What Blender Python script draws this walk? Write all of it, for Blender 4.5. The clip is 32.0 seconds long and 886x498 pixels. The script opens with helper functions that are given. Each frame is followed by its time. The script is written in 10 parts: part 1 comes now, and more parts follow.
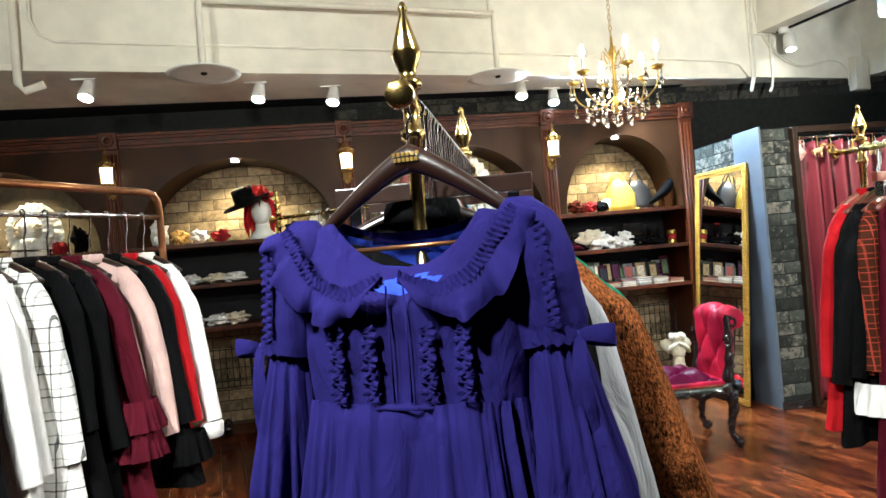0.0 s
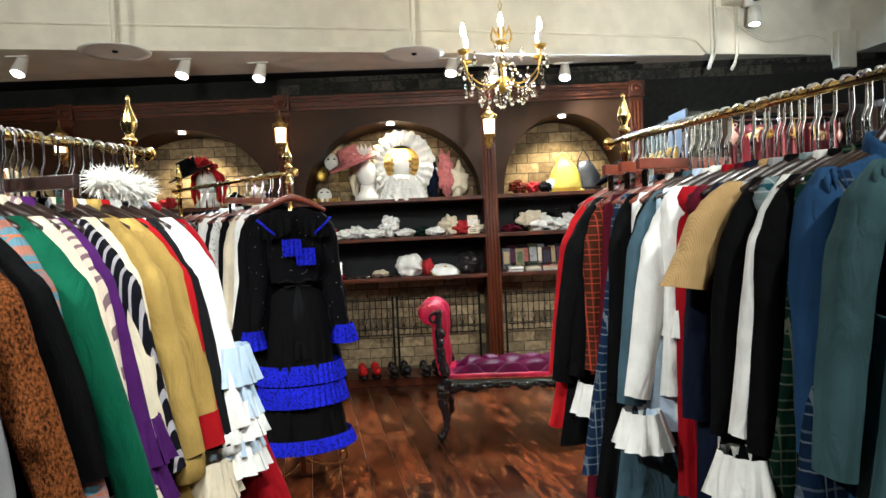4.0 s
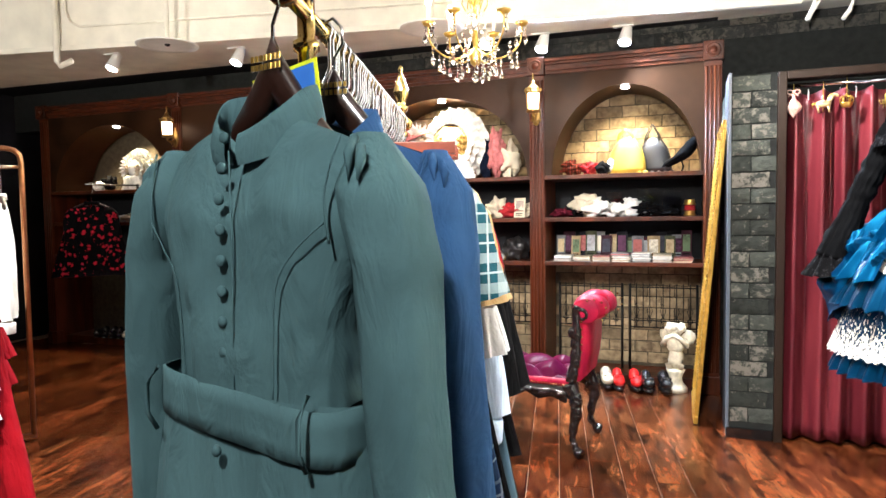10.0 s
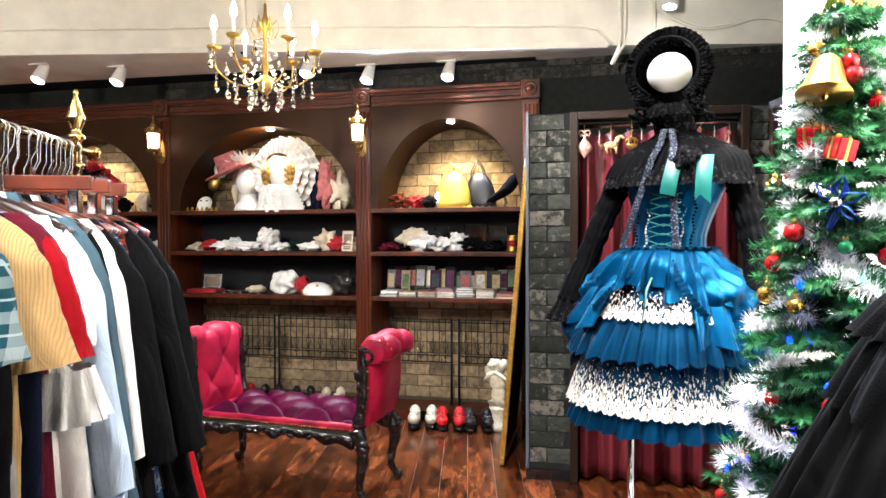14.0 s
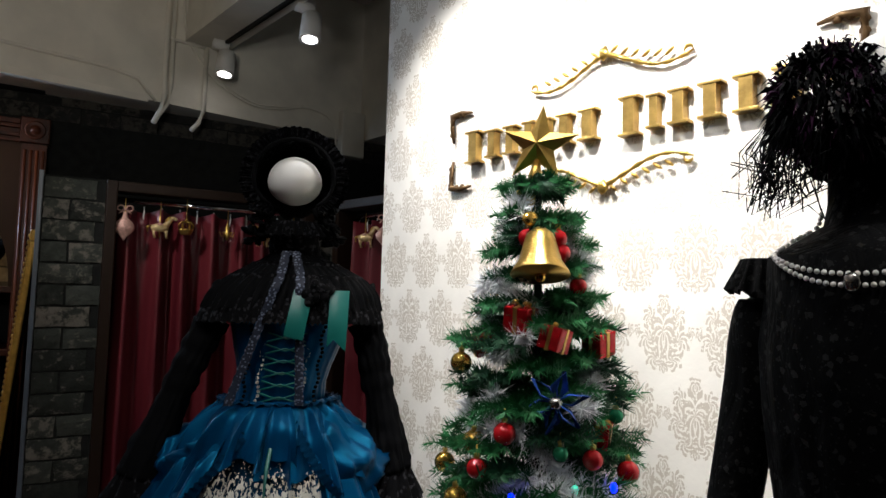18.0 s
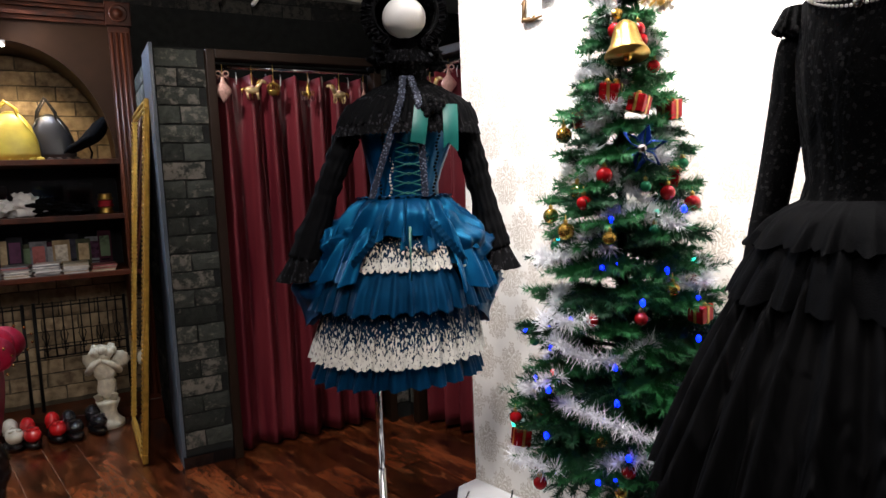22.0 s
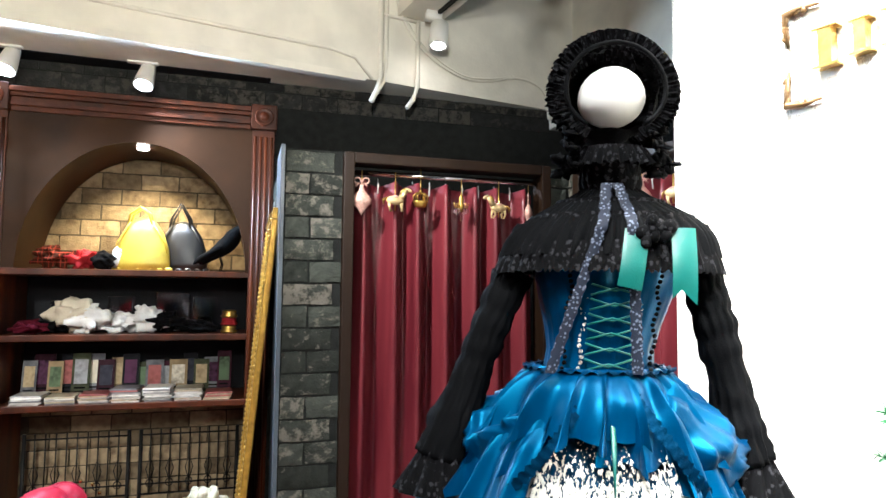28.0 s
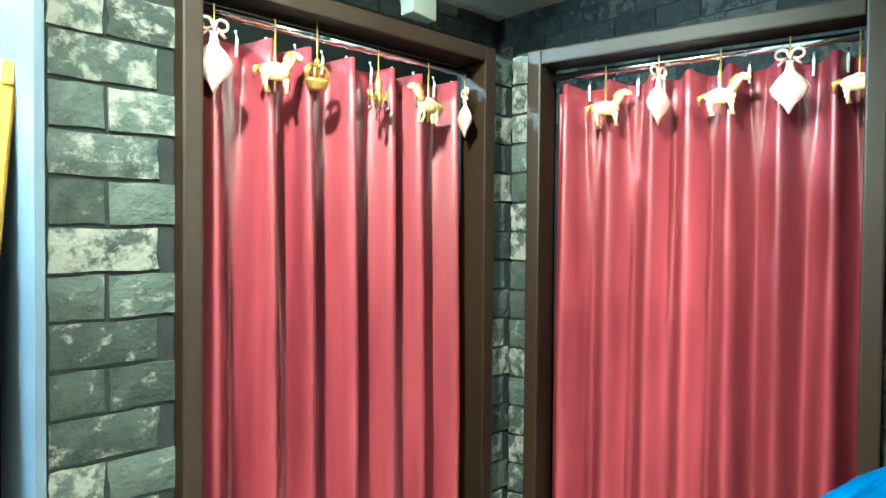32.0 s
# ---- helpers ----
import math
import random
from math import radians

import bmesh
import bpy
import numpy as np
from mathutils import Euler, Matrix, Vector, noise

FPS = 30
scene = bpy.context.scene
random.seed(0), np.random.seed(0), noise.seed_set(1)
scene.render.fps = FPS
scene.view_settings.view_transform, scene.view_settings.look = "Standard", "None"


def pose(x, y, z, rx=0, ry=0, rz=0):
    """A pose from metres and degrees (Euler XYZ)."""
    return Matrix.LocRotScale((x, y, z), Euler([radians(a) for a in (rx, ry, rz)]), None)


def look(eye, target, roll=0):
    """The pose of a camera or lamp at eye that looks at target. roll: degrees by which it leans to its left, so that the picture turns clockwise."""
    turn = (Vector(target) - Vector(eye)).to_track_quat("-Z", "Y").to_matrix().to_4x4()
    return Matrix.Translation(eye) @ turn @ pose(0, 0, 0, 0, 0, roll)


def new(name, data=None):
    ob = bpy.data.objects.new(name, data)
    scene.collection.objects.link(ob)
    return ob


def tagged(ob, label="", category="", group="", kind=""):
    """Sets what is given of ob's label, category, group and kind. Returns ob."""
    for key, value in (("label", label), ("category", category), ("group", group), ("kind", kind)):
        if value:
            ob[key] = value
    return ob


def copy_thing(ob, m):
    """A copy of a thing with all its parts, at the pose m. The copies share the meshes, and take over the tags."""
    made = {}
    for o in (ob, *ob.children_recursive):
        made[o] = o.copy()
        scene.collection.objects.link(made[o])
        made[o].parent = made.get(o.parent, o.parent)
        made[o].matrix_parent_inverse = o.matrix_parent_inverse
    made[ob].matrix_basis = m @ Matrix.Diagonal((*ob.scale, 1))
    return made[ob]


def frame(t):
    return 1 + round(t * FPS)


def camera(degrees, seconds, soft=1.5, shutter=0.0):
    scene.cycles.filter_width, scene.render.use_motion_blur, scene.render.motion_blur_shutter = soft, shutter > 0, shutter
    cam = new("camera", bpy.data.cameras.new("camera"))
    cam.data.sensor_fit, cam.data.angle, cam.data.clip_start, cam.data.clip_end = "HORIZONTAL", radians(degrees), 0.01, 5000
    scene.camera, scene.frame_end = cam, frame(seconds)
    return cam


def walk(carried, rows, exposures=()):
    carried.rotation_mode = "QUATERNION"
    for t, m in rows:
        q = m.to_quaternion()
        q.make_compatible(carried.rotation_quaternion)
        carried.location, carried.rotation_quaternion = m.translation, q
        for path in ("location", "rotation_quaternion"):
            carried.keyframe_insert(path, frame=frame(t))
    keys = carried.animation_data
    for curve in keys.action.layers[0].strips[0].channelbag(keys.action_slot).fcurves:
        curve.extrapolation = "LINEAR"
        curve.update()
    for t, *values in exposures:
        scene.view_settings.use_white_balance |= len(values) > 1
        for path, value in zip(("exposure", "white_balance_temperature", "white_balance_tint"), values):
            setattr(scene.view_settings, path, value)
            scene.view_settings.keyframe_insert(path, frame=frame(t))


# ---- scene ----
cam = camera(68.4, 32.0)
PATH = [
    (0, (-1.817, -5.38, 1.38), (-1.513, -3.404, 1.394), -4.9),
    (0.5, (-1.65, -5.475, 1.358), (-1.36, -3.496, 1.36), -2.9),
    (1, (-1.501, -5.48, 1.343), (-1.115, -3.518, 1.288), -4.9),
    (1.5, (-1.341, -5.484, 1.356), (-0.983, -3.517, 1.292), -3.0),
    (2, (-1.178, -5.495, 1.371), (-0.833, -3.526, 1.305), -4.1),
    (2.5, (-1.028, -5.534, 1.364), (-0.926, -3.537, 1.364), -2.4),
    (3, (-0.837, -5.599, 1.353), (-0.768, -3.601, 1.314), -1.1),
    (3.5, (-0.683, -5.58, 1.337), (-0.589, -3.583, 1.279), -2.8),
    (5.5, (-0.006, -5.518, 1.373), (-0.256, -3.534, 1.316), -0.2),
    (6, (0.094, -5.514, 1.366), (-0.176, -3.533, 1.36), -1.3),
    (6.5, (0.203, -5.471, 1.371), (-0.144, -3.501, 1.377), -1.1),
    (7, (0.339, -5.393, 1.381), (-0.105, -3.443, 1.382), -0.2),
    (7.5, (0.463, -5.34, 1.365), (-0.023, -3.4, 1.328), -2.4),
    (8, (0.635, -5.335, 1.369), (-0.088, -3.471, 1.344), -0.7),
    (8.5, (0.791, -5.307, 1.369), (0.09, -3.435, 1.339), 0.5),
    (9, (0.856, -5.24, 1.36), (0.181, -3.36, 1.27), -0.5),
    (9.5, (0.972, -5.128, 1.323), (0.31, -3.244, 1.217), -0.2),
    (10, (1.103, -5.067, 1.344), (0.402, -3.197, 1.234), -0.8),
    (10.5, (1.256, -5.001, 1.337), (0.554, -3.132, 1.221), -0.8),
    (11, (1.422, -5.016, 1.382), (0.693, -3.158, 1.256), 0.6),
    (11.5, (1.526, -5.009, 1.349), (0.82, -3.141, 1.255), 0.5),
    (12, (1.596, -4.973, 1.4), (0.898, -3.102, 1.295), -0.7),
    (12.5, (1.61, -4.874, 1.351), (0.996, -2.972, 1.282), -0.3),
    (13, (1.668, -4.794, 1.377), (1.063, -2.89, 1.282), -0.3),
    (13.5, (1.695, -4.743, 1.354), (1.167, -2.815, 1.285), -0.1),
    (15.5, (1.652, -4.681, 1.565), (1.432, -2.694, 1.617), 1.8),
    (16, (1.646, -4.604, 1.579), (1.572, -2.606, 1.629), 3.0),
    (16.5, (1.617, -4.441, 1.601), (1.849, -2.457, 1.693), 1.1),
    (17, (1.561, -4.314, 1.62), (1.975, -2.361, 1.74), 2.6),
    (17.5, (1.493, -4.221, 1.62), (2.152, -2.337, 1.746), 3.2),
    (18, (1.4, -4.127, 1.65), (2.42, -2.412, 1.788), 1.6),
    (18.5, (1.318, -4.046, 1.651), (2.509, -2.445, 1.792), 3.8),
    (19, (1.272, -4.015, 1.65), (2.554, -2.481, 1.73), 3.3),
    (19.5, (1.281, -4.012, 1.643), (2.697, -2.605, 1.766), 2.6),
    (20, (1.274, -4.012, 1.626), (2.658, -2.581, 1.82), 2.4),
    (20.5, (1.252, -4.078, 1.573), (2.503, -2.519, 1.64), 0.5),
    (21, (1.177, -4.232, 1.488), (2.322, -2.596, 1.388), 1.6),
    (21.3, (1.009, -4.331, 1.476), (2.129, -2.68, 1.333), 1.2),
    (22, (0.946, -4.392, 1.394), (1.921, -2.657, 1.194), -2.4),
    (22.5, (0.877, -4.446, 1.308), (1.752, -2.688, 0.927), -1.7),
    (23, (0.861, -4.472, 1.266), (1.666, -2.714, 0.755), -2.8),
    (23.5, (0.845, -4.493, 1.25), (1.588, -2.737, 0.645), -3.9),
    (24, (0.856, -4.497, 1.243), (1.608, -2.773, 0.564), -5.4),
    (24.5, (0.864, -4.47, 1.236), (1.53, -2.724, 0.523), -5.3),
    (25, (0.915, -4.418, 1.249), (1.406, -2.591, 0.6), -5.3),
    (25.5, (1.022, -4.361, 1.276), (1.354, -2.467, 0.724), -5.1),
    (26, (1.116, -4.288, 1.334), (1.307, -2.356, 0.856), -3.8),
    (26.3, (1.14, -4.193, 1.324), (1.387, -2.226, 1.059), -2.0),
    (28.5, (1.195, -3.487, 1.537), (1.803, -1.588, 1.684), 0.4),
    (29, (1.191, -3.317, 1.526), (1.814, -1.417, 1.579), 1.2),
    (29.5, (1.140, -3.096, 1.517), (1.912, -1.253, 1.437), 0.2),
    (30, (1.055, -2.864, 1.514), (1.901, -1.056, 1.393), 0.7),
    (30.5, (1.050, -2.680, 1.511), (1.939, -0.892, 1.391), 1.0),
    (31, (1.092, -2.500, 1.548), (2.185, -0.827, 1.456), -0.4),
    (31.5, (1.111, -2.409, 1.545), (2.485, -0.955, 1.522), 1.9),
    (32, (1.046, -2.295, 1.546), (2.422, -0.845, 1.500), 0.5),
]
walk(cam, [(t, look(eye, target, roll)) for t, eye, target, roll in PATH],
     [(0, 0.76, 5950, 5), (2, 0.58, 6000, 6), (4.5, 0.32, 6050, 6), (6, 0.4, 6200, 14), (8, 0.65, 6200, 14), (10, 1.25, 6200, 14), (11.5, 0.90, 6200, 14), (13, 0.75, 6200, 14), (16, 0.38, 6200, 20), (17, -0.22, 6200, 14), (17.5, -1, 6200, 14), (18, -2.3, 6200, 14), (18.8, -3.45, 6350, 24), (20.6, -3.45, 6350, 24), (21.2, -2.45, 6350, 20), (21.9, -1.38, 6350, 20), (22.6, -0.25, 6450, 20), (24, 0.38, 6500, 20), (26, 0.62, 6350, 16), (28.4, 0.4, 6000, 10), (29, 0.4, 6000, 10), (29.7, 1.12, 5900, 4), (30.6, 1.58, 5500, -6), (31.3, 1.85, 5400, -20), (32, 2.2, 5350, -25)])

# ---- world and lamps ----
world = bpy.data.worlds.new("world")
scene.world = world
world.use_nodes = True
world.node_tree.nodes["Background"].inputs["Color"].default_value = (0.9, 0.93, 1.0, 1)
world.node_tree.nodes["Background"].inputs["Strength"].default_value = 0.006

SKEW = 0.187                       # the building stands at 10.6 degrees to the cabinet wall
TURN = math.degrees(math.atan(SKEW))


def lamp(name, kind, m, watts, colour, size=0.05, angle=60, blend=0.6):
    d = bpy.data.lights.new(name, kind)
    d.energy, d.color = watts, colour
    if kind == "SPOT":
        d.spot_size, d.spot_blend, d.shadow_soft_size = radians(angle), blend, size
    elif kind == "POINT":
        d.shadow_soft_size = size
    else:
        d.size = size
    ob = new(name, d)
    ob.matrix_world = m
    return ob


WARM, NEUTRAL, COOL = (1.0, 0.80, 0.50), (1.0, 0.97, 0.88), (0.66, 0.83, 1.0)
# track lamps that the frames show, under the low ceiling behind the beam
TRACK = ((-3.36, -0.90, 2.60, WARM, 18, (-3.6, -2.2, 0.6)), (-2.31, -0.65, 2.62, NEUTRAL, 18, (-2.3, -2.0, 0.8)),
         (-1.79, -0.46, 2.62, NEUTRAL, 22, (-1.3, -2.2, 0.7)), (-0.30, -0.36, 2.62, NEUTRAL, 45, (-0.1, -1.9, 0.4)),
         (0.06, -0.08, 2.62, COOL, 34, (0.9, -2.2, 1.0)), (0.67, -0.04, 2.62, COOL, 40, (1.7, -1.6, 0.9)))
for x, y, z, c, w, aim in TRACK:
    lamp("track_light", "SPOT", look((x, y - 0.09, z - 0.09), aim), w * 4, c, 0.04, 158 if c == COOL else 92)
# unseen fill spots added over the walkway, with no fixtures
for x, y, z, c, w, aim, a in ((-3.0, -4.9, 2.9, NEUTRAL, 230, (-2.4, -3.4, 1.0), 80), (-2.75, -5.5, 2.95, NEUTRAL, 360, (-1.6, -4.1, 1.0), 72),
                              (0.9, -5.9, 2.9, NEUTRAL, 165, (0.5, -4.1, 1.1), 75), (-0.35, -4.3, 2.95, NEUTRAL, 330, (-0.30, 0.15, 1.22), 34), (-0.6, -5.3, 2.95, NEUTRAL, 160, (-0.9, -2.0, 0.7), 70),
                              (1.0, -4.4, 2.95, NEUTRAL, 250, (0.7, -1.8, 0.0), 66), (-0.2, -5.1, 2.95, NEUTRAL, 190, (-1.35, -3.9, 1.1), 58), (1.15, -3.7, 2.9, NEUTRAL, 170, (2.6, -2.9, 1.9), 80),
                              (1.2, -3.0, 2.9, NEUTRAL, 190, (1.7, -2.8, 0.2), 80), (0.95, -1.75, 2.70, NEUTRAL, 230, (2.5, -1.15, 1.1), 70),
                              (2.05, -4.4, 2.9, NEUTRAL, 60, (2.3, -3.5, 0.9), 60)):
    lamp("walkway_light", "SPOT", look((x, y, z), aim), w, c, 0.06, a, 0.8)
# unseen wall washers added to brighten the papered partition
for x, y, aim, w in ((1.98, -2.55, (2.52, -2.55, 2.0), 400), (2.06, -3.25, (2.66, -3.15, 1.6), 560), (2.24, -4.1, (2.86, -4.05, 1.5), 290)):
    lamp("wall_washer", "SPOT", look((x, y, 2.73), aim), w, NEUTRAL, 0.05, 95, 1.0)
# small downlights in the head of each niche
for x in (-4.35, -2.62, -0.83, 0.655):
    lamp("niche_light", "SPOT", look((x, 0.11, 2.235), (x, 0.30, 1.6)), 72, (1.0, 0.82, 0.50), 0.03, 115, 0.7)
# wall lanterns and the chandelier
for x in (-3.53, -1.726, 0.0):
    lamp("lantern_light", "POINT", pose(x, -0.13, 2.19), 7, WARM, 0.03)
lamp("chandelier_light", "POINT", pose(-0.03, -1.48, 2.30), 6, WARM, 0.10)
# unseen fill spot added to brighten the beam's right end
lamp("beam_wash_light", "SPOT", look((1.25, -3.1, 2.25), (1.85, -0.2, 3.0)), 95, (1.0, 0.96, 0.86), 0.10, 60, 1.0)
# unseen fill spots added to brighten the beam and the ceiling
for x in (-4.0, -1.6, 0.9):
    lamp("beam_wash_light", "SPOT", look((x, -4.6 + SKEW * x, 2.35), (x + 0.1, -0.47 + SKEW * x, 3.10)), 215, (1.0, 0.95, 0.80), 0.10, 62, 1.0)

# ---- helpers for materials and meshes ----
def mat(name, base, rough=0.6, metal=0.0, var=0.25, scale=14.0, bump=0.15, fine=180.0, dark=None, shift=0.0, sheen=0.0, coat=0.0, glow=0.0, stretch=(1, 1, 1), spec=None):
    """A surface with colour variation at two scales, fine relief, and a shift of tone from piece to piece."""
    m = bpy.data.materials.new(name)
    m.use_nodes = True
    t = m.node_tree
    n, l = t.nodes, t.links
    b = n["Principled BSDF"]
    b.inputs["Roughness"].default_value, b.inputs["Metallic"].default_value = rough, metal
    b.inputs["Sheen Weight"].default_value, b.inputs["Coat Weight"].default_value = sheen, coat
    b.inputs["Coat Roughness"].default_value = 0.12
    b.inputs["Specular IOR Level"].default_value = spec if spec is not None else (0.5 if rough < 0.5 else 0.2)
    b.inputs["Sheen Tint"].default_value = (*base, 1)
    tc, info, add, mp = n.new("ShaderNodeTexCoord"), n.new("ShaderNodeObjectInfo"), n.new("ShaderNodeVectorMath"), n.new("ShaderNodeMapping")
    mul = n.new("ShaderNodeMath")
    mul.operation, mul.inputs[1].default_value = "MULTIPLY", 37.0
    l.new(info.outputs["Random"], mul.inputs[0])
    l.new(tc.outputs["Object"], add.inputs[0])
    l.new(mul.outputs[0], add.inputs[1])
    mp.inputs["Scale"].default_value = stretch
    l.new(add.outputs[0], mp.inputs["Vector"])
    a1, a2, fn = n.new("ShaderNodeTexNoise"), n.new("ShaderNodeTexNoise"), n.new("ShaderNodeTexNoise")
    for node, s, d in ((a1, scale, 6), (a2, scale * 0.13, 3), (fn, fine, 2)):
        node.inputs["Scale"].default_value, node.inputs["Detail"].default_value = s, d
        l.new(mp.outputs[0], node.inputs["Vector"])
    mix1, mix2 = n.new("ShaderNodeMix"), n.new("ShaderNodeMix")
    mix1.data_type = mix2.data_type = "RGBA"
    low = dark or tuple(c * (1 - 1.6 * var) if var < 0.6 else c * 0.05 for c in base)
    r1, r2 = n.new("ShaderNodeMapRange"), n.new("ShaderNodeMapRange")
    for r, src, lo, hi in ((r1, a1, 0.35, 0.65), (r2, a2, 0.3, 0.7)):
        r.inputs["From Min"].default_value, r.inputs["From Max"].default_value = lo, hi
        l.new(src.outputs["Fac"], r.inputs["Value"])
    r2.inputs["To Min"].default_value, r2.inputs["To Max"].default_value = 0.0, min(1.0, var * 2)
    l.new(r1.outputs[0], mix1.inputs["Factor"])
    mix1.inputs["A"].default_value, mix1.inputs["B"].default_value = (*low, 1), (*base, 1)
    l.new(r2.outputs[0], mix2.inputs["Factor"])
    l.new(mix1.outputs["Result"], mix2.inputs["A"])
    mix2.inputs["B"].default_value = (*[min(1.0, c * 1.15) for c in base], 1)
    out = mix2.outputs["Result"]
    if shift:
        hsv, mr = n.new("ShaderNodeHueSaturation"), n.new("ShaderNodeMapRange")
        l.new(info.outputs["Random"], mr.inputs["Value"])
        mr.inputs["To Min"].default_value, mr.inputs["To Max"].default_value = 1 - shift, 1 + shift
        l.new(mr.outputs[0], hsv.inputs["Value"])
        l.new(out, hsv.inputs["Color"])
        out = hsv.outputs["Color"]
    l.new(out, b.inputs["Base Color"])
    if bump:
        bp = n.new("ShaderNodeBump")
        bp.inputs["Strength"].default_value, bp.inputs["Distance"].default_value = bump, 0.004
        l.new(fn.outputs["Fac"], bp.inputs["Height"])
        l.new(bp.outputs[0], b.inputs["Normal"])
    if glow:
        b.inputs["Emission Color"].default_value, b.inputs["Emission Strength"].default_value = (*base, 1), glow
    return m


def base_socket(m):
    return m.node_tree.nodes["Principled BSDF"].inputs["Base Color"]


def pattern(m, kind, colour, size, thick=0.5, axes=("X", "Z")):
    """Adds a woven or printed pattern to a cloth: stripes, plaid, dots or flowers."""
    t = m.node_tree
    n, l = t.nodes, t.links
    sock = base_socket(m)
    src = sock.links[0].from_socket
    tc, sep = n.new("ShaderNodeTexCoord"), n.new("ShaderNodeSeparateXYZ")
    l.new(tc.outputs["Object"], sep.inputs[0])
    facs = []
    if kind in ("stripes", "plaid"):
        for ax in (axes if kind == "plaid" else axes[:1]):
            a, b, c = n.new("ShaderNodeMath"), n.new("ShaderNodeMath"), n.new("ShaderNodeMath")
            a.operation, b.operation, c.operation = "DIVIDE", "FRACT", "LESS_THAN"
            a.inputs[1].default_value, c.inputs[1].default_value = size, thick
            l.new(sep.outputs[ax], a.inputs[0])
            l.new(a.outputs[0], b.inputs[0])
            l.new(b.outputs[0], c.inputs[0])
            facs.append((c.outputs[0], 0.45 if kind == "plaid" else 1.0))
            if kind == "plaid":
                e, g, h = n.new("ShaderNodeMath"), n.new("ShaderNodeMath"), n.new("ShaderNodeMath")
                e.operation, e.inputs[1].default_value = "ADD", 0.36
                g.operation = "FRACT"
                h.operation, h.inputs[1].default_value = "LESS_THAN", 0.07
                l.new(a.outputs[0], e.inputs[0])
                l.new(e.outputs[0], g.inputs[0])
                l.new(g.outputs[0], h.inputs[0])
                facs.append((h.outputs[0], 0.8))
    else:
        v, c = n.new("ShaderNodeTexVoronoi"), n.new("ShaderNodeMath")
        v.inputs["Scale"].default_value = 1 / size
        c.operation, c.inputs[1].default_value = "LESS_THAN", thick
        l.new(tc.outputs["Object"], v.inputs["Vector"])
        if kind == "flowers":
            nz, ad = n.new("ShaderNodeTexNoise"), n.new("ShaderNodeMath")
            nz.inputs["Scale"].default_value = 3 / size
            l.new(tc.outputs["Object"], nz.inputs["Vector"])
            ad.operation = "MULTIPLY"
            l.new(v.outputs["Distance"], ad.inputs[0])
            l.new(nz.outputs["Fac"], ad.inputs[1])
            l.new(ad.outputs[0], c.inputs[0])
        else:
            l.new(v.outputs["Distance"], c.inputs[0])
        facs.append((c.outputs[0], 1.0))
    for f, amount in facs:
        mx, g = n.new("ShaderNodeMix"), n.new("ShaderNodeMath")
        mx.data_type = "RGBA"
        g.operation, g.inputs[1].default_value = "MULTIPLY", amount
        l.new(f, g.inputs[0])
        l.new(g.outputs[0], mx.inputs["Factor"])
        l.new(src, mx.inputs["A"])
        mx.inputs["B"].default_value = (*colour, 1)
        src = mx.outputs["Result"]
    l.new(src, sock)
    return m


def cloth(name, base, var=0.16, rough=0.85, sheen=0.0, bump=0.08, fine=700.0):
    m = mat(name, base, rough, 0, var, 9, bump, fine, sheen=sheen, spec=0.06)
    n, l = m.node_tree.nodes, m.node_tree.links
    tc, mp, nz, wr = n.new("ShaderNodeTexCoord"), n.new("ShaderNodeMapping"), n.new("ShaderNodeTexNoise"), n.new("ShaderNodeBump")
    mp.inputs["Scale"].default_value, mp.inputs["Rotation"].default_value = (1.0, 1.0, 0.4), (0.0, 0.25, 0.0)
    nz.inputs["Scale"].default_value, nz.inputs["Detail"].default_value, nz.inputs["Distortion"].default_value = 17, 4, 0.7
    wr.inputs["Strength"].default_value, wr.inputs["Distance"].default_value = 0.6, 0.028
    l.new(tc.outputs["Object"], mp.inputs["Vector"])
    l.new(mp.outputs[0], nz.inputs["Vector"])
    l.new(nz.outputs["Fac"], wr.inputs["Height"])
    l.new(wr.outputs[0], [q for q in n if q.bl_idname == "ShaderNodeBump"][0].inputs["Normal"])
    return m


def crinkle(m, scale, strength, deep, stretch=(1, 1, 1)):
    """Adds the soft creases of a stiff cloth to a material."""
    n, l = m.node_tree.nodes, m.node_tree.links
    tc, mp, nz, wr = n.new("ShaderNodeTexCoord"), n.new("ShaderNodeMapping"), n.new("ShaderNodeTexNoise"), n.new("ShaderNodeBump")
    mp.inputs["Scale"].default_value = stretch
    nz.inputs["Scale"].default_value, nz.inputs["Detail"].default_value, nz.inputs["Distortion"].default_value = scale, 5, 1.2
    nz.noise_type = "RIDGED_MULTIFRACTAL"
    wr.inputs["Strength"].default_value, wr.inputs["Distance"].default_value = strength, deep
    l.new(tc.outputs["Object"], mp.inputs["Vector"])
    l.new(mp.outputs[0], nz.inputs["Vector"])
    l.new(nz.outputs["Fac"], wr.inputs["Height"])
    bumps = [q for q in n if q.bl_idname == "ShaderNodeBump" and q != wr]
    l.new(wr.outputs[0], bumps[0].inputs["Normal"])
    return m


def glass(name, colour=(1, 1, 1), rough=0.02):
    m = bpy.data.materials.new(name)
    m.use_nodes = True
    b = m.node_tree.nodes["Principled BSDF"]
    b.inputs["Base Color"].default_value, b.inputs["Roughness"].default_value = (*colour, 1), rough
    b.inputs["Transmission Weight"].default_value, b.inputs["IOR"].default_value = 1.0, 1.45
    return m


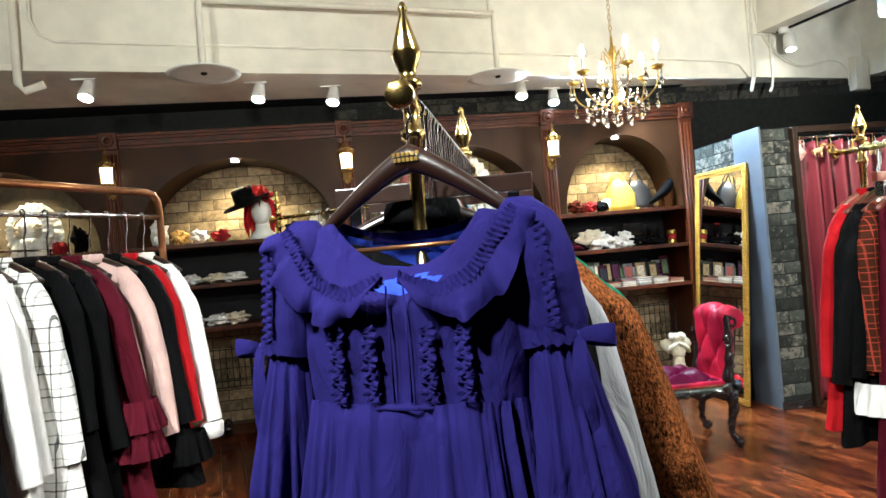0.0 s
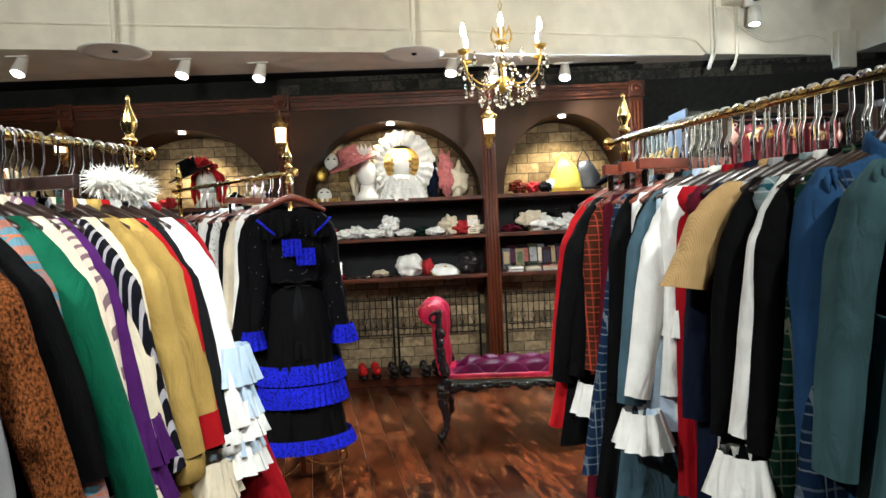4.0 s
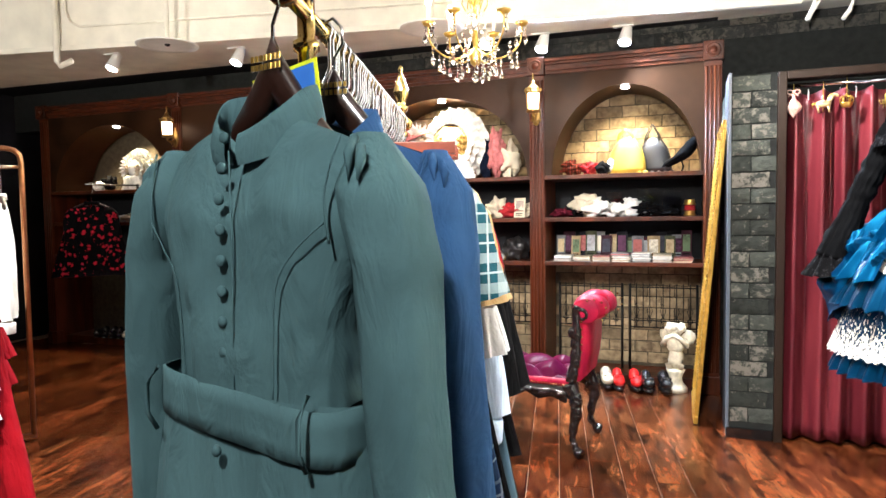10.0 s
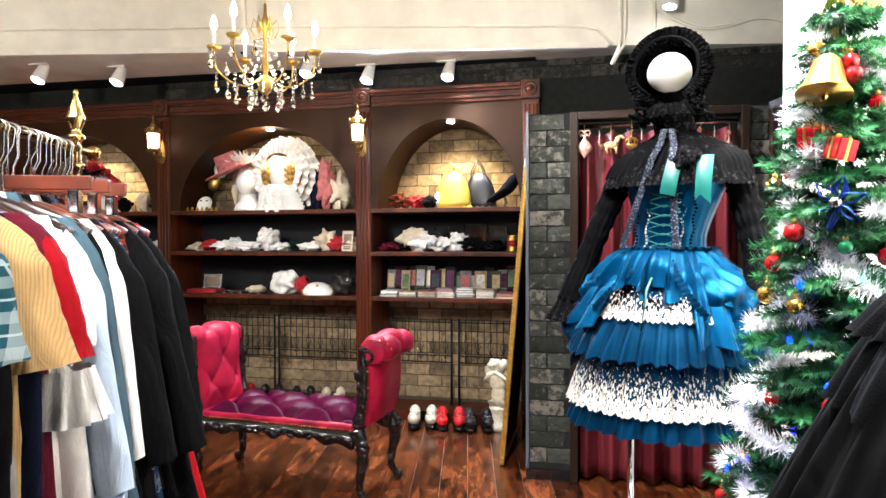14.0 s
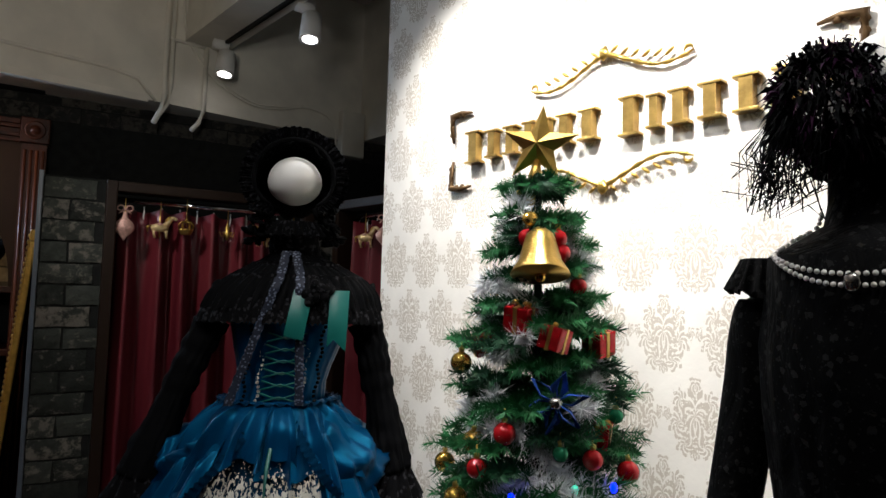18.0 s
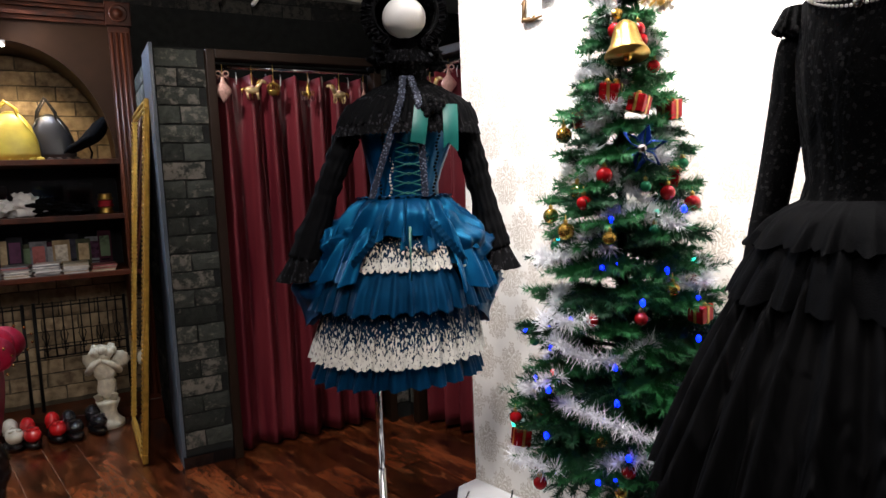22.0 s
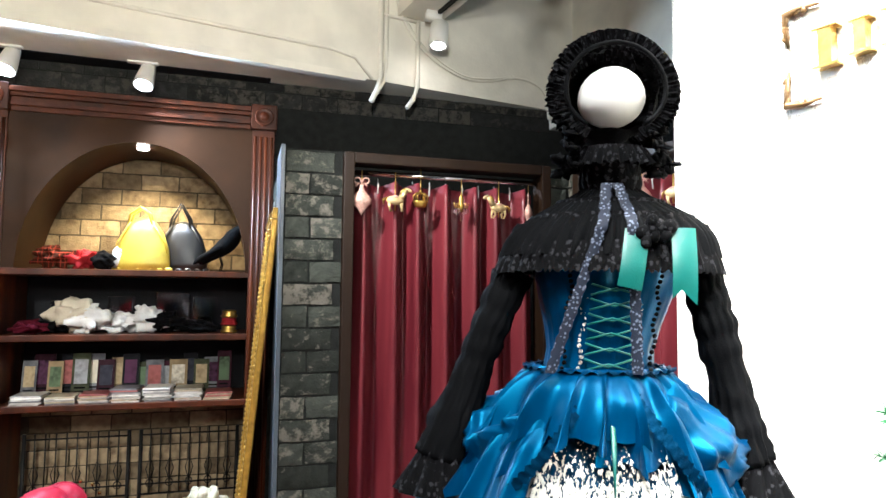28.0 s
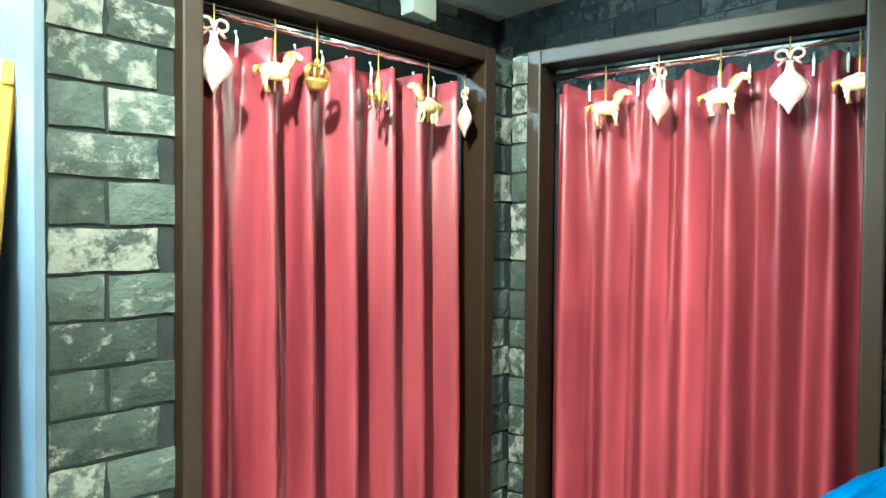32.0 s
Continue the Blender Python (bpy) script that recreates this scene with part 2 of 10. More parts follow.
def box(bm, a, b, m=None):
    """A box between two corners, moved by m."""
    vs = [Vector((x, y, z)) for x in (a[0], b[0]) for y in (a[1], b[1]) for z in (a[2], b[2])]
    vs = [bm.verts.new(m @ v if m else v) for v in vs]
    for f in ((0, 1, 3, 2), (4, 6, 7, 5), (0, 4, 5, 1), (2, 3, 7, 6), (0, 2, 6, 4), (1, 5, 7, 3)):
        bm.faces.new([vs[i] for i in f])
    return vs


def tube(bm, pts, radii, n=10, m=None, squash=1.0, caps=True):
    """A tube of varying radius along points."""
    rings = []
    pts = [Vector(p) for p in pts]
    for i, p in enumerate(pts):
        d = (pts[min(i + 1, len(pts) - 1)] - pts[max(i - 1, 0)]).normalized()
        side = d.cross(Vector((0, 0, 1)) if abs(d.z) < 0.95 else Vector((0, 1, 0))).normalized()
        up = side.cross(d).normalized()
        r = radii[i] if isinstance(radii, (list, tuple)) else radii
        ring = []
        for k in range(n):
            a = 2 * math.pi * k / n
            q = p + side * math.cos(a) * r + up * math.sin(a) * r * squash
            ring.append(bm.verts.new(m @ q if m else q))
        rings.append(ring)
    for r0, r1 in zip(rings, rings[1:]):
        for k in range(n):
            bm.faces.new((r0[k], r0[(k + 1) % n], r1[(k + 1) % n], r1[k]))
    if caps:
        bm.faces.new(rings[0][::-1])
        bm.faces.new(rings[-1])
    return rings


def turned(bm, profile, n=16, m=None):
    """A turned body from (radius, height) pairs round z."""
    rings = []
    for r, z in profile:
        ring = []
        for k in range(n):
            a = 2 * math.pi * k / n
            q = Vector((max(r, 1e-4) * math.cos(a), max(r, 1e-4) * math.sin(a), z))
            ring.append(bm.verts.new(m @ q if m else q))
        rings.append(ring)
    for r0, r1 in zip(rings, rings[1:]):
        for k in range(n):
            bm.faces.new((r0[k], r0[(k + 1) % n], r1[(k + 1) % n], r1[k]))
    bm.faces.new(rings[0][::-1])
    bm.faces.new(rings[-1])


def blob(bm, m, u=14, v=9, lump=0.0, seed=0.0):
    """A rounded lump: a unit ball shaped by m, uneven by lump."""
    top = bm.verts.new(m @ Vector((0, 0, 1)))
    rows = []
    for j in range(1, v):
        row = []
        for i in range(u):
            a, b = 2 * math.pi * i / u, math.pi * j / v
            p = Vector((math.cos(a) * math.sin(b), math.sin(a) * math.sin(b), math.cos(b)))
            if lump:
                p *= 1 + lump * noise.noise(p * 2.2 + Vector((seed, seed * 1.7, 3.1)))
            row.append(bm.verts.new(m @ p))
        rows.append(row)
    bot = bm.verts.new(m @ Vector((0, 0, -1)))
    for i in range(u):
        bm.faces.new((top, rows[0][i], rows[0][(i + 1) % u]))
        bm.faces.new((bot, rows[-1][(i + 1) % u], rows[-1][i]))
    for r0, r1 in zip(rows, rows[1:]):
        for i in range(u):
            bm.faces.new((r0[i], r1[i], r1[(i + 1) % u], r0[(i + 1) % u]))


def sc(x, y, z, sx, sy, sz, rx=0, ry=0, rz=0):
    return pose(x, y, z, rx, ry, rz) @ Matrix.Diagonal((sx, sy, sz, 1))


def finish(bm, name, material, smooth=True, bevel=0.0):
    if bevel:
        bmesh.ops.bevel(bm, geom=bm.edges[:], offset=bevel, segments=2, affect="EDGES", profile=0.6)
    bmesh.ops.recalc_face_normals(bm, faces=bm.faces[:])
    me = bpy.data.meshes.new(name)
    bm.to_mesh(me)
    bm.free()
    for p in me.polygons:
        p.use_smooth = smooth
    me.materials.append(material)
    return me


def part(name, bm, material, parent, label="", smooth=True, bevel=0.0):
    ob = new(name, finish(bm, name, material, smooth, bevel))
    ob.parent = parent
    if label:
        ob["label"] = label
    return ob


def thing(name, label, category, m=None, group="", kind=""):
    ob = new(name)
    ob.empty_display_size = 0.05
    if m:
        ob.matrix_world = m
    return tagged(ob, label, category, group, kind)


def solid(name, bm, material, label, category, m=None, group="", kind="", smooth=True, bevel=0.0):
    ob = new(name, finish(bm, name, material, smooth, bevel))
    if m:
        ob.matrix_world = m
    return tagged(ob, label, category, group, kind)


def BM():
    return bmesh.new()


def worn_brick(name, base=(0.036, 0.040, 0.034), dark=(0.016, 0.019, 0.016), chip=(0.15, 0.137, 0.115)):
    """Painted brick with paler chipped patches, more on some bricks than on others."""
    m = mat(name, base, 0.85, 0, 0.35, 30, 1.0, 110, dark=dark, shift=0.45)
    t = m.node_tree
    n, l = t.nodes, t.links
    sock = base_socket(m)
    src = sock.links[0].from_socket
    vec = [q for q in n if q.bl_idname == "ShaderNodeMapping"][0].outputs[0]
    info = [q for q in n if q.bl_idname == "ShaderNodeObjectInfo"][0]
    nz, mr, add, mx, fr, mul = n.new("ShaderNodeTexNoise"), n.new("ShaderNodeMapRange"), n.new("ShaderNodeMath"), n.new("ShaderNodeMix"), n.new("ShaderNodeMath"), n.new("ShaderNodeMath")
    nz.inputs["Scale"].default_value, nz.inputs["Detail"].default_value, nz.inputs["Roughness"].default_value = 22, 9, 0.68
    l.new(vec, nz.inputs["Vector"])
    mul.operation, mul.inputs[1].default_value = "MULTIPLY", 7.31
    fr.operation = "FRACT"
    l.new(info.outputs["Random"], mul.inputs[0])
    l.new(mul.outputs[0], fr.inputs[0])
    add.operation, add.inputs[2].default_value = "MULTIPLY_ADD", -0.11
    l.new(fr.outputs[0], add.inputs[0])
    add.inputs[1].default_value = 0.22
    sm = n.new("ShaderNodeMath")
    l.new(nz.outputs["Fac"], sm.inputs[0])
    l.new(add.outputs[0], sm.inputs[1])
    mr.inputs["From Min"].default_value, mr.inputs["From Max"].default_value, mr.inputs["To Max"].default_value = 0.52, 0.63, 0.85
    l.new(sm.outputs[0], mr.inputs["Value"])
    mx.data_type = "RGBA"
    l.new(mr.outputs[0], mx.inputs["Factor"])
    l.new(src, mx.inputs["A"])
    mx.inputs["B"].default_value = (*chip, 1)
    l.new(mx.outputs["Result"], sock)
    return m


def floorboard(name):
    """Varnished boards: long dark figure, golden worn patches, a gloss that breaks up with the wear."""
    m = mat(name, (0.125, 0.030, 0.009), 0.22, 0, 0.45, 7, 0.22, 110, dark=(0.022, 0.006, 0.003), shift=0.55, coat=0.0, stretch=(3.4, 0.8, 1))
    t = m.node_tree
    n, l = t.nodes, t.links
    b, sock = n["Principled BSDF"], base_socket(m)
    src = sock.links[0].from_socket
    vec = [q for q in n if q.bl_idname == "ShaderNodeMapping"][0].outputs[0]
    for scale, colour, lo, hi in ((2.2, (0.006, 0.002, 0.0012), 0.44, 0.62), (1.4, (0.24, 0.080, 0.026), 0.54, 0.74)):
        nz, mr, mx, mp = n.new("ShaderNodeTexNoise"), n.new("ShaderNodeMapRange"), n.new("ShaderNodeMix"), n.new("ShaderNodeMapping")
        mp.inputs["Location"].default_value = (scale * 9, scale * 5, 0)
        l.new(vec, mp.inputs["Vector"])
        l.new(mp.outputs[0], nz.inputs["Vector"])
        nz.inputs["Scale"].default_value, nz.inputs["Detail"].default_value, nz.inputs["Distortion"].default_value = scale * 2.2, 12, 0.5
        nz.inputs["Roughness"].default_value = 0.70
        mr.inputs["From Min"].default_value, mr.inputs["From Max"].default_value = lo, hi
        l.new(nz.outputs["Fac"], mr.inputs["Value"])
        mx.data_type = "RGBA"
        l.new(mr.outputs[0], mx.inputs["Factor"])
        l.new(src, mx.inputs["A"])
        mx.inputs["B"].default_value = (*colour, 1)
        src = mx.outputs["Result"]
    l.new(src, sock)
    nz, mr = n.new("ShaderNodeTexNoise"), n.new("ShaderNodeMapRange")
    nz.inputs["Scale"].default_value, nz.inputs["Detail"].default_value = 9, 5
    l.new(vec, nz.inputs["Vector"])
    mr.inputs["To Min"].default_value, mr.inputs["To Max"].default_value = 0.05, 0.24
    l.new(nz.outputs["Fac"], mr.inputs["Value"])
    l.new(mr.outputs[0], b.inputs["Roughness"])
    return m


# ---- materials ----
M_beam = mat("cream_paint", (0.80, 0.76, 0.66), 0.55, 0, 0.10, 5, 0.25, 60)
M_ceil = mat("ceiling_paint", (0.62, 0.60, 0.54), 0.7, 0, 0.15, 4, 0.2, 60)
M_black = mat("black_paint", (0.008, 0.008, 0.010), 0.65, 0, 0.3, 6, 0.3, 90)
M_joint = mat("dark_mortar", (0.014, 0.015, 0.014), 0.9, 0, 0.3, 20, 0.5, 200)
M_brick = worn_brick("dark_grey_brick")
# darker brick colour for the north and east walls
M_blackbrick = worn_brick("near_black_brick", (0.020, 0.020, 0.019), (0.008, 0.008, 0.008), (0.060, 0.055, 0.045))
M_tanjoint = mat("tan_mortar", (0.07, 0.055, 0.035), 0.9, 0, 0.3, 20, 0.4, 200)
M_tanbrick = mat("sandy_grey_brick", (0.26, 0.195, 0.115), 0.85, 0, 0.3, 22, 0.9, 130, dark=(0.09, 0.06, 0.035), shift=0.4)
M_wood = mat("dark_walnut", (0.085, 0.018, 0.005), 0.40, 0, 0.3, 12, 0.15, 120, dark=(0.008, 0.0025, 0.001), spec=0.22, stretch=(1, 1, 0.12))
M_fascia = mat("black_brown_panel", (0.036, 0.014, 0.0055), 0.42, 0, 0.25, 3, 0.1, 80, dark=(0.014, 0.0055, 0.002), spec=0.10)
M_frame = mat("brown_door_frame", (0.014, 0.0065, 0.003), 0.5, 0, 0.2, 10, 0.1, 90, stretch=(1, 1, 0.1))
M_plank = floorboard("reddish_brown_floorboard")
# pale seam colour: the glint of the board edges is painted in
M_seamglint = mat("floor_seam_glint", (0.36, 0.27, 0.19), 0.6, 0, 0.3, 20, 0.1)
M_curtain = mat("burgundy_velvet_curtain", (0.155, 0.021, 0.028), 0.37, 0, 0.3, 5, 0.15, 300, dark=(0.065, 0.005, 0.010), sheen=0.0, spec=0.45, stretch=(3, 3, 0.3))
M_gold = mat("aged_gold", (0.62, 0.40, 0.10), 0.28, 0.9, 0.2, 30, 0.25, 150)
M_giltwood = mat("gilt_wood", (0.62, 0.36, 0.06), 0.35, 0.55, 0.25, 40, 0.3, 200)
M_brass = mat("polished_brass", (0.72, 0.50, 0.18), 0.16, 1.0, 0.12, 20, 0.03, 80)
M_chrome = mat("chrome", (0.75, 0.76, 0.78), 0.1, 1.0, 0.08, 30, 0.02, 80)
M_copper = mat("copper_pipe", (0.45, 0.20, 0.09), 0.28, 0.9, 0.25, 14, 0.1, 90)
M_blackgloss = mat("black_lacquer", (0.008, 0.007, 0.007), 0.16, 0, 0.2, 30, 0.1, 90, coat=0.4)
M_iron = mat("wrought_iron", (0.007, 0.0065, 0.006), 0.5, 0.2, 0.2, 30, 0.3, 150)
M_blacktile = mat("black_vinyl_tile", (0.004, 0.0045, 0.006), 0.22, 0, 0.25, 8, 0.05, 60, spec=0.22)
M_whitetile = mat("white_vinyl_tile", (0.78, 0.79, 0.80), 0.28, 0, 0.08, 8, 0.05, 60)
M_edge = mat("black_platform_edge", (0.004, 0.004, 0.004), 0.4, 0, 0.25, 12, 0.15, 90)
M_hanger = mat("dark_wooden_hanger", (0.016, 0.006, 0.004), 0.3, 0, 0.25, 16, 0.1, 90, coat=0.3)
M_redhanger = mat("mahogany_hanger", (0.16, 0.035, 0.018), 0.3, 0, 0.25, 16, 0.1, 90, coat=0.3)
M_mirror = mat("mirror_glass", (0.92, 0.93, 0.93), 0.01, 1.0, 0.0, 10, 0.0)
M_bulb = mat("lit_bulb", (1.0, 0.82, 0.55), 0.3, glow=22.0, bump=0)
M_spotglow = mat("lit_lamp_face", (1.0, 0.95, 0.86), 0.3, glow=40.0, bump=0)
M_coolglow = mat("lit_cool_lamp_face", (0.78, 0.90, 1.0), 0.3, glow=45.0, bump=0)
M_glass = glass("clear_glass")
M_plastic = mat("white_plastic", (0.75, 0.74, 0.70), 0.4, 0, 0.06, 10, 0.05)
M_tan = mat("side_paint", (0.092, 0.115, 0.145), 0.32, 0, 0.15, 6, 0.2)


def damask(name):
    """Pale wallpaper with rows of a leafy satin medallion."""
    m = mat(name, (0.84, 0.81, 0.75), 0.5, 0, 0.06, 8, 0.15, 90)
    t = m.node_tree
    n, l = t.nodes, t.links
    sock = base_socket(m)
    src = sock.links[0].from_socket
    tc, mp, sep = n.new("ShaderNodeTexCoord"), n.new("ShaderNodeMapping"), n.new("ShaderNodeSeparateXYZ")
    l.new(tc.outputs["Object"], mp.inputs["Vector"])
    mp.inputs["Scale"].default_value = (1 / 0.150, 1 / 0.150, 1 / 0.185)
    l.new(mp.outputs[0], sep.inputs[0])

    def op(kind, a, b=0.0):
        q = n.new("ShaderNodeMath")
        q.operation = kind
        for i, v in enumerate((a, b)):
            if isinstance(v, (int, float)):
                q.inputs[i].default_value = v
            else:
                l.new(v, q.inputs[i])
        return q.outputs[0]
    row = op("FLOOR", sep.outputs["Z"])
    half = op("MULTIPLY", op("FLOORED_MODULO", row, 2.0), 0.5)
    fx = op("ABSOLUTE", op("SUBTRACT", op("FRACT", op("ADD", sep.outputs["Y"], half)), 0.5))
    fz = op("SUBTRACT", op("FRACT", sep.outputs["Z"]), 0.5)

    def leaf(cx, cz, rx, rz, veins, phase):
        """A scalloped leaf with veins cut out of it."""
        dx, dz = op("DIVIDE", op("SUBTRACT", fx, cx * 1.15), rx * 1.4), op("DIVIDE", op("SUBTRACT", fz, cz), rz * 1.3)
        r = op("SQRT", op("ADD", op("MULTIPLY", dx, dx), op("MULTIPLY", dz, dz)))
        ang = op("ARCTAN2", dz, dx)
        edge = op("MULTIPLY", op("SINE", op("ADD", op("MULTIPLY", ang, veins), phase)), 0.22)
        body = op("LESS_THAN", op("ADD", r, edge), 0.85)
        cut = op("GREATER_THAN", op("SINE", op("ADD", op("MULTIPLY", r, 13.0), op("MULTIPLY", ang, veins))), -0.45)
        return op("MULTIPLY", body, cut)
    fig = leaf(0.0, 0.02, 0.17, 0.30, 9.0, 0.5)
    for q in ((0.0, 0.40, 0.075, 0.10, 5.0, 1.0), (0.20, 0.20, 0.095, 0.13, 7.0, 0.0), (0.23, -0.08, 0.12, 0.15, 7.0, 2.0), (0.13, -0.33, 0.12, 0.11, 6.0, 1.4), (0.0, -0.41, 0.06, 0.08, 5.0, 0.6), (0.38, 0.02, 0.05, 0.08, 5.0, 0.0)):
        fig = op("MAXIMUM", fig, leaf(*q))
    nz = n.new("ShaderNodeTexNoise")
    nz.inputs["Scale"].default_value = 160
    l.new(tc.outputs["Object"], nz.inputs["Vector"])
    fig = op("MULTIPLY", fig, op("GREATER_THAN", nz.outputs["Fac"], 0.40))
    mx = n.new("ShaderNodeMix")
    mx.data_type = "RGBA"
    l.new(op("MULTIPLY", fig, 0.8), mx.inputs["Factor"])
    l.new(src, mx.inputs["A"])
    mx.inputs["B"].default_value = (0.50, 0.44, 0.36, 1)
    l.new(mx.outputs["Result"], sock)
    l.new(op("ADD", op("MULTIPLY", fig, -0.2), 0.55), n["Principled BSDF"].inputs["Roughness"])
    return m


M_damask = damask("damask_wallpaper")

# ---- the room ----
def structure(name, bm, material, label, m=None, smooth=False, bevel=0.0):
    return solid(name, bm, material, label, "structure", m, kind="structure", smooth=smooth, bevel=bevel)


XL, XR, YB, YF, HC = -5.9, 3.74, 0.48, -7.2, 3.72
bm = BM()
box(bm, (XL - 0.2, YF - 0.2, -0.1), (XR + 0.2, YB + 0.2, -0.006))
floor = structure("floor", bm, M_seamglint, "reddish-brown wooden plank floor with glossy worn boards")

bm = BM()
box(bm, (XL - 0.15, YF, -0.1), (XL, YB + 0.15, HC))
wall_west = structure("wall_west", bm, M_black, "black painted side wall")
# unseen closing wall, kept black to cut bounced light
bm = BM()
box(bm, (XL, YF - 0.15, -0.1), (XR, YF, HC))
wall_south = structure("wall_south", bm, M_black, "unseen black wall that closes the room behind the walkway")
bm = BM()
box(bm, (XR, YF, -0.1), (XR + 0.15, YB + 0.15, HC))
wall_east = structure("wall_east", bm, M_black, "black brick side wall")
bm = BM()
box(bm, (XL, YB, -0.1), (XR, YB + 0.15, HC))
wall_niche = structure("wall_niche_back", bm, M_tanjoint, "sandy brick wall at the back of the niches")
bm = BM()
box(bm, (XL, 0.12, 2.30), (XR, YB, 2.80))
box(bm, (1.34, 0.12, 0.0), (XR, YB, 2.30))
wall_north = structure("wall_north", bm, M_joint, "black brick wall above the arched cabinets")
bm = BM()
box(bm, (XL, YF, HC), (XR, YB, HC + 0.1))
ceiling = structure("ceiling", bm, M_ceil, "cream painted ceiling")

# the deep beam over the cabinets, along the building's axis; its soffit runs back to the brick wall
FACE, SOFFIT = -0.47, 2.705


def by(x, off):
    return off + SKEW * x


def prism(bm, quad, z0, z1):
    lo = [bm.verts.new((x, y, z0)) for x, y in quad]
    hi = [bm.verts.new((x, y, z1)) for x, y in quad]
    bm.faces.new(lo[::-1])
    bm.faces.new(hi)
    for i in range(len(quad)):
        j = (i + 1) % len(quad)
        bm.faces.new((lo[i], lo[j], hi[j], hi[i]))


bm = BM()
prism(bm, [(XL, by(XL, FACE)), (3.22, by(3.22, FACE)), (3.22, YB), (XL, YB)], SOFFIT, HC)
beam = structure("ceiling_beam", bm, M_beam, "deep cream painted beam with chipped paint")
# added thin sheet that turns the soffit's rear strip black
bm = BM()
prism(bm, [(XL, -0.03 + 0.04 * XL), (1.30, 0.022), (1.30, 0.117), (XL, 0.117)], SOFFIT - 0.006, SOFFIT - 0.002)
structure("soffit_board", bm, M_black, "thin black board added to darken the rear of the soffit")
bm = BM()
prism(bm, [(3.22, by(3.22, FACE)), (3.22, YB), (XR, YB), (XR, -2.25), (3.64, -2.25)], SOFFIT + 0.01, HC)
structure("ceiling_beam_east", bm, M_beam, "cream painted beam along the side wall")
bm = BM()
prism(bm, [(3.04, 0.02), (3.22, 0.055), (3.22, 0.16), (3.04, 0.16)], 2.58, 2.90)
structure("beam_bracket", bm, M_beam, "cream painted block under the corner of the beams", bevel=0.01)
# second beam that runs from the face towards the viewer
bm = BM()
prism(bm, [(1.985, by(1.985, FACE) - 0.002), (2.235, by(2.235, FACE) - 0.002), (2.235 + 0.82, -4.6), (1.985 + 0.82, -4.6)], 3.10, HC)
structure("cross_beam", bm, M_beam, "cream painted cross beam")

# changing room beside the cabinets: brick front and side, open top
bm = BM()
box(bm, (1.34, -0.92, 0.0), (1.46, 0.12, 2.11))
box(bm, (1.46, -0.92, 0.0), (1.60, -0.82, 2.11))
box(bm, (2.50, -0.92, 0.0), (2.66, -0.82, 2.11))
box(bm, (1.60, -0.92, 2.075), (2.50, -0.82, 2.11))
booth = structure("changing_room_wall", bm, M_joint, "dark grey brick wall of the changing room")

bm = BM()
box(bm, (1.322, -0.93, 0.0), (1.339, -0.60, 2.125))
structure("changing_room_board", bm, M_tan, "smooth pale grey-blue board on the changing room's side", bevel=0.002)
# frames round the two curtain openings
M_sk = pose(2.637, -1.018, 0, 0, 0, -90 + 12.1)       # second opening: local x runs along it, local -y faces the shop


def door_frame(name, width, height, m, label):
    t = thing(name, label, "door frame", m, kind="structure")
    for nm, a, b in (("jamb", (0, -0.045, 0), (0.045, 0.06, height)), ("jamb", (width - 0.045, -0.045, 0), (width, 0.06, height)),
                     ("head", (0.045, -0.045, height - 0.045), (width - 0.045, 0.06, height))):
        bm = BM()
        box(bm, a, b)
        part(nm, bm, M_frame, t, smooth=False, bevel=0.006)
    bm = BM()
    tube(bm, [(0.05, 0.02, height - 0.075), (width - 0.05, 0.02, height - 0.075)], 0.012, 8)
    part("curtain_rail", bm, M_chrome, t, "white metal curtain rail")
    return t


door_frame("door_1", 0.945, 2.105, pose(1.575, -0.922, 0), "brown wooden frame round the changing room opening")
door_frame("door_2", 0.907, 2.10, M_sk, "brown wooden frame round the second changing room opening")

# brick strips of the second changing room, on the skewed line
bm = BM()
box(bm, (-0.06, 0.0, 0), (0.03, 0.10, 2.11), M_sk)
box(bm, (0.877, 0.0, 0), (1.10, 0.10, 2.11), M_sk)
box(bm, (0.03, 0.0, 2.075), (0.877, 0.10, 2.11), M_sk)
booth2 = structure("changing_room_wall_2", bm, M_joint, "dark grey brick wall beside the second changing room")


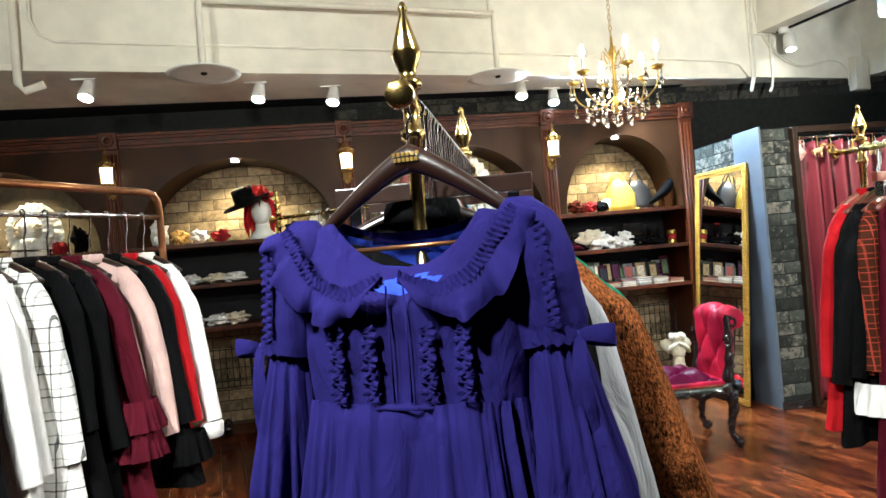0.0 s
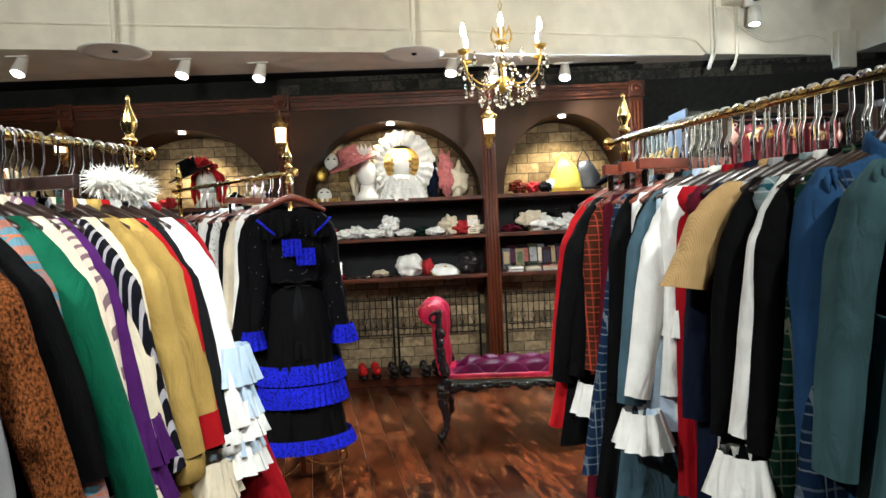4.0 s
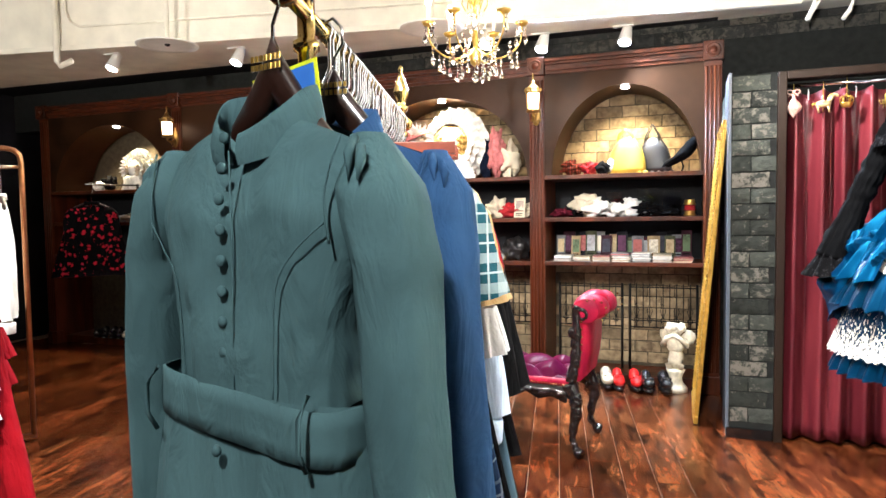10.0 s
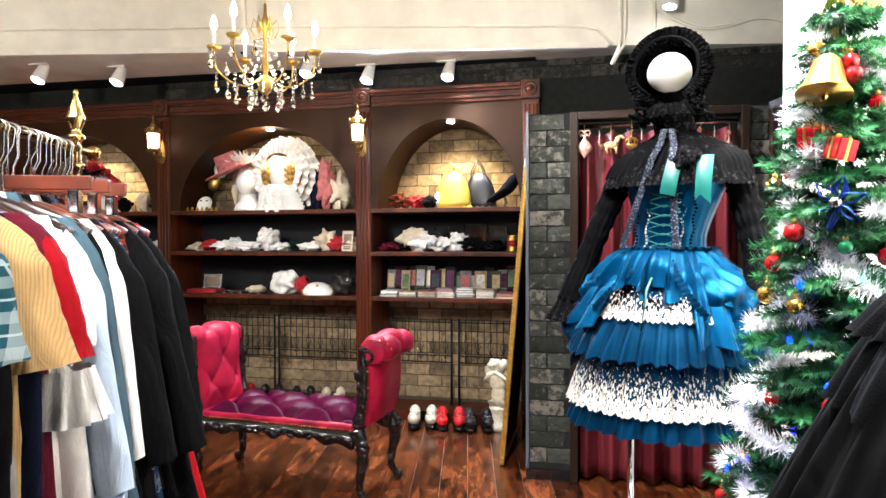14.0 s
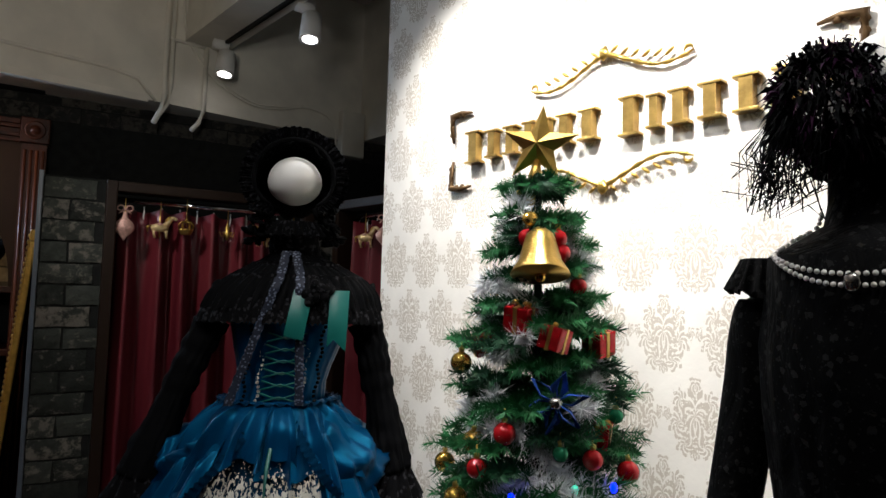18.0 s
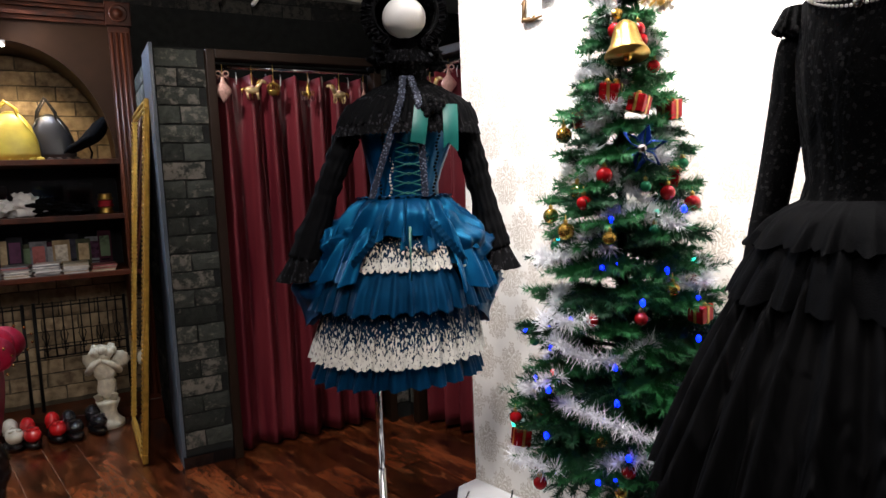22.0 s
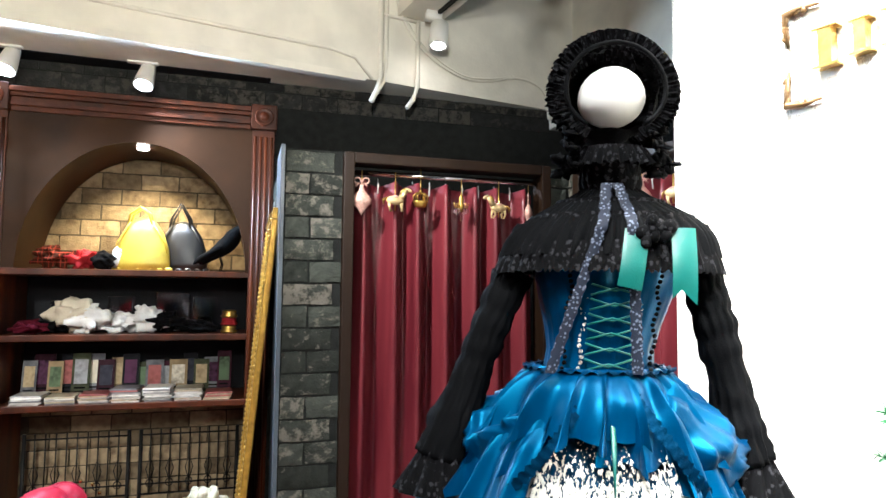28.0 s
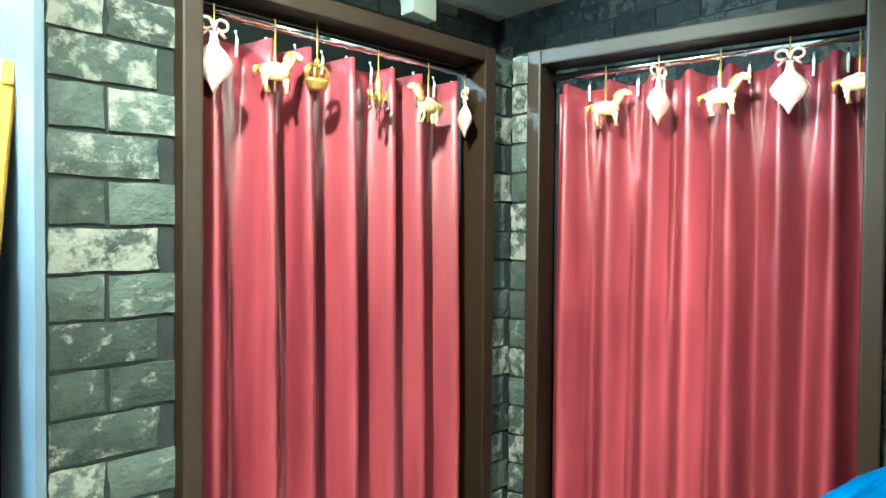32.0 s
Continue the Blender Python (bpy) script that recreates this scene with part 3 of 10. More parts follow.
def curtain(name, width, height, m, seed, label, drop=0.02):
    """A pleated curtain with soft irregular folds, gathered at the top."""
    t = thing(name, label, "curtain", m)
    bm = BM()
    nu, nv = 280, 26
    rnd = random.Random(seed)
    pleats = [((k + 0.5) / 7 + rnd.uniform(-0.02, 0.02), rnd.uniform(0.9, 1.25), rnd.uniform(0, 6)) for k in range(7)]
    rows = []
    for j in range(nv + 1):
        v = j / nv
        row = []
        for i in range(nu + 1):
            u = i / nu
            depth = 0.012 * noise.noise(Vector((u * 5, v * 0.7, seed)))
            for c0, h, ph in pleats:
                c = c0 + 0.010 * math.sin(v * 2.2 + ph) * v
                w = 0.021 + 0.021 * min(1, v * 2.5)
                q = (u - c) / w
                depth -= h * (0.045 + 0.022 * min(1, v * 2)) * math.exp(-abs(q) ** 1.9) - 0.014 * math.exp(-((abs(q) - 2.1) / 0.8) ** 2)
            z = height * (1 - v) + drop
            if j == 0:
                z -= 0.016 * min(1, min(abs(u - c0) for c0, h, ph in pleats) * 14)
            row.append(bm.verts.new((u * width, depth + 0.018, z)))
        rows.append(row)
    for r0, r1 in zip(rows, rows[1:]):
        for i in range(nu):
            bm.faces.new((r0[i], r0[i + 1], r1[i + 1], r1[i]))
    c = part("cloth", bm, M_curtain, t)
    sol = c.modifiers.new("thickness", "SOLIDIFY")
    sol.thickness = 0.004
    for i in range(11):
        u = (i + 0.5) / 11
        bm = BM()
        tube(bm, [(u * width, 0.0, height - 0.03), (u * width, -0.004, height + 0.01), (u * width, 0.004, height + 0.03)], 0.0035, 6)
        part("curtain_hook", bm, M_plastic, t)
    return t


curtain("curtain", 0.85, 1.98, pose(1.622, -0.868, 0), 3.0, "long burgundy velvet curtain drawn across the changing room")
curtain("curtain", 0.81, 1.98, M_sk @ pose(0.05, 0.055, 0), 8.0, "long burgundy velvet curtain across the second changing room")

# white partition with the shop sign, skewed like the building
WALL = 0.22
def wx(y):
    return 2.40 + WALL * (-2.02 - y)


bm = BM()
prism(bm, [(wx(-2.02), -2.02), (wx(-7.1), -7.1), (XR - 0.01, -7.1), (XR - 0.01, -2.30)], 0.0, HC)
partition = structure("partition_wall", bm, M_damask, "white partition papered with a cream damask pattern")

# ---- chequered platform ----
PA, PB = Vector((1.395, -2.235)), Vector((2.335, -2.03))
pdir = Vector((0.205, -1.0)).normalized()
quad = [PA, PA + pdir * 3.2, Vector((wx(-5.15) + 0.0, -5.15)), Vector((wx(-2.02) - 0.004, -2.025))]
platform = thing("platform", "low black-edged display platform with black and white tiles", "platform", kind="structure")
bm = BM()
prism(bm, [tuple(q) for q in quad], 0.0, 0.081)
part("platform_body", bm, M_edge, platform, smooth=False)


def clip_poly(poly, a, b):
    """The part of poly to the inside of the line a to b."""
    out = []
    nrm = Vector((-(b - a).y, (b - a).x))
    for i in range(len(poly)):
        p, q = poly[i], poly[(i + 1) % len(poly)]
        dp, dq = (p - a).dot(nrm), (q - a).dot(nrm)
        if dp >= 0:
            out.append(p)
        if dp * dq < 0:
            out.append(p + (q - p) * (dp / (dp - dq)))
    return out


TS = 0.352
tax = Vector((0.298, -0.203)).normalized()
tay = Vector((-tax.y, tax.x))
T11 = Vector((1.954, -2.543))
area = sum(quad[i].x * quad[(i + 1) % 4].y - quad[(i + 1) % 4].x * quad[i].y for i in range(4))
ordered = quad if area > 0 else quad[::-1]
for i in range(-9, 8):
    for j in range(-9, 6):
        p0 = T11 + tax * TS * i + tay * TS * j
        g = 0.0012
        poly = [p0 + tax * g + tay * g, p0 + tax * (TS - g) + tay * g, p0 + tax * (TS - g) + tay * (TS - g), p0 + tax * g + tay * (TS - g)]
        for k in range(4):
            if len(poly) >= 3:
                poly = clip_poly(poly, ordered[k], ordered[(k + 1) % 4])
        if len(poly) < 3:
            continue
        bm = BM()
        prism(bm, [tuple(q) for q in poly], 0.080, 0.087)
        part("tile", bm, M_whitetile if (i + j) % 2 else M_blacktile, platform, smooth=False)

# ---- cabinet wall: arched bays between fluted pilasters ----
BAYS = ((-5.30, -3.53, -4.415, 0.76), (-3.53, -1.726, -2.62, 0.775), (-1.726, 0.0, -0.83, 0.75), (0.0, 1.27, 0.655, 0.54))
PIL = (-5.30, -3.53, -1.726, 0.0, 1.27)
SPRING, TOP, ARCH = 1.625, 2.46, 2.285


def arch_unit(x0, x1, cx, hw):
    """One bay: fascia with an arched opening, barrel lining, three shelves, sides and plinth."""
    t = thing("cabinet_bay", "dark walnut cabinet bay with an arched niche and three shelves", "cabinet", group="arched cabinets along the brick wall")
    bm = BM()
    a, b, n = x0 + 0.05, x1 - 0.05, 40
    arch = [(cx - hw * math.cos(math.pi * i / n), SPRING + (ARCH - SPRING) * math.sin(math.pi * i / n)) for i in range(n + 1)]
    for y in (0.0, 0.03):
        for (ax, az), (bx, bz) in zip(arch, arch[1:]):
            bm.faces.new([bm.verts.new(q) for q in ((ax, y, az), (bx, y, bz), (bx, y, TOP), (ax, y, TOP))])
        for p, q in ((a, cx - hw), (cx + hw, b)):
            bm.faces.new([bm.verts.new(r) for r in ((p, y, SPRING), (q, y, SPRING), (q, y, TOP), (p, y, TOP))])
    part("arched_fascia", bm, M_fascia, t, "dark brown panel with an arched cut-out", smooth=False)
    bm = BM()
    lo = [bm.verts.new((x, 0.0, z)) for x, z in arch]
    hi = [bm.verts.new((x, YB - 0.03, z)) for x, z in arch]
    for i in range(n):
        bm.faces.new((lo[i], lo[i + 1], hi[i + 1], hi[i]))
    part("niche_lining", bm, M_fascia, t)
    for z in (1.625, 1.297, 0.955):
        bm = BM()
        box(bm, (a - 0.01, -0.004, z - 0.032), (b + 0.01, YB - 0.002, z))
        part("shelf", bm, M_wood, t, smooth=False, bevel=0.004)
    # added black boards that darken the recesses between the lower shelves
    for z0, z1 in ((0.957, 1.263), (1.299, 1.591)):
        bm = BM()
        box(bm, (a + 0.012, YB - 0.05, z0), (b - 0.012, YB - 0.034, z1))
        part("back_board", bm, M_black, t, "black board added to darken the shelf recess", smooth=False)
    for x in (a - 0.012, b - 0.010):
        bm = BM()
        box(bm, (x, 0.012, 0.0), (x + 0.022, YB - 0.03, SPRING - 0.034))
        part("side_panel", bm, M_wood, t, smooth=False)
    bm = BM()
    box(bm, (a, 0.10, 0.0), (b, YB - 0.03, 0.075))
    part("plinth", bm, M_wood, t, smooth=False, bevel=0.004)
    bm = BM()
    turned(bm, [(0.03, 0), (0.03, 0.006), (0.022, 0.007)], 14, pose(cx, 0.11, 2.272))
    part("downlight", bm, M_spotglow, t, "small lit round downlight")
    return t


for q in BAYS:
    arch_unit(*q)


def pilaster(x):
    t = thing("pilaster", "fluted dark walnut pilaster with a rosette block", "pilaster", pose(x, 0, 0), group="pilasters between the cabinets", kind="structure")
    bm = BM()
    box(bm, (-0.058, -0.012, 0.0), (0.058, 0.06, 2.40))
    part("shaft", bm, M_wood, t, smooth=False, bevel=0.003)
    for i in range(4):
        bm = BM()
        xx = -0.042 + i * 0.028
        tube(bm, [(xx, -0.012, 0.16), (xx, -0.012, 2.36)], 0.009, 8, squash=0.7)
        part("reed", bm, M_wood, t)
    bm = BM()
    box(bm, (-0.066, -0.022, 0.0), (0.066, 0.06, 0.13))
    part("pilaster_base", bm, M_wood, t, smooth=False, bevel=0.006)
    bm = BM()
    box(bm, (-0.068, -0.05, 2.395), (0.068, 0.06, 2.53))
    part("block", bm, M_wood, t, smooth=False, bevel=0.006)
    bm = BM()
    turned(bm, [(0.05, 0), (0.05, 0.008), (0.042, 0.012), (0.034, 0.006), (0.022, 0.008), (0.016, 0.016), (0.002, 0.018)], 20, pose(0, -0.05, 2.462, 90))
    part("rosette", bm, M_wood, t)
    return t


for x in PIL:
    pilaster(x)
for x0, x1 in zip(PIL, PIL[1:]):
    t = thing("cornice", "dark stepped wooden cornice along the cabinet top", "cornice", kind="structure")
    for y0, z0, z1 in ((-0.012, 2.40, 2.425), (-0.026, 2.425, 2.445), (-0.016, 2.445, 2.47), (-0.034, 2.47, 2.49), (-0.05, 2.49, 2.515)):
        bm = BM()
        box(bm, (x0 + 0.069, y0, z0), (x1 - 0.069, 0.12, z1))
        part("moulding", bm, M_wood, t, smooth=False, bevel=0.003)

# ---- garments ----
def hanger_mesh_parts(t, wood, span=0.20, hook=0.16, tag=True):
    """A shaped wooden hanger with a steel hook; the rail's centre is the origin."""
    bm = BM()
    pts = []
    for i in range(15):
        u = -1 + 2 * i / 14
        pts.append((u * span, 0.012 * abs(u), -hook - 0.012 - 0.075 * abs(u) ** 1.35))
    tube(bm, pts, [0.010 + 0.010 * (1 - abs(-1 + 2 * i / 14)) for i in range(15)], 8, squash=1.0)
    part("hanger", bm, wood, t, "curved wooden hanger")
    bm = BM()
    arc = [(0, 0, -hook + 0.005), (0, 0, -hook * 0.55), (0.013, 0, -hook * 0.38)]
    arc += [(0.0 + 0.017 * math.cos(a), 0, 0.001 + 0.017 * math.sin(a)) for a in [radians(d) for d in range(-40, 190, 25)]]
    tube(bm, arc, 0.0034, 6)
    part("hook", bm, M_chrome, t, "bent steel hook")


def fold(a, v, k, amp, seed):
    """The depth of a hanging cloth's uneven upright folds at angle a and height v."""
    q = k / 4.0
    n1 = noise.noise(Vector((math.cos(a) * q, math.sin(a) * q + seed * 7.1, v * 0.7 + seed)))
    n2 = noise.noise(Vector((math.cos(a) * q * 2.3 + 5, math.sin(a) * q * 2.3 + seed * 3.7, v * 1.1 - seed)))
    return amp * (1.5 * n1 + 0.9 * (0.35 - abs(n2) * 1.8))


def body_mesh(bm, span, length, hem, depth, waist=None, nu=56, nv=26, amp=0.012, folds=9, seed=0.0, top=-0.17, neck=0.07, m=None, square=0.7, scoop=0.035, start=0.12, drop=0.078, full=0.30):
    """A hanging garment's body: a flattened tube from the shoulders to the hem, with folds that grow downwards."""
    rows = []
    for j in range(nv + 1):
        v = j / nv
        w = span + (hem - span) * v ** 1.2
        if waist:
            w -= (span - waist) * math.exp(-((v - 0.75) / 0.38) ** 2)
        d = depth * (full + (1 - full) * min(1, v * 3.2) ** 0.7)
        row = []
        for i in range(nu):
            a = 2 * math.pi * i / nu
            cx, sy = math.cos(a), math.sin(a)
            x = w * (abs(cx) ** square) * (1 if cx > 0 else -1)
            y = d * (abs(sy) ** square) * (1 if sy > 0 else -1)
            z0 = top - drop * min(1.0, abs(x) / max(span, 0.01)) ** 1.3
            if neck and abs(x) < neck:
                z0 -= scoop * (1 - (x / neck) ** 2) * (1.0 if sy < 0 else 0.45)
            z1 = top - length + 0.010 * noise.noise(Vector((cx * 2, sy * 2, seed)))
            f = fold(a, v, folds, amp * min(1.0, start + v * 1.2), seed)
            f += 0.0022 * noise.noise(Vector((x * 16 + v * 6, y * 9 + seed, v * 9)))
            p = Vector((x + f * cx * 0.6, y + f * sy, z0 + (z1 - z0) * v))
            row.append(bm.verts.new(m @ p if m else p))
        rows.append(row)
    for r0, r1 in zip(rows, rows[1:]):
        for i in range(nu):
            bm.faces.new((r0[i], r0[(i + 1) % nu], r1[(i + 1) % nu], r1[i]))
    return rows


def sleeve_mesh(bm, side, span, length, r0=0.075, r1=0.05, out=0.05, puff=0.0, seed=0.0, top=-0.17, n=20, rings=22, fwd=0.0, deep=0.5, wide=0.72, crease=0.17):
    """A sleeve hanging straight from the shoulder point, with a few long creases and an easy bend at the elbow."""
    rows = []
    for i in range(rings + 1):
        v = i / rings
        bend = 0.010 * math.sin(v * math.pi) * math.cos(seed * 5)
        x = side * (span - 0.050 + out * (0.35 * min(1, v * 5) + 0.65 * v)) + bend
        z = top - 0.085 - length * v + (0.040 * (1 - v * 8) if v < 0.125 else 0.0)
        y = -0.008 - fwd * v + 0.008 * math.sin(v * 2.6 + seed)
        r = r0 + (r1 - r0) * v + puff * math.exp(-((v - 0.10) / 0.08) ** 2)
        r *= min(1.0, 0.35 + v * 9)
        ring = []
        for k in range(n):
            a = 2 * math.pi * k / n
            q = noise.noise(Vector((math.cos(a) * 1.3 + seed * 3, math.sin(a) * 1.3, v * 1.6 + seed)))
            w = noise.noise(Vector((math.cos(a) * 0.9, math.sin(a) * 0.9 + seed, v * 9)))
            rr = r * (1 + crease * 1.6 * q * min(1, 0.3 + v * 2) + 0.05 * w)
            ring.append(bm.verts.new((x + rr * wide * math.cos(a), y + rr * math.sin(a) * deep, z + 0.010 * math.cos(a) * (1 if side > 0 else -1) * v)))
        rows.append(ring)
    for q0, q1 in zip(rows, rows[1:]):
        for k in range(n):
            bm.faces.new((q0[k], q0[(k + 1) % n], q1[(k + 1) % n], q1[k]))
    bm.faces.new(rows[0][::-1])
    return rows


def frill(bm, line, drops, amp=0.012, waves=5.0, flare=0.02, seed=0.0, front=Vector((0, -1, 0))):
    """A soft gathered flounce: it falls from the line by its drops, and waves out of the plane unevenly."""
    n = len(line)
    rows = []
    for j in range(8):
        v = j / 7
        row = []
        for i, p in enumerate(line):
            u = i / (n - 1)
            ph = 2 * math.pi * waves * u + 1.3 * noise.noise(Vector((u * 4, seed, 0))) * 2
            w = math.sin(ph + 0.5 * v) + 0.3 * math.sin(2.3 * ph + seed)
            d = drops[i] if isinstance(drops, list) else drops
            row.append(bm.verts.new(p + d * (v + 0.10 * w * v) + front * (0.004 + flare * math.sin(v * 2.0) + amp * (0.12 + v) * w)))
        rows.append(row)
    for r0, r1 in zip(rows, rows[1:]):
        for i in range(n - 1):
            bm.faces.new((r0[i], r0[i + 1], r1[i + 1], r1[i]))


def ruche(bm, line, width=0.010, amp=0.006, front=Vector((0, -1, 0)), k0=1.9):
    """A narrow gathered strip along a line."""
    rows = []
    n = len(line)
    for k, p in enumerate(line):
        d = (line[min(k + 1, n - 1)] - line[max(k - 1, 0)]).normalized()
        side = d.cross(front).normalized()
        w = width * (1 + 0.25 * math.sin(k * 2.3))
        up = amp * math.sin(k * k0)
        rows.append([bm.verts.new(p - side * w + front * (0.003 + up)), bm.verts.new(p + front * 0.003), bm.verts.new(p + side * w + front * (0.003 - up))])
    for r0, r1 in zip(rows, rows[1:]):
        for k in range(2):
            bm.faces.new((r0[k], r0[k + 1], r1[k + 1], r1[k]))


def band(bm, pts, half, across=Vector((0, 0, 1))):
    """A flat ribbon along points."""
    rows = []
    for i, p in enumerate(pts):
        h = half[i] if isinstance(half, (list, tuple)) else half
        rows.append([bm.verts.new(Vector(p) - across * h), bm.verts.new(Vector(p) + Vector((0, -0.003, 0))), bm.verts.new(Vector(p) + across * h)])
    for r0, r1 in zip(rows, rows[1:]):
        for k in range(2):
            bm.faces.new((r0[k], r0[k + 1], r1[k + 1], r1[k]))


def bow(bm, c, s, tails=0.12):
    """A ribbon bow: two loops, a knot and two tails."""
    for sx in (-1, 1):
        loop = [c + Vector((sx * s * (0.5 - 0.5 * math.cos(a)), -s * 0.22 * math.sin(a), s * 0.10 * math.sin(a))) for a in [2 * math.pi * k / 14 for k in range(15)]]
        band(bm, loop, [s * (0.10 + 0.20 * math.sin(math.pi * k / 14)) for k in range(15)])
        band(bm, [c + Vector((sx * s * 0.25 * v, -0.006 - 0.01 * math.sin(v * 4), -tails * v)) for v in [k / 8 for k in range(9)]], s * 0.17, Vector((1, 0, 0)))
    blob(bm, Matrix.Translation(c) @ Matrix.Diagonal((s * 0.16, s * 0.16, s * 0.18, 1)), 10, 7)


def ruffle(bm, pts, height, amp=0.012, waves=14, flare=0.02, m=None, normal=None):
    """A gathered strip of cloth that hangs from a line of points."""
    n = len(pts)
    rows = []
    for j in range(5):
        v = j / 4
        row = []
        for i, p in enumerate(pts):
            p = Vector(p)
            q = Vector(pts[min(i + 1, n - 1)]) - Vector(pts[max(i - 1, 0)])
            out = normal if normal else Vector((q.y, -q.x, 0)).normalized()
            w = math.sin(i / (n - 1) * waves * 2 * math.pi + 0.6 * v)
            p2 = p + out * (0.003 + flare * v + amp * (0.25 + v) * w) + Vector((0, 0, -height * v + 0.004 * w * v))
            row.append(bm.verts.new(m @ p2 if m else p2))
        rows.append(row)
    for r0, r1 in zip(rows, rows[1:]):
        for i in range(n - 1):
            bm.faces.new((r0[i], r0[i + 1], r1[i + 1], r1[i]))


CLOTHS = {}


def C(name):
    return CLOTHS[name]


def addc(key, base, **k):
    CLOTHS[key] = cloth(key + "_cloth", base, **k)


for key, base in (("black", (0.0028, 0.0028, 0.0032)), ("navy", (0.006, 0.009, 0.022)), ("charcoal", (0.008, 0.0085, 0.010)), ("white", (0.80, 0.79, 0.76)), ("cream", (0.66, 0.58, 0.44)),
                  ("red", (0.36, 0.008, 0.012)), ("wine", (0.075, 0.006, 0.014)), ("green", (0.006, 0.080, 0.042)), ("darkgreen", (0.005, 0.016, 0.013)), ("purple", (0.060, 0.012, 0.10)),
                  ("mustard", (0.36, 0.24, 0.07)), ("tan", (0.44, 0.29, 0.14)), ("grey", (0.33, 0.33, 0.34)), ("slate", (0.055, 0.10, 0.13)), ("paleblue", (0.50, 0.62, 0.76)), ("brown", (0.05, 0.024, 0.013)),
                  ("pink", (0.62, 0.42, 0.38)), ("royal", (0.026, 0.072, 0.165)), ("teal", (0.050, 0.100, 0.110)), ("violet", (0.012, 0.009, 0.080))):
    addc(key, base)
CLOTHS["bluefrill"] = pattern(cloth("cobalt_frill_cloth", (0.012, 0.016, 0.46)), "flowers", (0.003, 0.003, 0.03), 0.012, 0.17)
CLOTHS["velvetred"] = cloth("crimson_velvet_cloth", (0.26, 0.005, 0.010))
CLOTHS["tweed"] = mat("brown_tweed_cloth", (0.21, 0.066, 0.020), 0.95, 0, 0.1, 110, 1.0, 160, dark=(0.004, 0.002, 0.0016), spec=0.03, stretch=(1.8, 1.8, 1.1))
CLOTHS["bluecheck"] = pattern(cloth("green_tartan_cloth", (0.012, 0.060, 0.078)), "plaid", (0.34, 0.40, 0.40), 0.058, 0.34)
CLOTHS["greencheck"] = pattern(cloth("dark_tartan_cloth", (0.004, 0.020, 0.012)), "plaid", (0.11, 0.12, 0.085), 0.056, 0.09)
CLOTHS["navycheck"] = pattern(cloth("navy_tartan_cloth", (0.008, 0.020, 0.050)), "plaid", (0.14, 0.17, 0.20), 0.060, 0.10)
CLOTHS["redcheck"] = pattern(cloth("brown_check_cloth", (0.055, 0.016, 0.008)), "plaid", (0.36, 0.05, 0.03), 0.05, 0.10)
CLOTHS["brightcheck"] = pattern(cloth("orange_and_blue_check_cloth", (0.10, 0.20, 0.26)), "plaid", (0.42, 0.10, 0.02), 0.06, 0.30)
CLOTHS["whitecheck"] = pattern(cloth("white_windowpane_cloth", (0.80, 0.79, 0.75)), "plaid", (0.03, 0.03, 0.03), 0.075, 0.06)
CLOTHS["stripe"] = pattern(cloth("beige_striped_cloth", (0.60, 0.50, 0.42)), "stripes", (0.16, 0.10, 0.12), 0.018, 0.35)
CLOTHS["darkstripe"] = pattern(cloth("black_and_white_striped_cloth", (0.006, 0.006, 0.010)), "stripes", (0.35, 0.33, 0.36), 0.02, 0.3)
CLOTHS["cord"] = pattern(cloth("tan_corduroy_cloth", (0.44, 0.29, 0.13)), "stripes", (0.34, 0.21, 0.09), 0.005, 0.4)
CLOTHS["print"] = pattern(cloth("white_flowered_cloth", (0.74, 0.74, 0.70)), "flowers", (0.62, 0.27, 0.03), 0.045, 0.10)
CLOTHS["butterfly"] = pattern(cloth("blue_flowered_cloth", (0.72, 0.76, 0.82)), "flowers", (0.03, 0.09, 0.52), 0.07, 0.14)
CLOTHS["dotted"] = pattern(cloth("black_dotted_cloth", (0.003, 0.003, 0.004)), "dots", (0.30, 0.30, 0.34), 0.026, 0.09)
CLOTHS["lacewhite"] = pattern(cloth("white_lace_cloth", (0.78, 0.77, 0.74)), "dots", (0.12, 0.11, 0.11), 0.016, 0.26)
CLOTHS["redlace"] = pattern(cloth("black_and_red_lace_cloth", (0.004, 0.003, 0.004)), "flowers", (0.42, 0.015, 0.03), 0.05, 0.15)

GARMENTS = {"blouse": ("blouse", 0.62, 0.20, 0.25, 0.58), "coat": ("coat", 1.02, 0.205, 0.36, 0.60), "dress": ("dress", 1.05, 0.195, 0.36, 0.52), "shirt": ("short_sleeved_shirt", 0.66, 0.215, 0.23, 0.24),
            "jacket": ("jacket", 0.70, 0.205, 0.26, 0.60), "skirt": ("skirt", 0.80, 0.14, 0.25, 0.0), "long": ("long_dress", 1.20, 0.205, 0.33, 0.60), "gown": ("dress", 1.10, 0.175, 0.50, 0.46)}


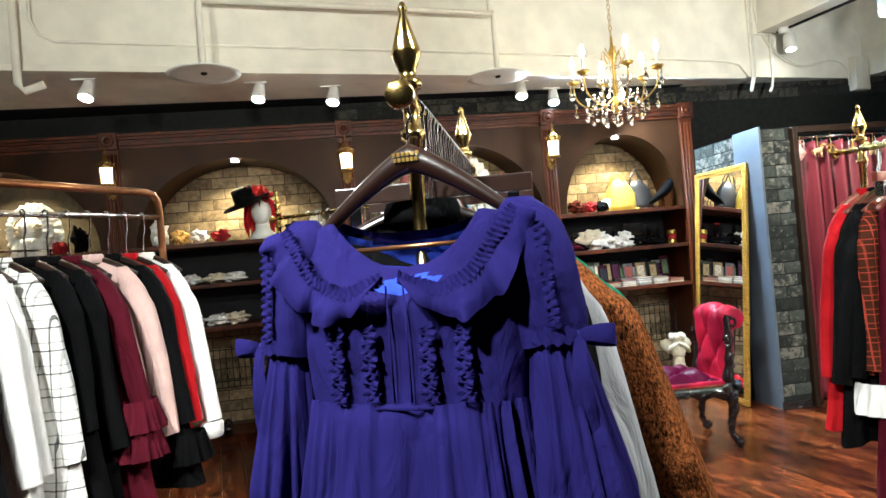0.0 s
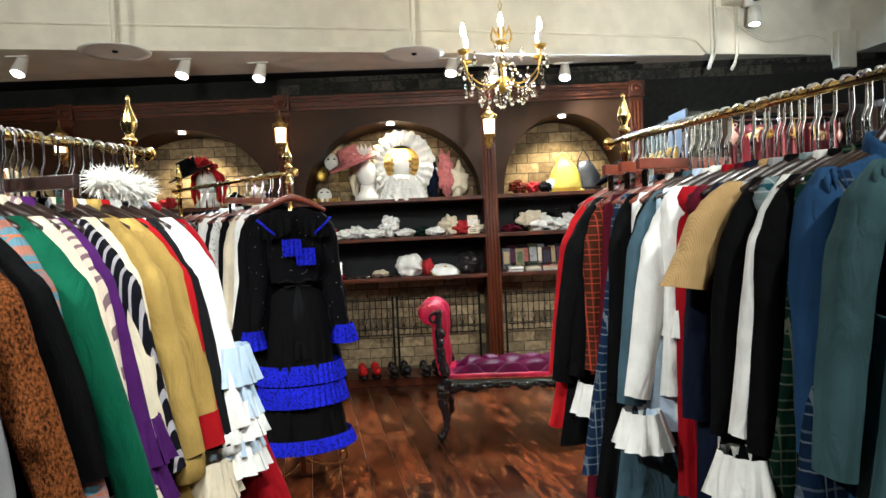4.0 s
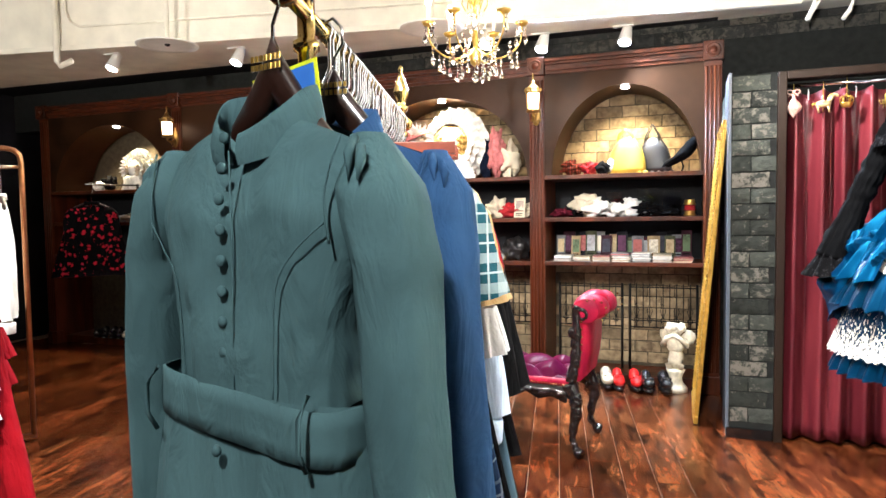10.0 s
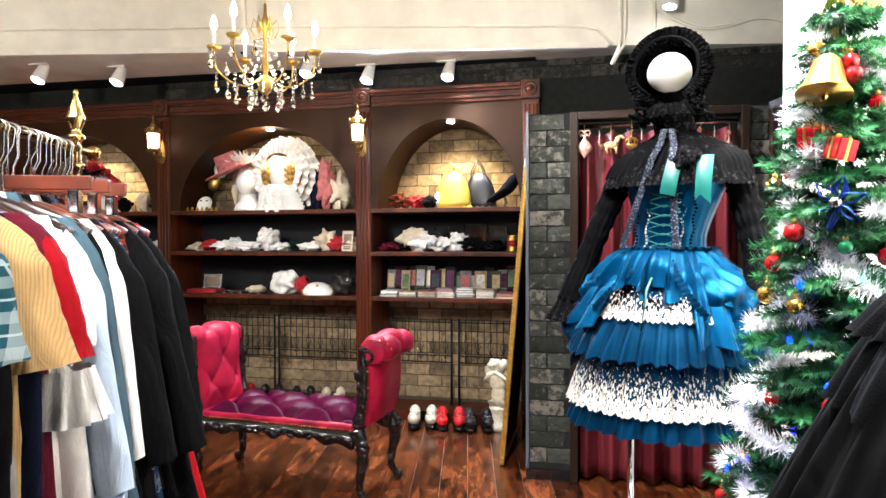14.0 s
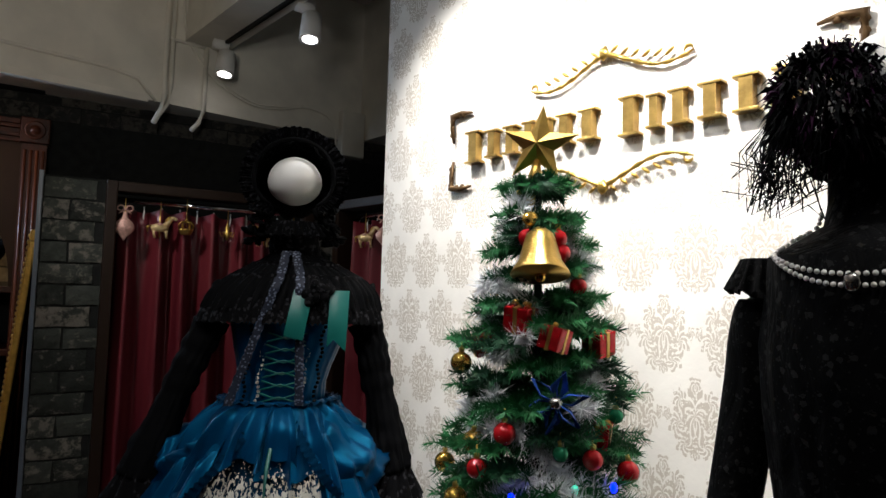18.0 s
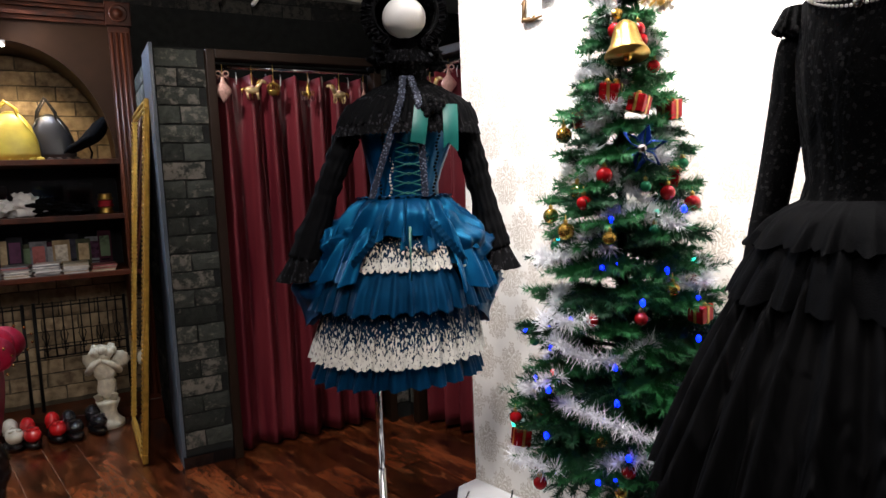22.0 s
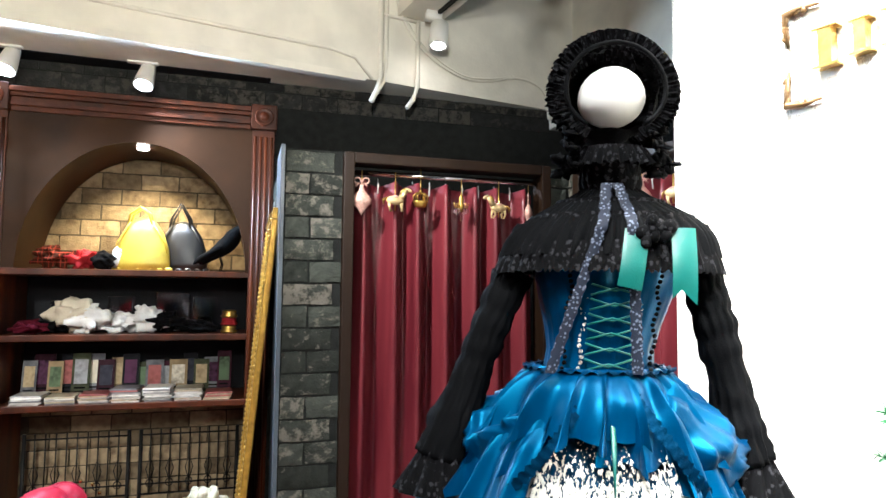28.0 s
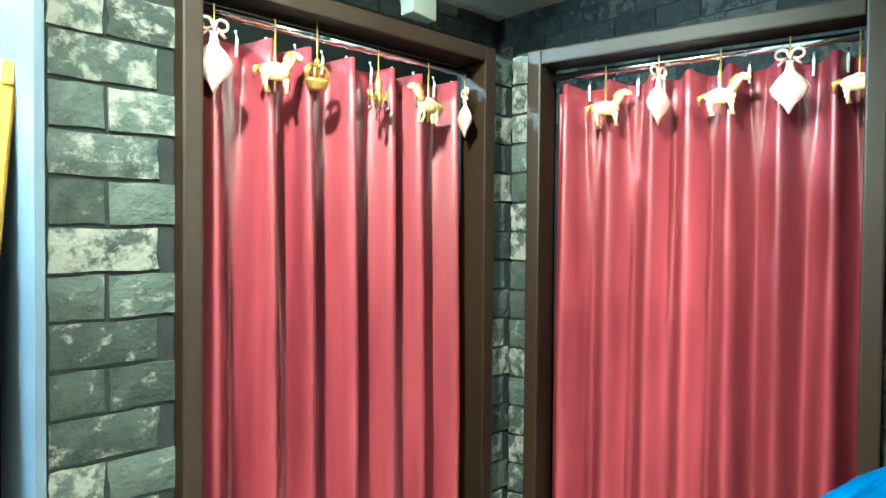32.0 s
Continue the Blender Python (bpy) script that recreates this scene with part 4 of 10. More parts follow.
def garment(kind, key, m, seed, label, group, wood=None, cuff=None, frill=None, extra=0.0, out=0.05, sleeve=None, other=None):
    """One garment on its hanger. m puts the hook on the rail; local x runs across the rail."""
    name, length, span, hem, arm = GARMENTS[kind]
    arm = arm if sleeve is None else sleeve
    length += extra
    rnd = random.Random(seed)
    t = thing(name, label, name.split("_")[-1], m, group)
    hanger_mesh_parts(t, wood or M_hanger, span * 0.98)
    material = C(key)
    bm = BM()
    body_mesh(bm, span, length, hem, 0.045 + rnd.uniform(-0.006, 0.012), seed=seed * 1.37, amp=0.017 if kind in ("blouse", "shirt", "jacket") else 0.023, folds=rnd.choice((6, 8, 9, 11)))
    part("body", bm, material, t)
    if kind != "skirt":
        bm = BM()
        turned(bm, [(0.070, 0.0), (0.066, 0.02), (0.060, 0.035), (0.056, 0.036), (0.060, 0.02), (0.064, 0.0)], 18, pose(0, -0.004, -0.192) @ Matrix.Diagonal((1, 0.5, 1, 1)))
        part("collar", bm, material, t)
    if arm > 0.1:
        east = out
        for side in (-1, 1):
            out = other if other is not None and side < 0 else east
            bm = BM()
            al = arm + rnd.uniform(-0.02, 0.02)
            sleeve_mesh(bm, side, span, al, 0.078 if arm > 0.3 else 0.095, 0.056 if arm > 0.3 else 0.088, out + rnd.uniform(-0.01, 0.015), seed=seed + side)
            s = part("sleeve", bm, material, t)
            if cuff:
                bm = BM()
                turned(bm, [(0.044, -0.055), (0.050, -0.05), (0.053, 0.0), (0.046, 0.008)], 14, pose(side * (span - 0.050 + out), -0.01, -0.265 - al) @ Matrix.Diagonal((0.66, 1, 1, 1)))
                part("cuff", bm, C(cuff), s)
            if frill:
                for q in range(frill[1]):
                    bm = BM()
                    ring = [Vector((side * (span - 0.050 + out) + 0.045 * math.cos(a), -0.01 + 0.06 * math.sin(a), -0.27 - al + 0.10 * q - 0.02)) for a in [2 * math.pi * k / 40 for k in range(41)]]
                    ruffle(bm, ring, 0.11, 0.016, 11, 0.022)
                    part("frill", bm, C(frill[0]), s)
    return t


def rail_matrix(a, b, s, tilt=0.0, yaw=0.0):
    """The pose of a hook at s metres along the rail from a to b; local y looks along the rail."""
    a, b = Vector(a), Vector(b)
    d = (b - a).normalized()
    p = a + d * s
    ang = math.degrees(math.atan2(d.y, d.x)) - 90
    return Matrix.Translation(p) @ Euler((0, radians(tilt), radians(ang + yaw))).to_matrix().to_4x4()


def finial_post(t, x, y, m, top=1.62, tip=1.80, kind="post"):
    bm = BM()
    turned(bm, [(0.013, 0.03), (0.013, top - 0.30), (0.019, top - 0.295), (0.019, top - 0.28), (0.013, top - 0.275), (0.014, top - 0.06), (0.021, top - 0.055), (0.021, top - 0.042), (0.014, top - 0.038),
                (0.014, top + 0.025), (0.022, top + 0.03), (0.022, top + 0.042), (0.013, top + 0.046), (0.015, top + 0.06), (0.026, top + 0.085), (0.024, top + 0.095), (0.006, tip - 0.02), (0.009, tip - 0.012), (0.003, tip)], 12, m @ pose(x, y, 0))
    part(kind, bm, M_brass, t, "brass post with a pointed finial")


def scroll_feet(t, m, y):
    """Curled wire feet at the foot of a post."""
    for s in (-1, 1):
        bm = BM()
        pts = []
        for i in range(28):
            u = i / 27
            pts.append((s * (0.02 + 0.26 * u), y, 0.10 - 0.085 * math.sin(u * math.pi / 2) + 0.0))
        for i in range(18):
            a = -math.pi / 2 + i / 17 * 1.7 * math.pi
            r = 0.035 * (1 - 0.45 * i / 17)
            pts.append((s * (0.28 + r * math.cos(a)), y, 0.05 + r * math.sin(a)))
        tube(bm, pts, 0.007, 7, m)
        part("scroll_foot", bm, M_brass, t, "curled brass foot")


def rack(name, a, b, label, over=0.10, knob=True, bar=None):
    """A brass rail on two posts with pointed finials; a and b are the posts at rail height."""
    a, b = Vector(a), Vector(b)
    d = b - a
    L = d.length
    m = Matrix.Translation((a.x, a.y, 0)) @ Matrix.Rotation(math.atan2(d.y, d.x) - math.pi / 2, 4, "Z")
    t = thing(name, label, "clothes rack")
    h = a.z
    for y in (0, L):
        finial_post(t, 0, y, m, h, h + 0.175)
        scroll_feet(t, m, y)
    bm = BM()
    tube(bm, [(0, -over, h), (0, L + over, h)], 0.012, 12, m)
    part("rail", bm, M_brass, t, "polished brass rail")
    for y, s in ((-over, -1), (L + over, 1)):
        bm = BM()
        turned(bm, [(0.004, 0.0), (0.020, 0.001), (0.0235, 0.004), (0.0235, 0.012), (0.016, 0.016), (0.012, 0.020)], 20, m @ pose(0, y - 0.010 * (1 - s), h, -90))
        part("end_knob", bm, M_brass, t, "round brass end knob")
    bm = BM()
    tube(bm, [(0, 0, 0.16), (0, L, 0.16)], 0.008, 10, m)
    part("lower_bar", bm, M_brass, t)
    return t

# ---- clothes racks ----
LA, LB = (-1.685, -4.30, 1.63), (-1.44, -3.50, 1.63)
RA, RB = (0.556, -4.19, 1.65), (0.227, -3.10, 1.65)
SA, SB = (-1.285, -1.965, 1.69), (-2.20, -1.125, 1.69)
rack("clothes_rack", LA, LB, "brass clothes rack crowded with dresses and blouses", 0.075)
rack("clothes_rack", RA, RB, "brass clothes rack full of coats and shirts", 0.10)
rack("clothes_rack", SA, SB, "small brass clothes rack with black and white garments", 0.05)

G1, G2, G3, G4 = "garments on the crowded brass rack", "garments on the coat rack", "garments on the small brass rack", "garments on the copper rail"
WORDS = {"black": "black", "navy": "dark navy", "charcoal": "charcoal grey", "white": "white", "cream": "cream", "red": "bright red", "wine": "dark wine red", "green": "bottle green", "darkgreen": "very dark green",
         "purple": "deep purple", "mustard": "mustard yellow", "tan": "tan", "grey": "light grey", "slate": "slate blue", "paleblue": "pale blue", "brown": "dark brown", "pink": "dusty pink", "royal": "royal blue",
         "velvetred": "crimson velvet", "tweed": "brown tweed", "bluecheck": "green and white tartan", "greencheck": "dark green tartan", "navycheck": "navy and white tartan", "redcheck": "brown and red checked", "brightcheck": "orange and blue checked",
         "whitecheck": "white windowpane checked", "stripe": "beige striped", "darkstripe": "black and white striped", "cord": "tan corduroy", "print": "white flower-printed", "butterfly": "blue flower-printed",
         "dotted": "black dotted", "lacewhite": "white lace", "redlace": "black and red lace", "violet": "violet"}


def hang_row(rows, a, b, s0, s1, group, seed, out, hang=None):
    rnd = random.Random(seed)
    n = len(rows)
    for i, (kind, key, cuff, frill, extra, *reach) in enumerate(rows):
        s = s0 + (s1 - s0) * i / (n - 1) + rnd.uniform(-0.004, 0.004)
        m = rail_matrix(a, b, s, rnd.uniform(-1.2, 1.2), rnd.uniform(-7, 7))
        wood = hang(i, n) if hang else M_hanger
        word = GARMENTS[kind][0].replace("_", " ").replace("short sleeved", "short-sleeved")
        tail = " with ruffled cuffs" if frill else (" with turned cuffs" if cuff else "")
        garment(kind, key, m, seed + i * 1.7, f"{WORDS[key]} {word}{tail} on a hanger", group, wood, cuff, frill, extra, reach[0] if reach else out + rnd.uniform(-0.02, 0.03), None, reach[1] if len(reach) > 1 else None)


hang_row([("coat", "black", None, None, 0.0, 0.13, -0.07), ("blouse", "grey", None, None, 0.42, 0.17, -0.05), ("coat", "tweed", None, None, 0.10, 0.30, -0.06), ("coat", "black", None, None, 0, 0.28, -0.04), ("dress", "black", None, None, 0.05, 0.27, -0.04),
          ("blouse", "paleblue", None, None, 0), ("blouse", "brightcheck", "cream", None, 0.25, 0.24, -0.04), ("coat", "green", None, None, -0.12, 0.28, -0.04), ("blouse", "cream", None, ("cream", 1), 0, 0.22),
          ("blouse", "stripe", None, None, 0), ("dress", "purple", None, ("purple", 2), 0), ("blouse", "darkstripe", None, None, 0.1), ("blouse", "cream", None, None, 0.1), ("coat", "mustard", "mustard", None, -0.2), ("blouse", "print", None, None, 0.15),
          ("dress", "mustard", None, None, -0.1), ("blouse", "red", None, ("cream", 1), 0.1), ("blouse", "white", "white", None, 0.1), ("jacket", "charcoal", None, None, 0.1), ("blouse", "white", None, ("white", 2), 0.15),
          ("dress", "paleblue", None, ("paleblue", 3), -0.1)], LA, LB, 0.03, 0.83, G1, 11, 0.20)
garment("gown", "velvetred", rail_matrix(LA, LB, 0.875, 0, 6), 46.7, "crimson velvet dress with ruffled cuffs and a wide hem", G1, M_hanger, None, ("velvetred", 2), 0.0, 0.10)
hang_row([("coat", "navycheck", None, None, 0.10, 0.035, -0.02), ("coat", "greencheck", None, None, 0.08, 0.06, -0.02), ("coat", "black", None, None, -0.10, 0.0, 0.15), ("blouse", "white", None, ("white", 1), 0.30, 0.01, 0.16), ("shirt", "bluecheck", None, None, 0.05, 0.085, -0.03),
          ("coat", "black", None, None, 0.08, 0.075, 0.14), ("blouse", "grey", None, None, 0.12, 0.06, -0.04), ("shirt", "cord", None, None, 0.0, 0.085, 0.16), ("jacket", "navy", None, None, 0.28, 0.05, 0.10), ("shirt", "wine", None, None, 0.10, 0.07, -0.03), ("shirt", "velvetred", None, None, 0.28, 0.09, -0.09),
          ("shirt", "white", None, ("white", 1), 0.0, 0.09, -0.02), ("blouse", "white", None, ("white", 1), 0.10, -0.02, 0.17), ("blouse", "paleblue", "paleblue", None, 0.15, 0.14, -0.05), ("coat", "slate", None, None, 0.02, 0.09, 0.16), ("dress", "black", None, None, 0.0, 0.11, 0.11),
          ("blouse", "white", None, None, 0.20, 0.11, -0.04), ("coat", "black", None, None, 0.0, 0.17, 0.10), ("coat", "navycheck", None, None, -0.05, 0.12, 0.07), ("long", "wine", None, None, 0.16, -0.06, -0.06), ("blouse", "redcheck", None, ("white", 1), 0.05, 0.05, 0.10), ("jacket", "black", None, None, 0.10, 0.18, 0.13),
          ("coat", "black", None, None, -0.10, 0.18, 0.17), ("coat", "red", None, None, -0.15, 0.02, 0.16)], RA, RB, 0.115, 1.13, G2, 37, 0.11, lambda i, n: M_redhanger if i > n - 10 else M_hanger)
hang_row([("coat", "black", None, None, -0.05), ("jacket", "white", None, None, 0.05), ("blouse", "cream", None, None, 0.0), ("jacket", "black", None, None, 0), ("blouse", "lacewhite", None, None, 0.0), ("jacket", "charcoal", None, None, 0.1), ("blouse", "white", None, ("white", 1), 0.0),
          ("coat", "black", None, None, 0), ("jacket", "black", None, None, 0), ("dress", "black", None, None, 0), ("coat", "black", None, None, 0)], SA, SB, 0.10, 0.98, G3, 71, 0.05, lambda i, n: M_redhanger)



def bar_hanger(a, b, s, wood, label, w=0.19, z=-0.125):
    """A flat wooden trouser hanger with two steel clips."""
    t = thing("trouser_hanger", label, "hanger", rail_matrix(a, b, s, 0, 4), "flat wooden hangers on the racks")
    bm = BM()
    box(bm, (-w, -0.011, z - 0.018), (w, 0.011, z + 0.016))
    part("bar", bm, wood, t, smooth=False, bevel=0.003)
    bm = BM()
    tube(bm, [(0, 0, z + 0.01), (0, 0, -0.06), (0.013, 0, -0.035), (0.017, 0, 0.0), (0.0, 0, 0.018), (-0.016, 0, 0.005)], 0.0034, 6)
    part("hook", bm, M_chrome, t)
    for sx in (-1, 1):
        bm = BM()
        box(bm, (sx * w * 0.8 - 0.012, -0.016, z - 0.075), (sx * w * 0.8 + 0.012, 0.016, z - 0.018))
        part("clip", bm, M_chrome, t, "steel clip", smooth=False, bevel=0.003)


for a, b, n, s0, s1, wood in ((LA, LB, 15, 0.06, 0.84, M_hanger), (RA, RB, 20, 0.07, 1.10, M_hanger), (SA, SB, 9, 0.12, 0.95, M_redhanger)):
    for i in range(n):
        t = thing("coat_hanger", "plain wooden coat hanger with a steel hook between the garments", "hanger", rail_matrix(a, b, s0 + (s1 - s0) * (i + 0.5) / n, 2 * math.sin(i * 2.1), 9 * math.sin(i * 1.7)), "spare hangers on the racks")
        hanger_mesh_parts(t, wood, 0.17)
for s in (0.17, 0.42):
    bar_hanger(LA, LB, s, M_hanger, "flat black wooden trouser hanger with steel clips")
for s in (0.80, 0.90, 1.0):
    bar_hanger(RA, RB, s, M_redhanger, "flat mahogany trouser hanger with steel clips")
bar_hanger(SA, SB, 0.35, M_redhanger, "flat mahogany trouser hanger on the small rack")

# copper rail with its rounded end, and what hangs on it
FA, FB = Vector((-3.32, -3.48, 1.65)), Vector((-2.62, -2.30, 1.65))
d = (FB - FA).normalized()
t = thing("clothes_rail", "copper pipe clothes rail with a rounded end", "clothes rack")
bm = BM()
arc = [FA + Vector((0, 0, 0.11)) - d * 0.4, FA + Vector((0, 0, 0.11)) + d * 1.0, FB + Vector((0, 0, 0.11)) - d * 0.06, FB + Vector((0, 0, 0.10)) - d * 0.02, FB + Vector((0, 0, 0.075)) + d * 0.005, FB + Vector((0, 0, 0.03)) + d * 0.012, Vector((FB.x, FB.y, 0.03)) + d * 0.012]
tube(bm, arc, 0.016, 10)
part("frame_pipe", bm, M_copper, t)
bm = BM()
tube(bm, [FA - d * 0.4, FB], 0.012, 10)
part("rail", bm, M_chrome, t, "chrome hanging rail")
bm = BM()
tube(bm, [Vector((FA.x, FA.y, 0.02)) - d * 0.4, FA - d * 0.4 + Vector((0, 0, 0.11))], 0.016, 10)
part("end_post", bm, M_copper, t)
bm = BM()
tube(bm, [Vector((FA.x, FA.y, 0.03)) - d * 0.42, Vector((FB.x, FB.y, 0.03)) + d * 0.03], 0.016, 10)
part("base_bar", bm, M_copper, t)
hang_row([("dress", "butterfly", None, None, 0.1), ("dress", "butterfly", None, None, 0.0), ("coat", "black", None, None, 0), ("coat", "white", None, None, 0), ("jacket", "white", None, None, 0.1), ("coat", "whitecheck", None, None, -0.15), ("dress", "black", None, None, 0), ("jacket", "black", None, None, 0.2),
          ("dress", "wine", None, ("wine", 2), -0.1), ("jacket", "pink", None, None, 0), ("coat", "black", None, ("black", 1), -0.1), ("jacket", "red", None, None, 0.05), ("jacket", "white", "white", None, 0.0)], FA, FB, 0.20, 1.28, G4, 53, 0.15)

# ---- violet dress at the end of the crowded rack ----
V = rail_matrix(LA, LB, -0.05, 0, -11) @ pose(-0.012, 0, -0.006)
t = thing("ruffled_dress", "violet dress with ruffled bodice and gathered bell sleeves", "dress", V, G1)
bm = BM()
for sx in (-1, 1):
    rows = []
    for k in range(17):
        u = k / 16
        x, zc, h, w = 0.012 + sx * 0.165 * u, -0.088 - 0.105 * u ** 1.25, 0.024 - 0.012 * u, 0.016 - 0.006 * u
        rows.append([bm.verts.new((x, w * math.cos(q), zc + h * math.sin(q))) for q in [2 * math.pi * i / 10 for i in range(10)]])
    for r0, r1 in zip(rows, rows[1:]):
        for i in range(10):
            bm.faces.new((r0[i], r0[(i + 1) % 10], r1[(i + 1) % 10], r1[i]))
    bm.faces.new(rows[-1])
part("hanger", bm, M_hanger, t, "broad dark wooden hanger")
bm = BM()
tube(bm, [(-0.10, 0.0, -0.228), (0.125, 0.0, -0.228)], 0.004, 8)
part("trouser_bar", bm, M_copper, t, "thin wooden bar")
bm = BM()
tube(bm, [(0.012, 0, -0.068), (0.012, 0, -0.035), (0.020, 0, -0.02), (0.017, 0, -0.002), (0.0, 0, 0.015), (-0.016, 0, 0.004)], 0.0024, 7)
part("hook", bm, M_chrome, t, "bent steel hook")
for z, w in ((-0.083, 0.020), (-0.092, 0.018)):
    for i in range(6):
        bm = BM()
        x = 0.012 - w + 2 * w * i / 5
        box(bm, (x - 0.0026, -0.0185, z - 0.003), (x + 0.0026, -0.0168, z + 0.003))
        part("gold_mark", bm, M_gold, t, "small gilt mark", smooth=False)
vm = C("violet")
lining = cloth("bright_blue_lining", (0.030, 0.060, 0.46))
bm = BM()
body_mesh(bm, 0.205, 0.315, 0.176, 0.070, nu=96, nv=30, amp=0.005, folds=7, seed=2.2, top=-0.155, neck=0.125, square=0.62, scoop=0.105, drop=0.045)
part("bodice", bm, vm, t)
bm = BM()
body_mesh(bm, 0.16, 0.20, 0.16, 0.058, nu=60, nv=8, amp=0.002, folds=5, seed=2.2, top=-0.185, neck=0.12, square=0.62, scoop=0.075, drop=0.02)
part("lining", bm, lining, t, "bright blue lining")
bm = BM()
body_mesh(bm, 0.181, 0.66, 0.31, 0.112, nu=260, nv=30, amp=0.034, folds=26, seed=1.1, top=-0.462, neck=0.0, drop=0.0, start=0.35, square=0.62, full=0.67)
part("skirt", bm, vm, t)
bm = BM()
band(bm, [Vector((0.178 * math.sin(a), -0.078 * math.cos(a) - 0.003, -0.467)) for a in [-1.5 + 3.0 * k / 24 for k in range(25)]], 0.004)
part("waist_seam", bm, vm, t)


def along(pts, n):
    """n points spread along a polyline, rounded off at its corners."""
    out = []
    for k in range(n):
        u = k / (n - 1) * (len(pts) - 1)
        i = min(len(pts) - 2, int(u))
        f = u - i
        p0, p1, p2, p3 = (Vector(pts[max(0, min(len(pts) - 1, i + d))]) for d in (-1, 0, 1, 2))
        out.append(0.5 * ((2 * p1) + (p2 - p0) * f + (2 * p0 - 5 * p1 + 4 * p2 - p3) * f * f + (3 * p1 - p0 - 3 * p2 + p3) * f ** 3))
    return out


for sx in (-1, 1):
    # upper sleeve, its gathered strip, the bell and the bow
    bm = BM()
    sleeve_mesh(bm, sx, 0.235, 0.175, 0.066, 0.056, 0.030, seed=4.0 * sx, n=40, rings=20, top=-0.125, deep=0.85, wide=0.85, crease=0.14)
    s = part("sleeve", bm, vm, t)
    bm = BM()
    rows = []
    for j in range(19):
        v = j / 18
        cx, r, z = sx * (0.222 + 0.026 * v), 0.038 + 0.038 * min(1, v * 1.3) ** 0.8, -0.372 - 0.30 * v
        row = []
        for k in range(96):
            a = 2 * math.pi * k / 96
            f = fold(a, v * 0.6, 15, 0.016 * min(1, 0.25 + v), 3.0 + sx)
            row.append(bm.verts.new((cx + (r + f) * 0.86 * math.cos(a), -0.012 + (r + f) * math.sin(a), z + 0.02 * math.cos(a) * sx * v)))
        rows.append(row)
    for r0, r1 in zip(rows, rows[1:]):
        for k in range(96):
            bm.faces.new((r0[k], r0[(k + 1) % 96], r1[(k + 1) % 96], r1[k]))
    part("bell_cuff", bm, vm, s)
    bm = BM()
    ruche(bm, [Vector((sx * (0.222 + 0.012 * v), -0.066, -0.21 - 0.15 * v)) for v in [k / 40 for k in range(41)]], 0.008, 0.005)
    part("gathered_strip", bm, vm, s)
    bm = BM()
    ruche(bm, [Vector((sx * 0.226 + 0.044 * math.cos(a), -0.012 + 0.050 * math.sin(a), -0.372)) for a in [2 * math.pi * k / 50 for k in range(51)]], 0.012, 0.004)
    part("elbow_gather", bm, vm, s)
    bm = BM()
    bow(bm, Vector((sx * 0.262, -0.045, -0.375)), 0.050, 0.17)
    part("ribbon_bow", bm, vm, s)
    # flounce in two soft lobes round the neckline
    line = along([(sx * 0.190, -0.050, -0.185), (sx * 0.160, -0.066, -0.225), (sx * 0.128, -0.074, -0.268), (sx * 0.075, -0.077, -0.292), (sx * 0.012, -0.078, -0.272)], 70)
    drops = []
    for i, p in enumerate(line):
        u = i / 69
        h = 0.032 + 0.026 * math.sin(math.pi * min(1, u * 1.15)) - 0.035 * max(0, u - 0.8) * 5
        drops.append(Vector((sx * (0.75 * (1 - u) ** 1.3), 0, -0.25 - 0.75 * min(1, u * 1.7))).normalized() * h)
    bm = BM()
    frill(bm, line, drops, 0.009, 3.6, 0.018, 1.5 * sx)
    part("collar_flounce", bm, vm, t)
    bm = BM()
    ruche(bm, [p + Vector((0, -0.008, 0)) for p in along([tuple(p) for p in line], 90)], 0.010, 0.006)
    part("gathered_strip", bm, vm, t)
    for xo in (0.047, 0.102):
        bm = BM()
        ruche(bm, [Vector((sx * xo + 0.003 * math.sin(k * 0.5), -0.080, -0.345 - 0.0027 * k)) for k in range(44)], 0.0105, 0.0065)
        part("gathered_strip", bm, vm, t)
    bm = BM()
    tube(bm, [(sx * 0.014, -0.0755, -0.285), (sx * 0.014, -0.0765, -0.46)], 0.0016, 5)
    part("pintuck", bm, vm, t)

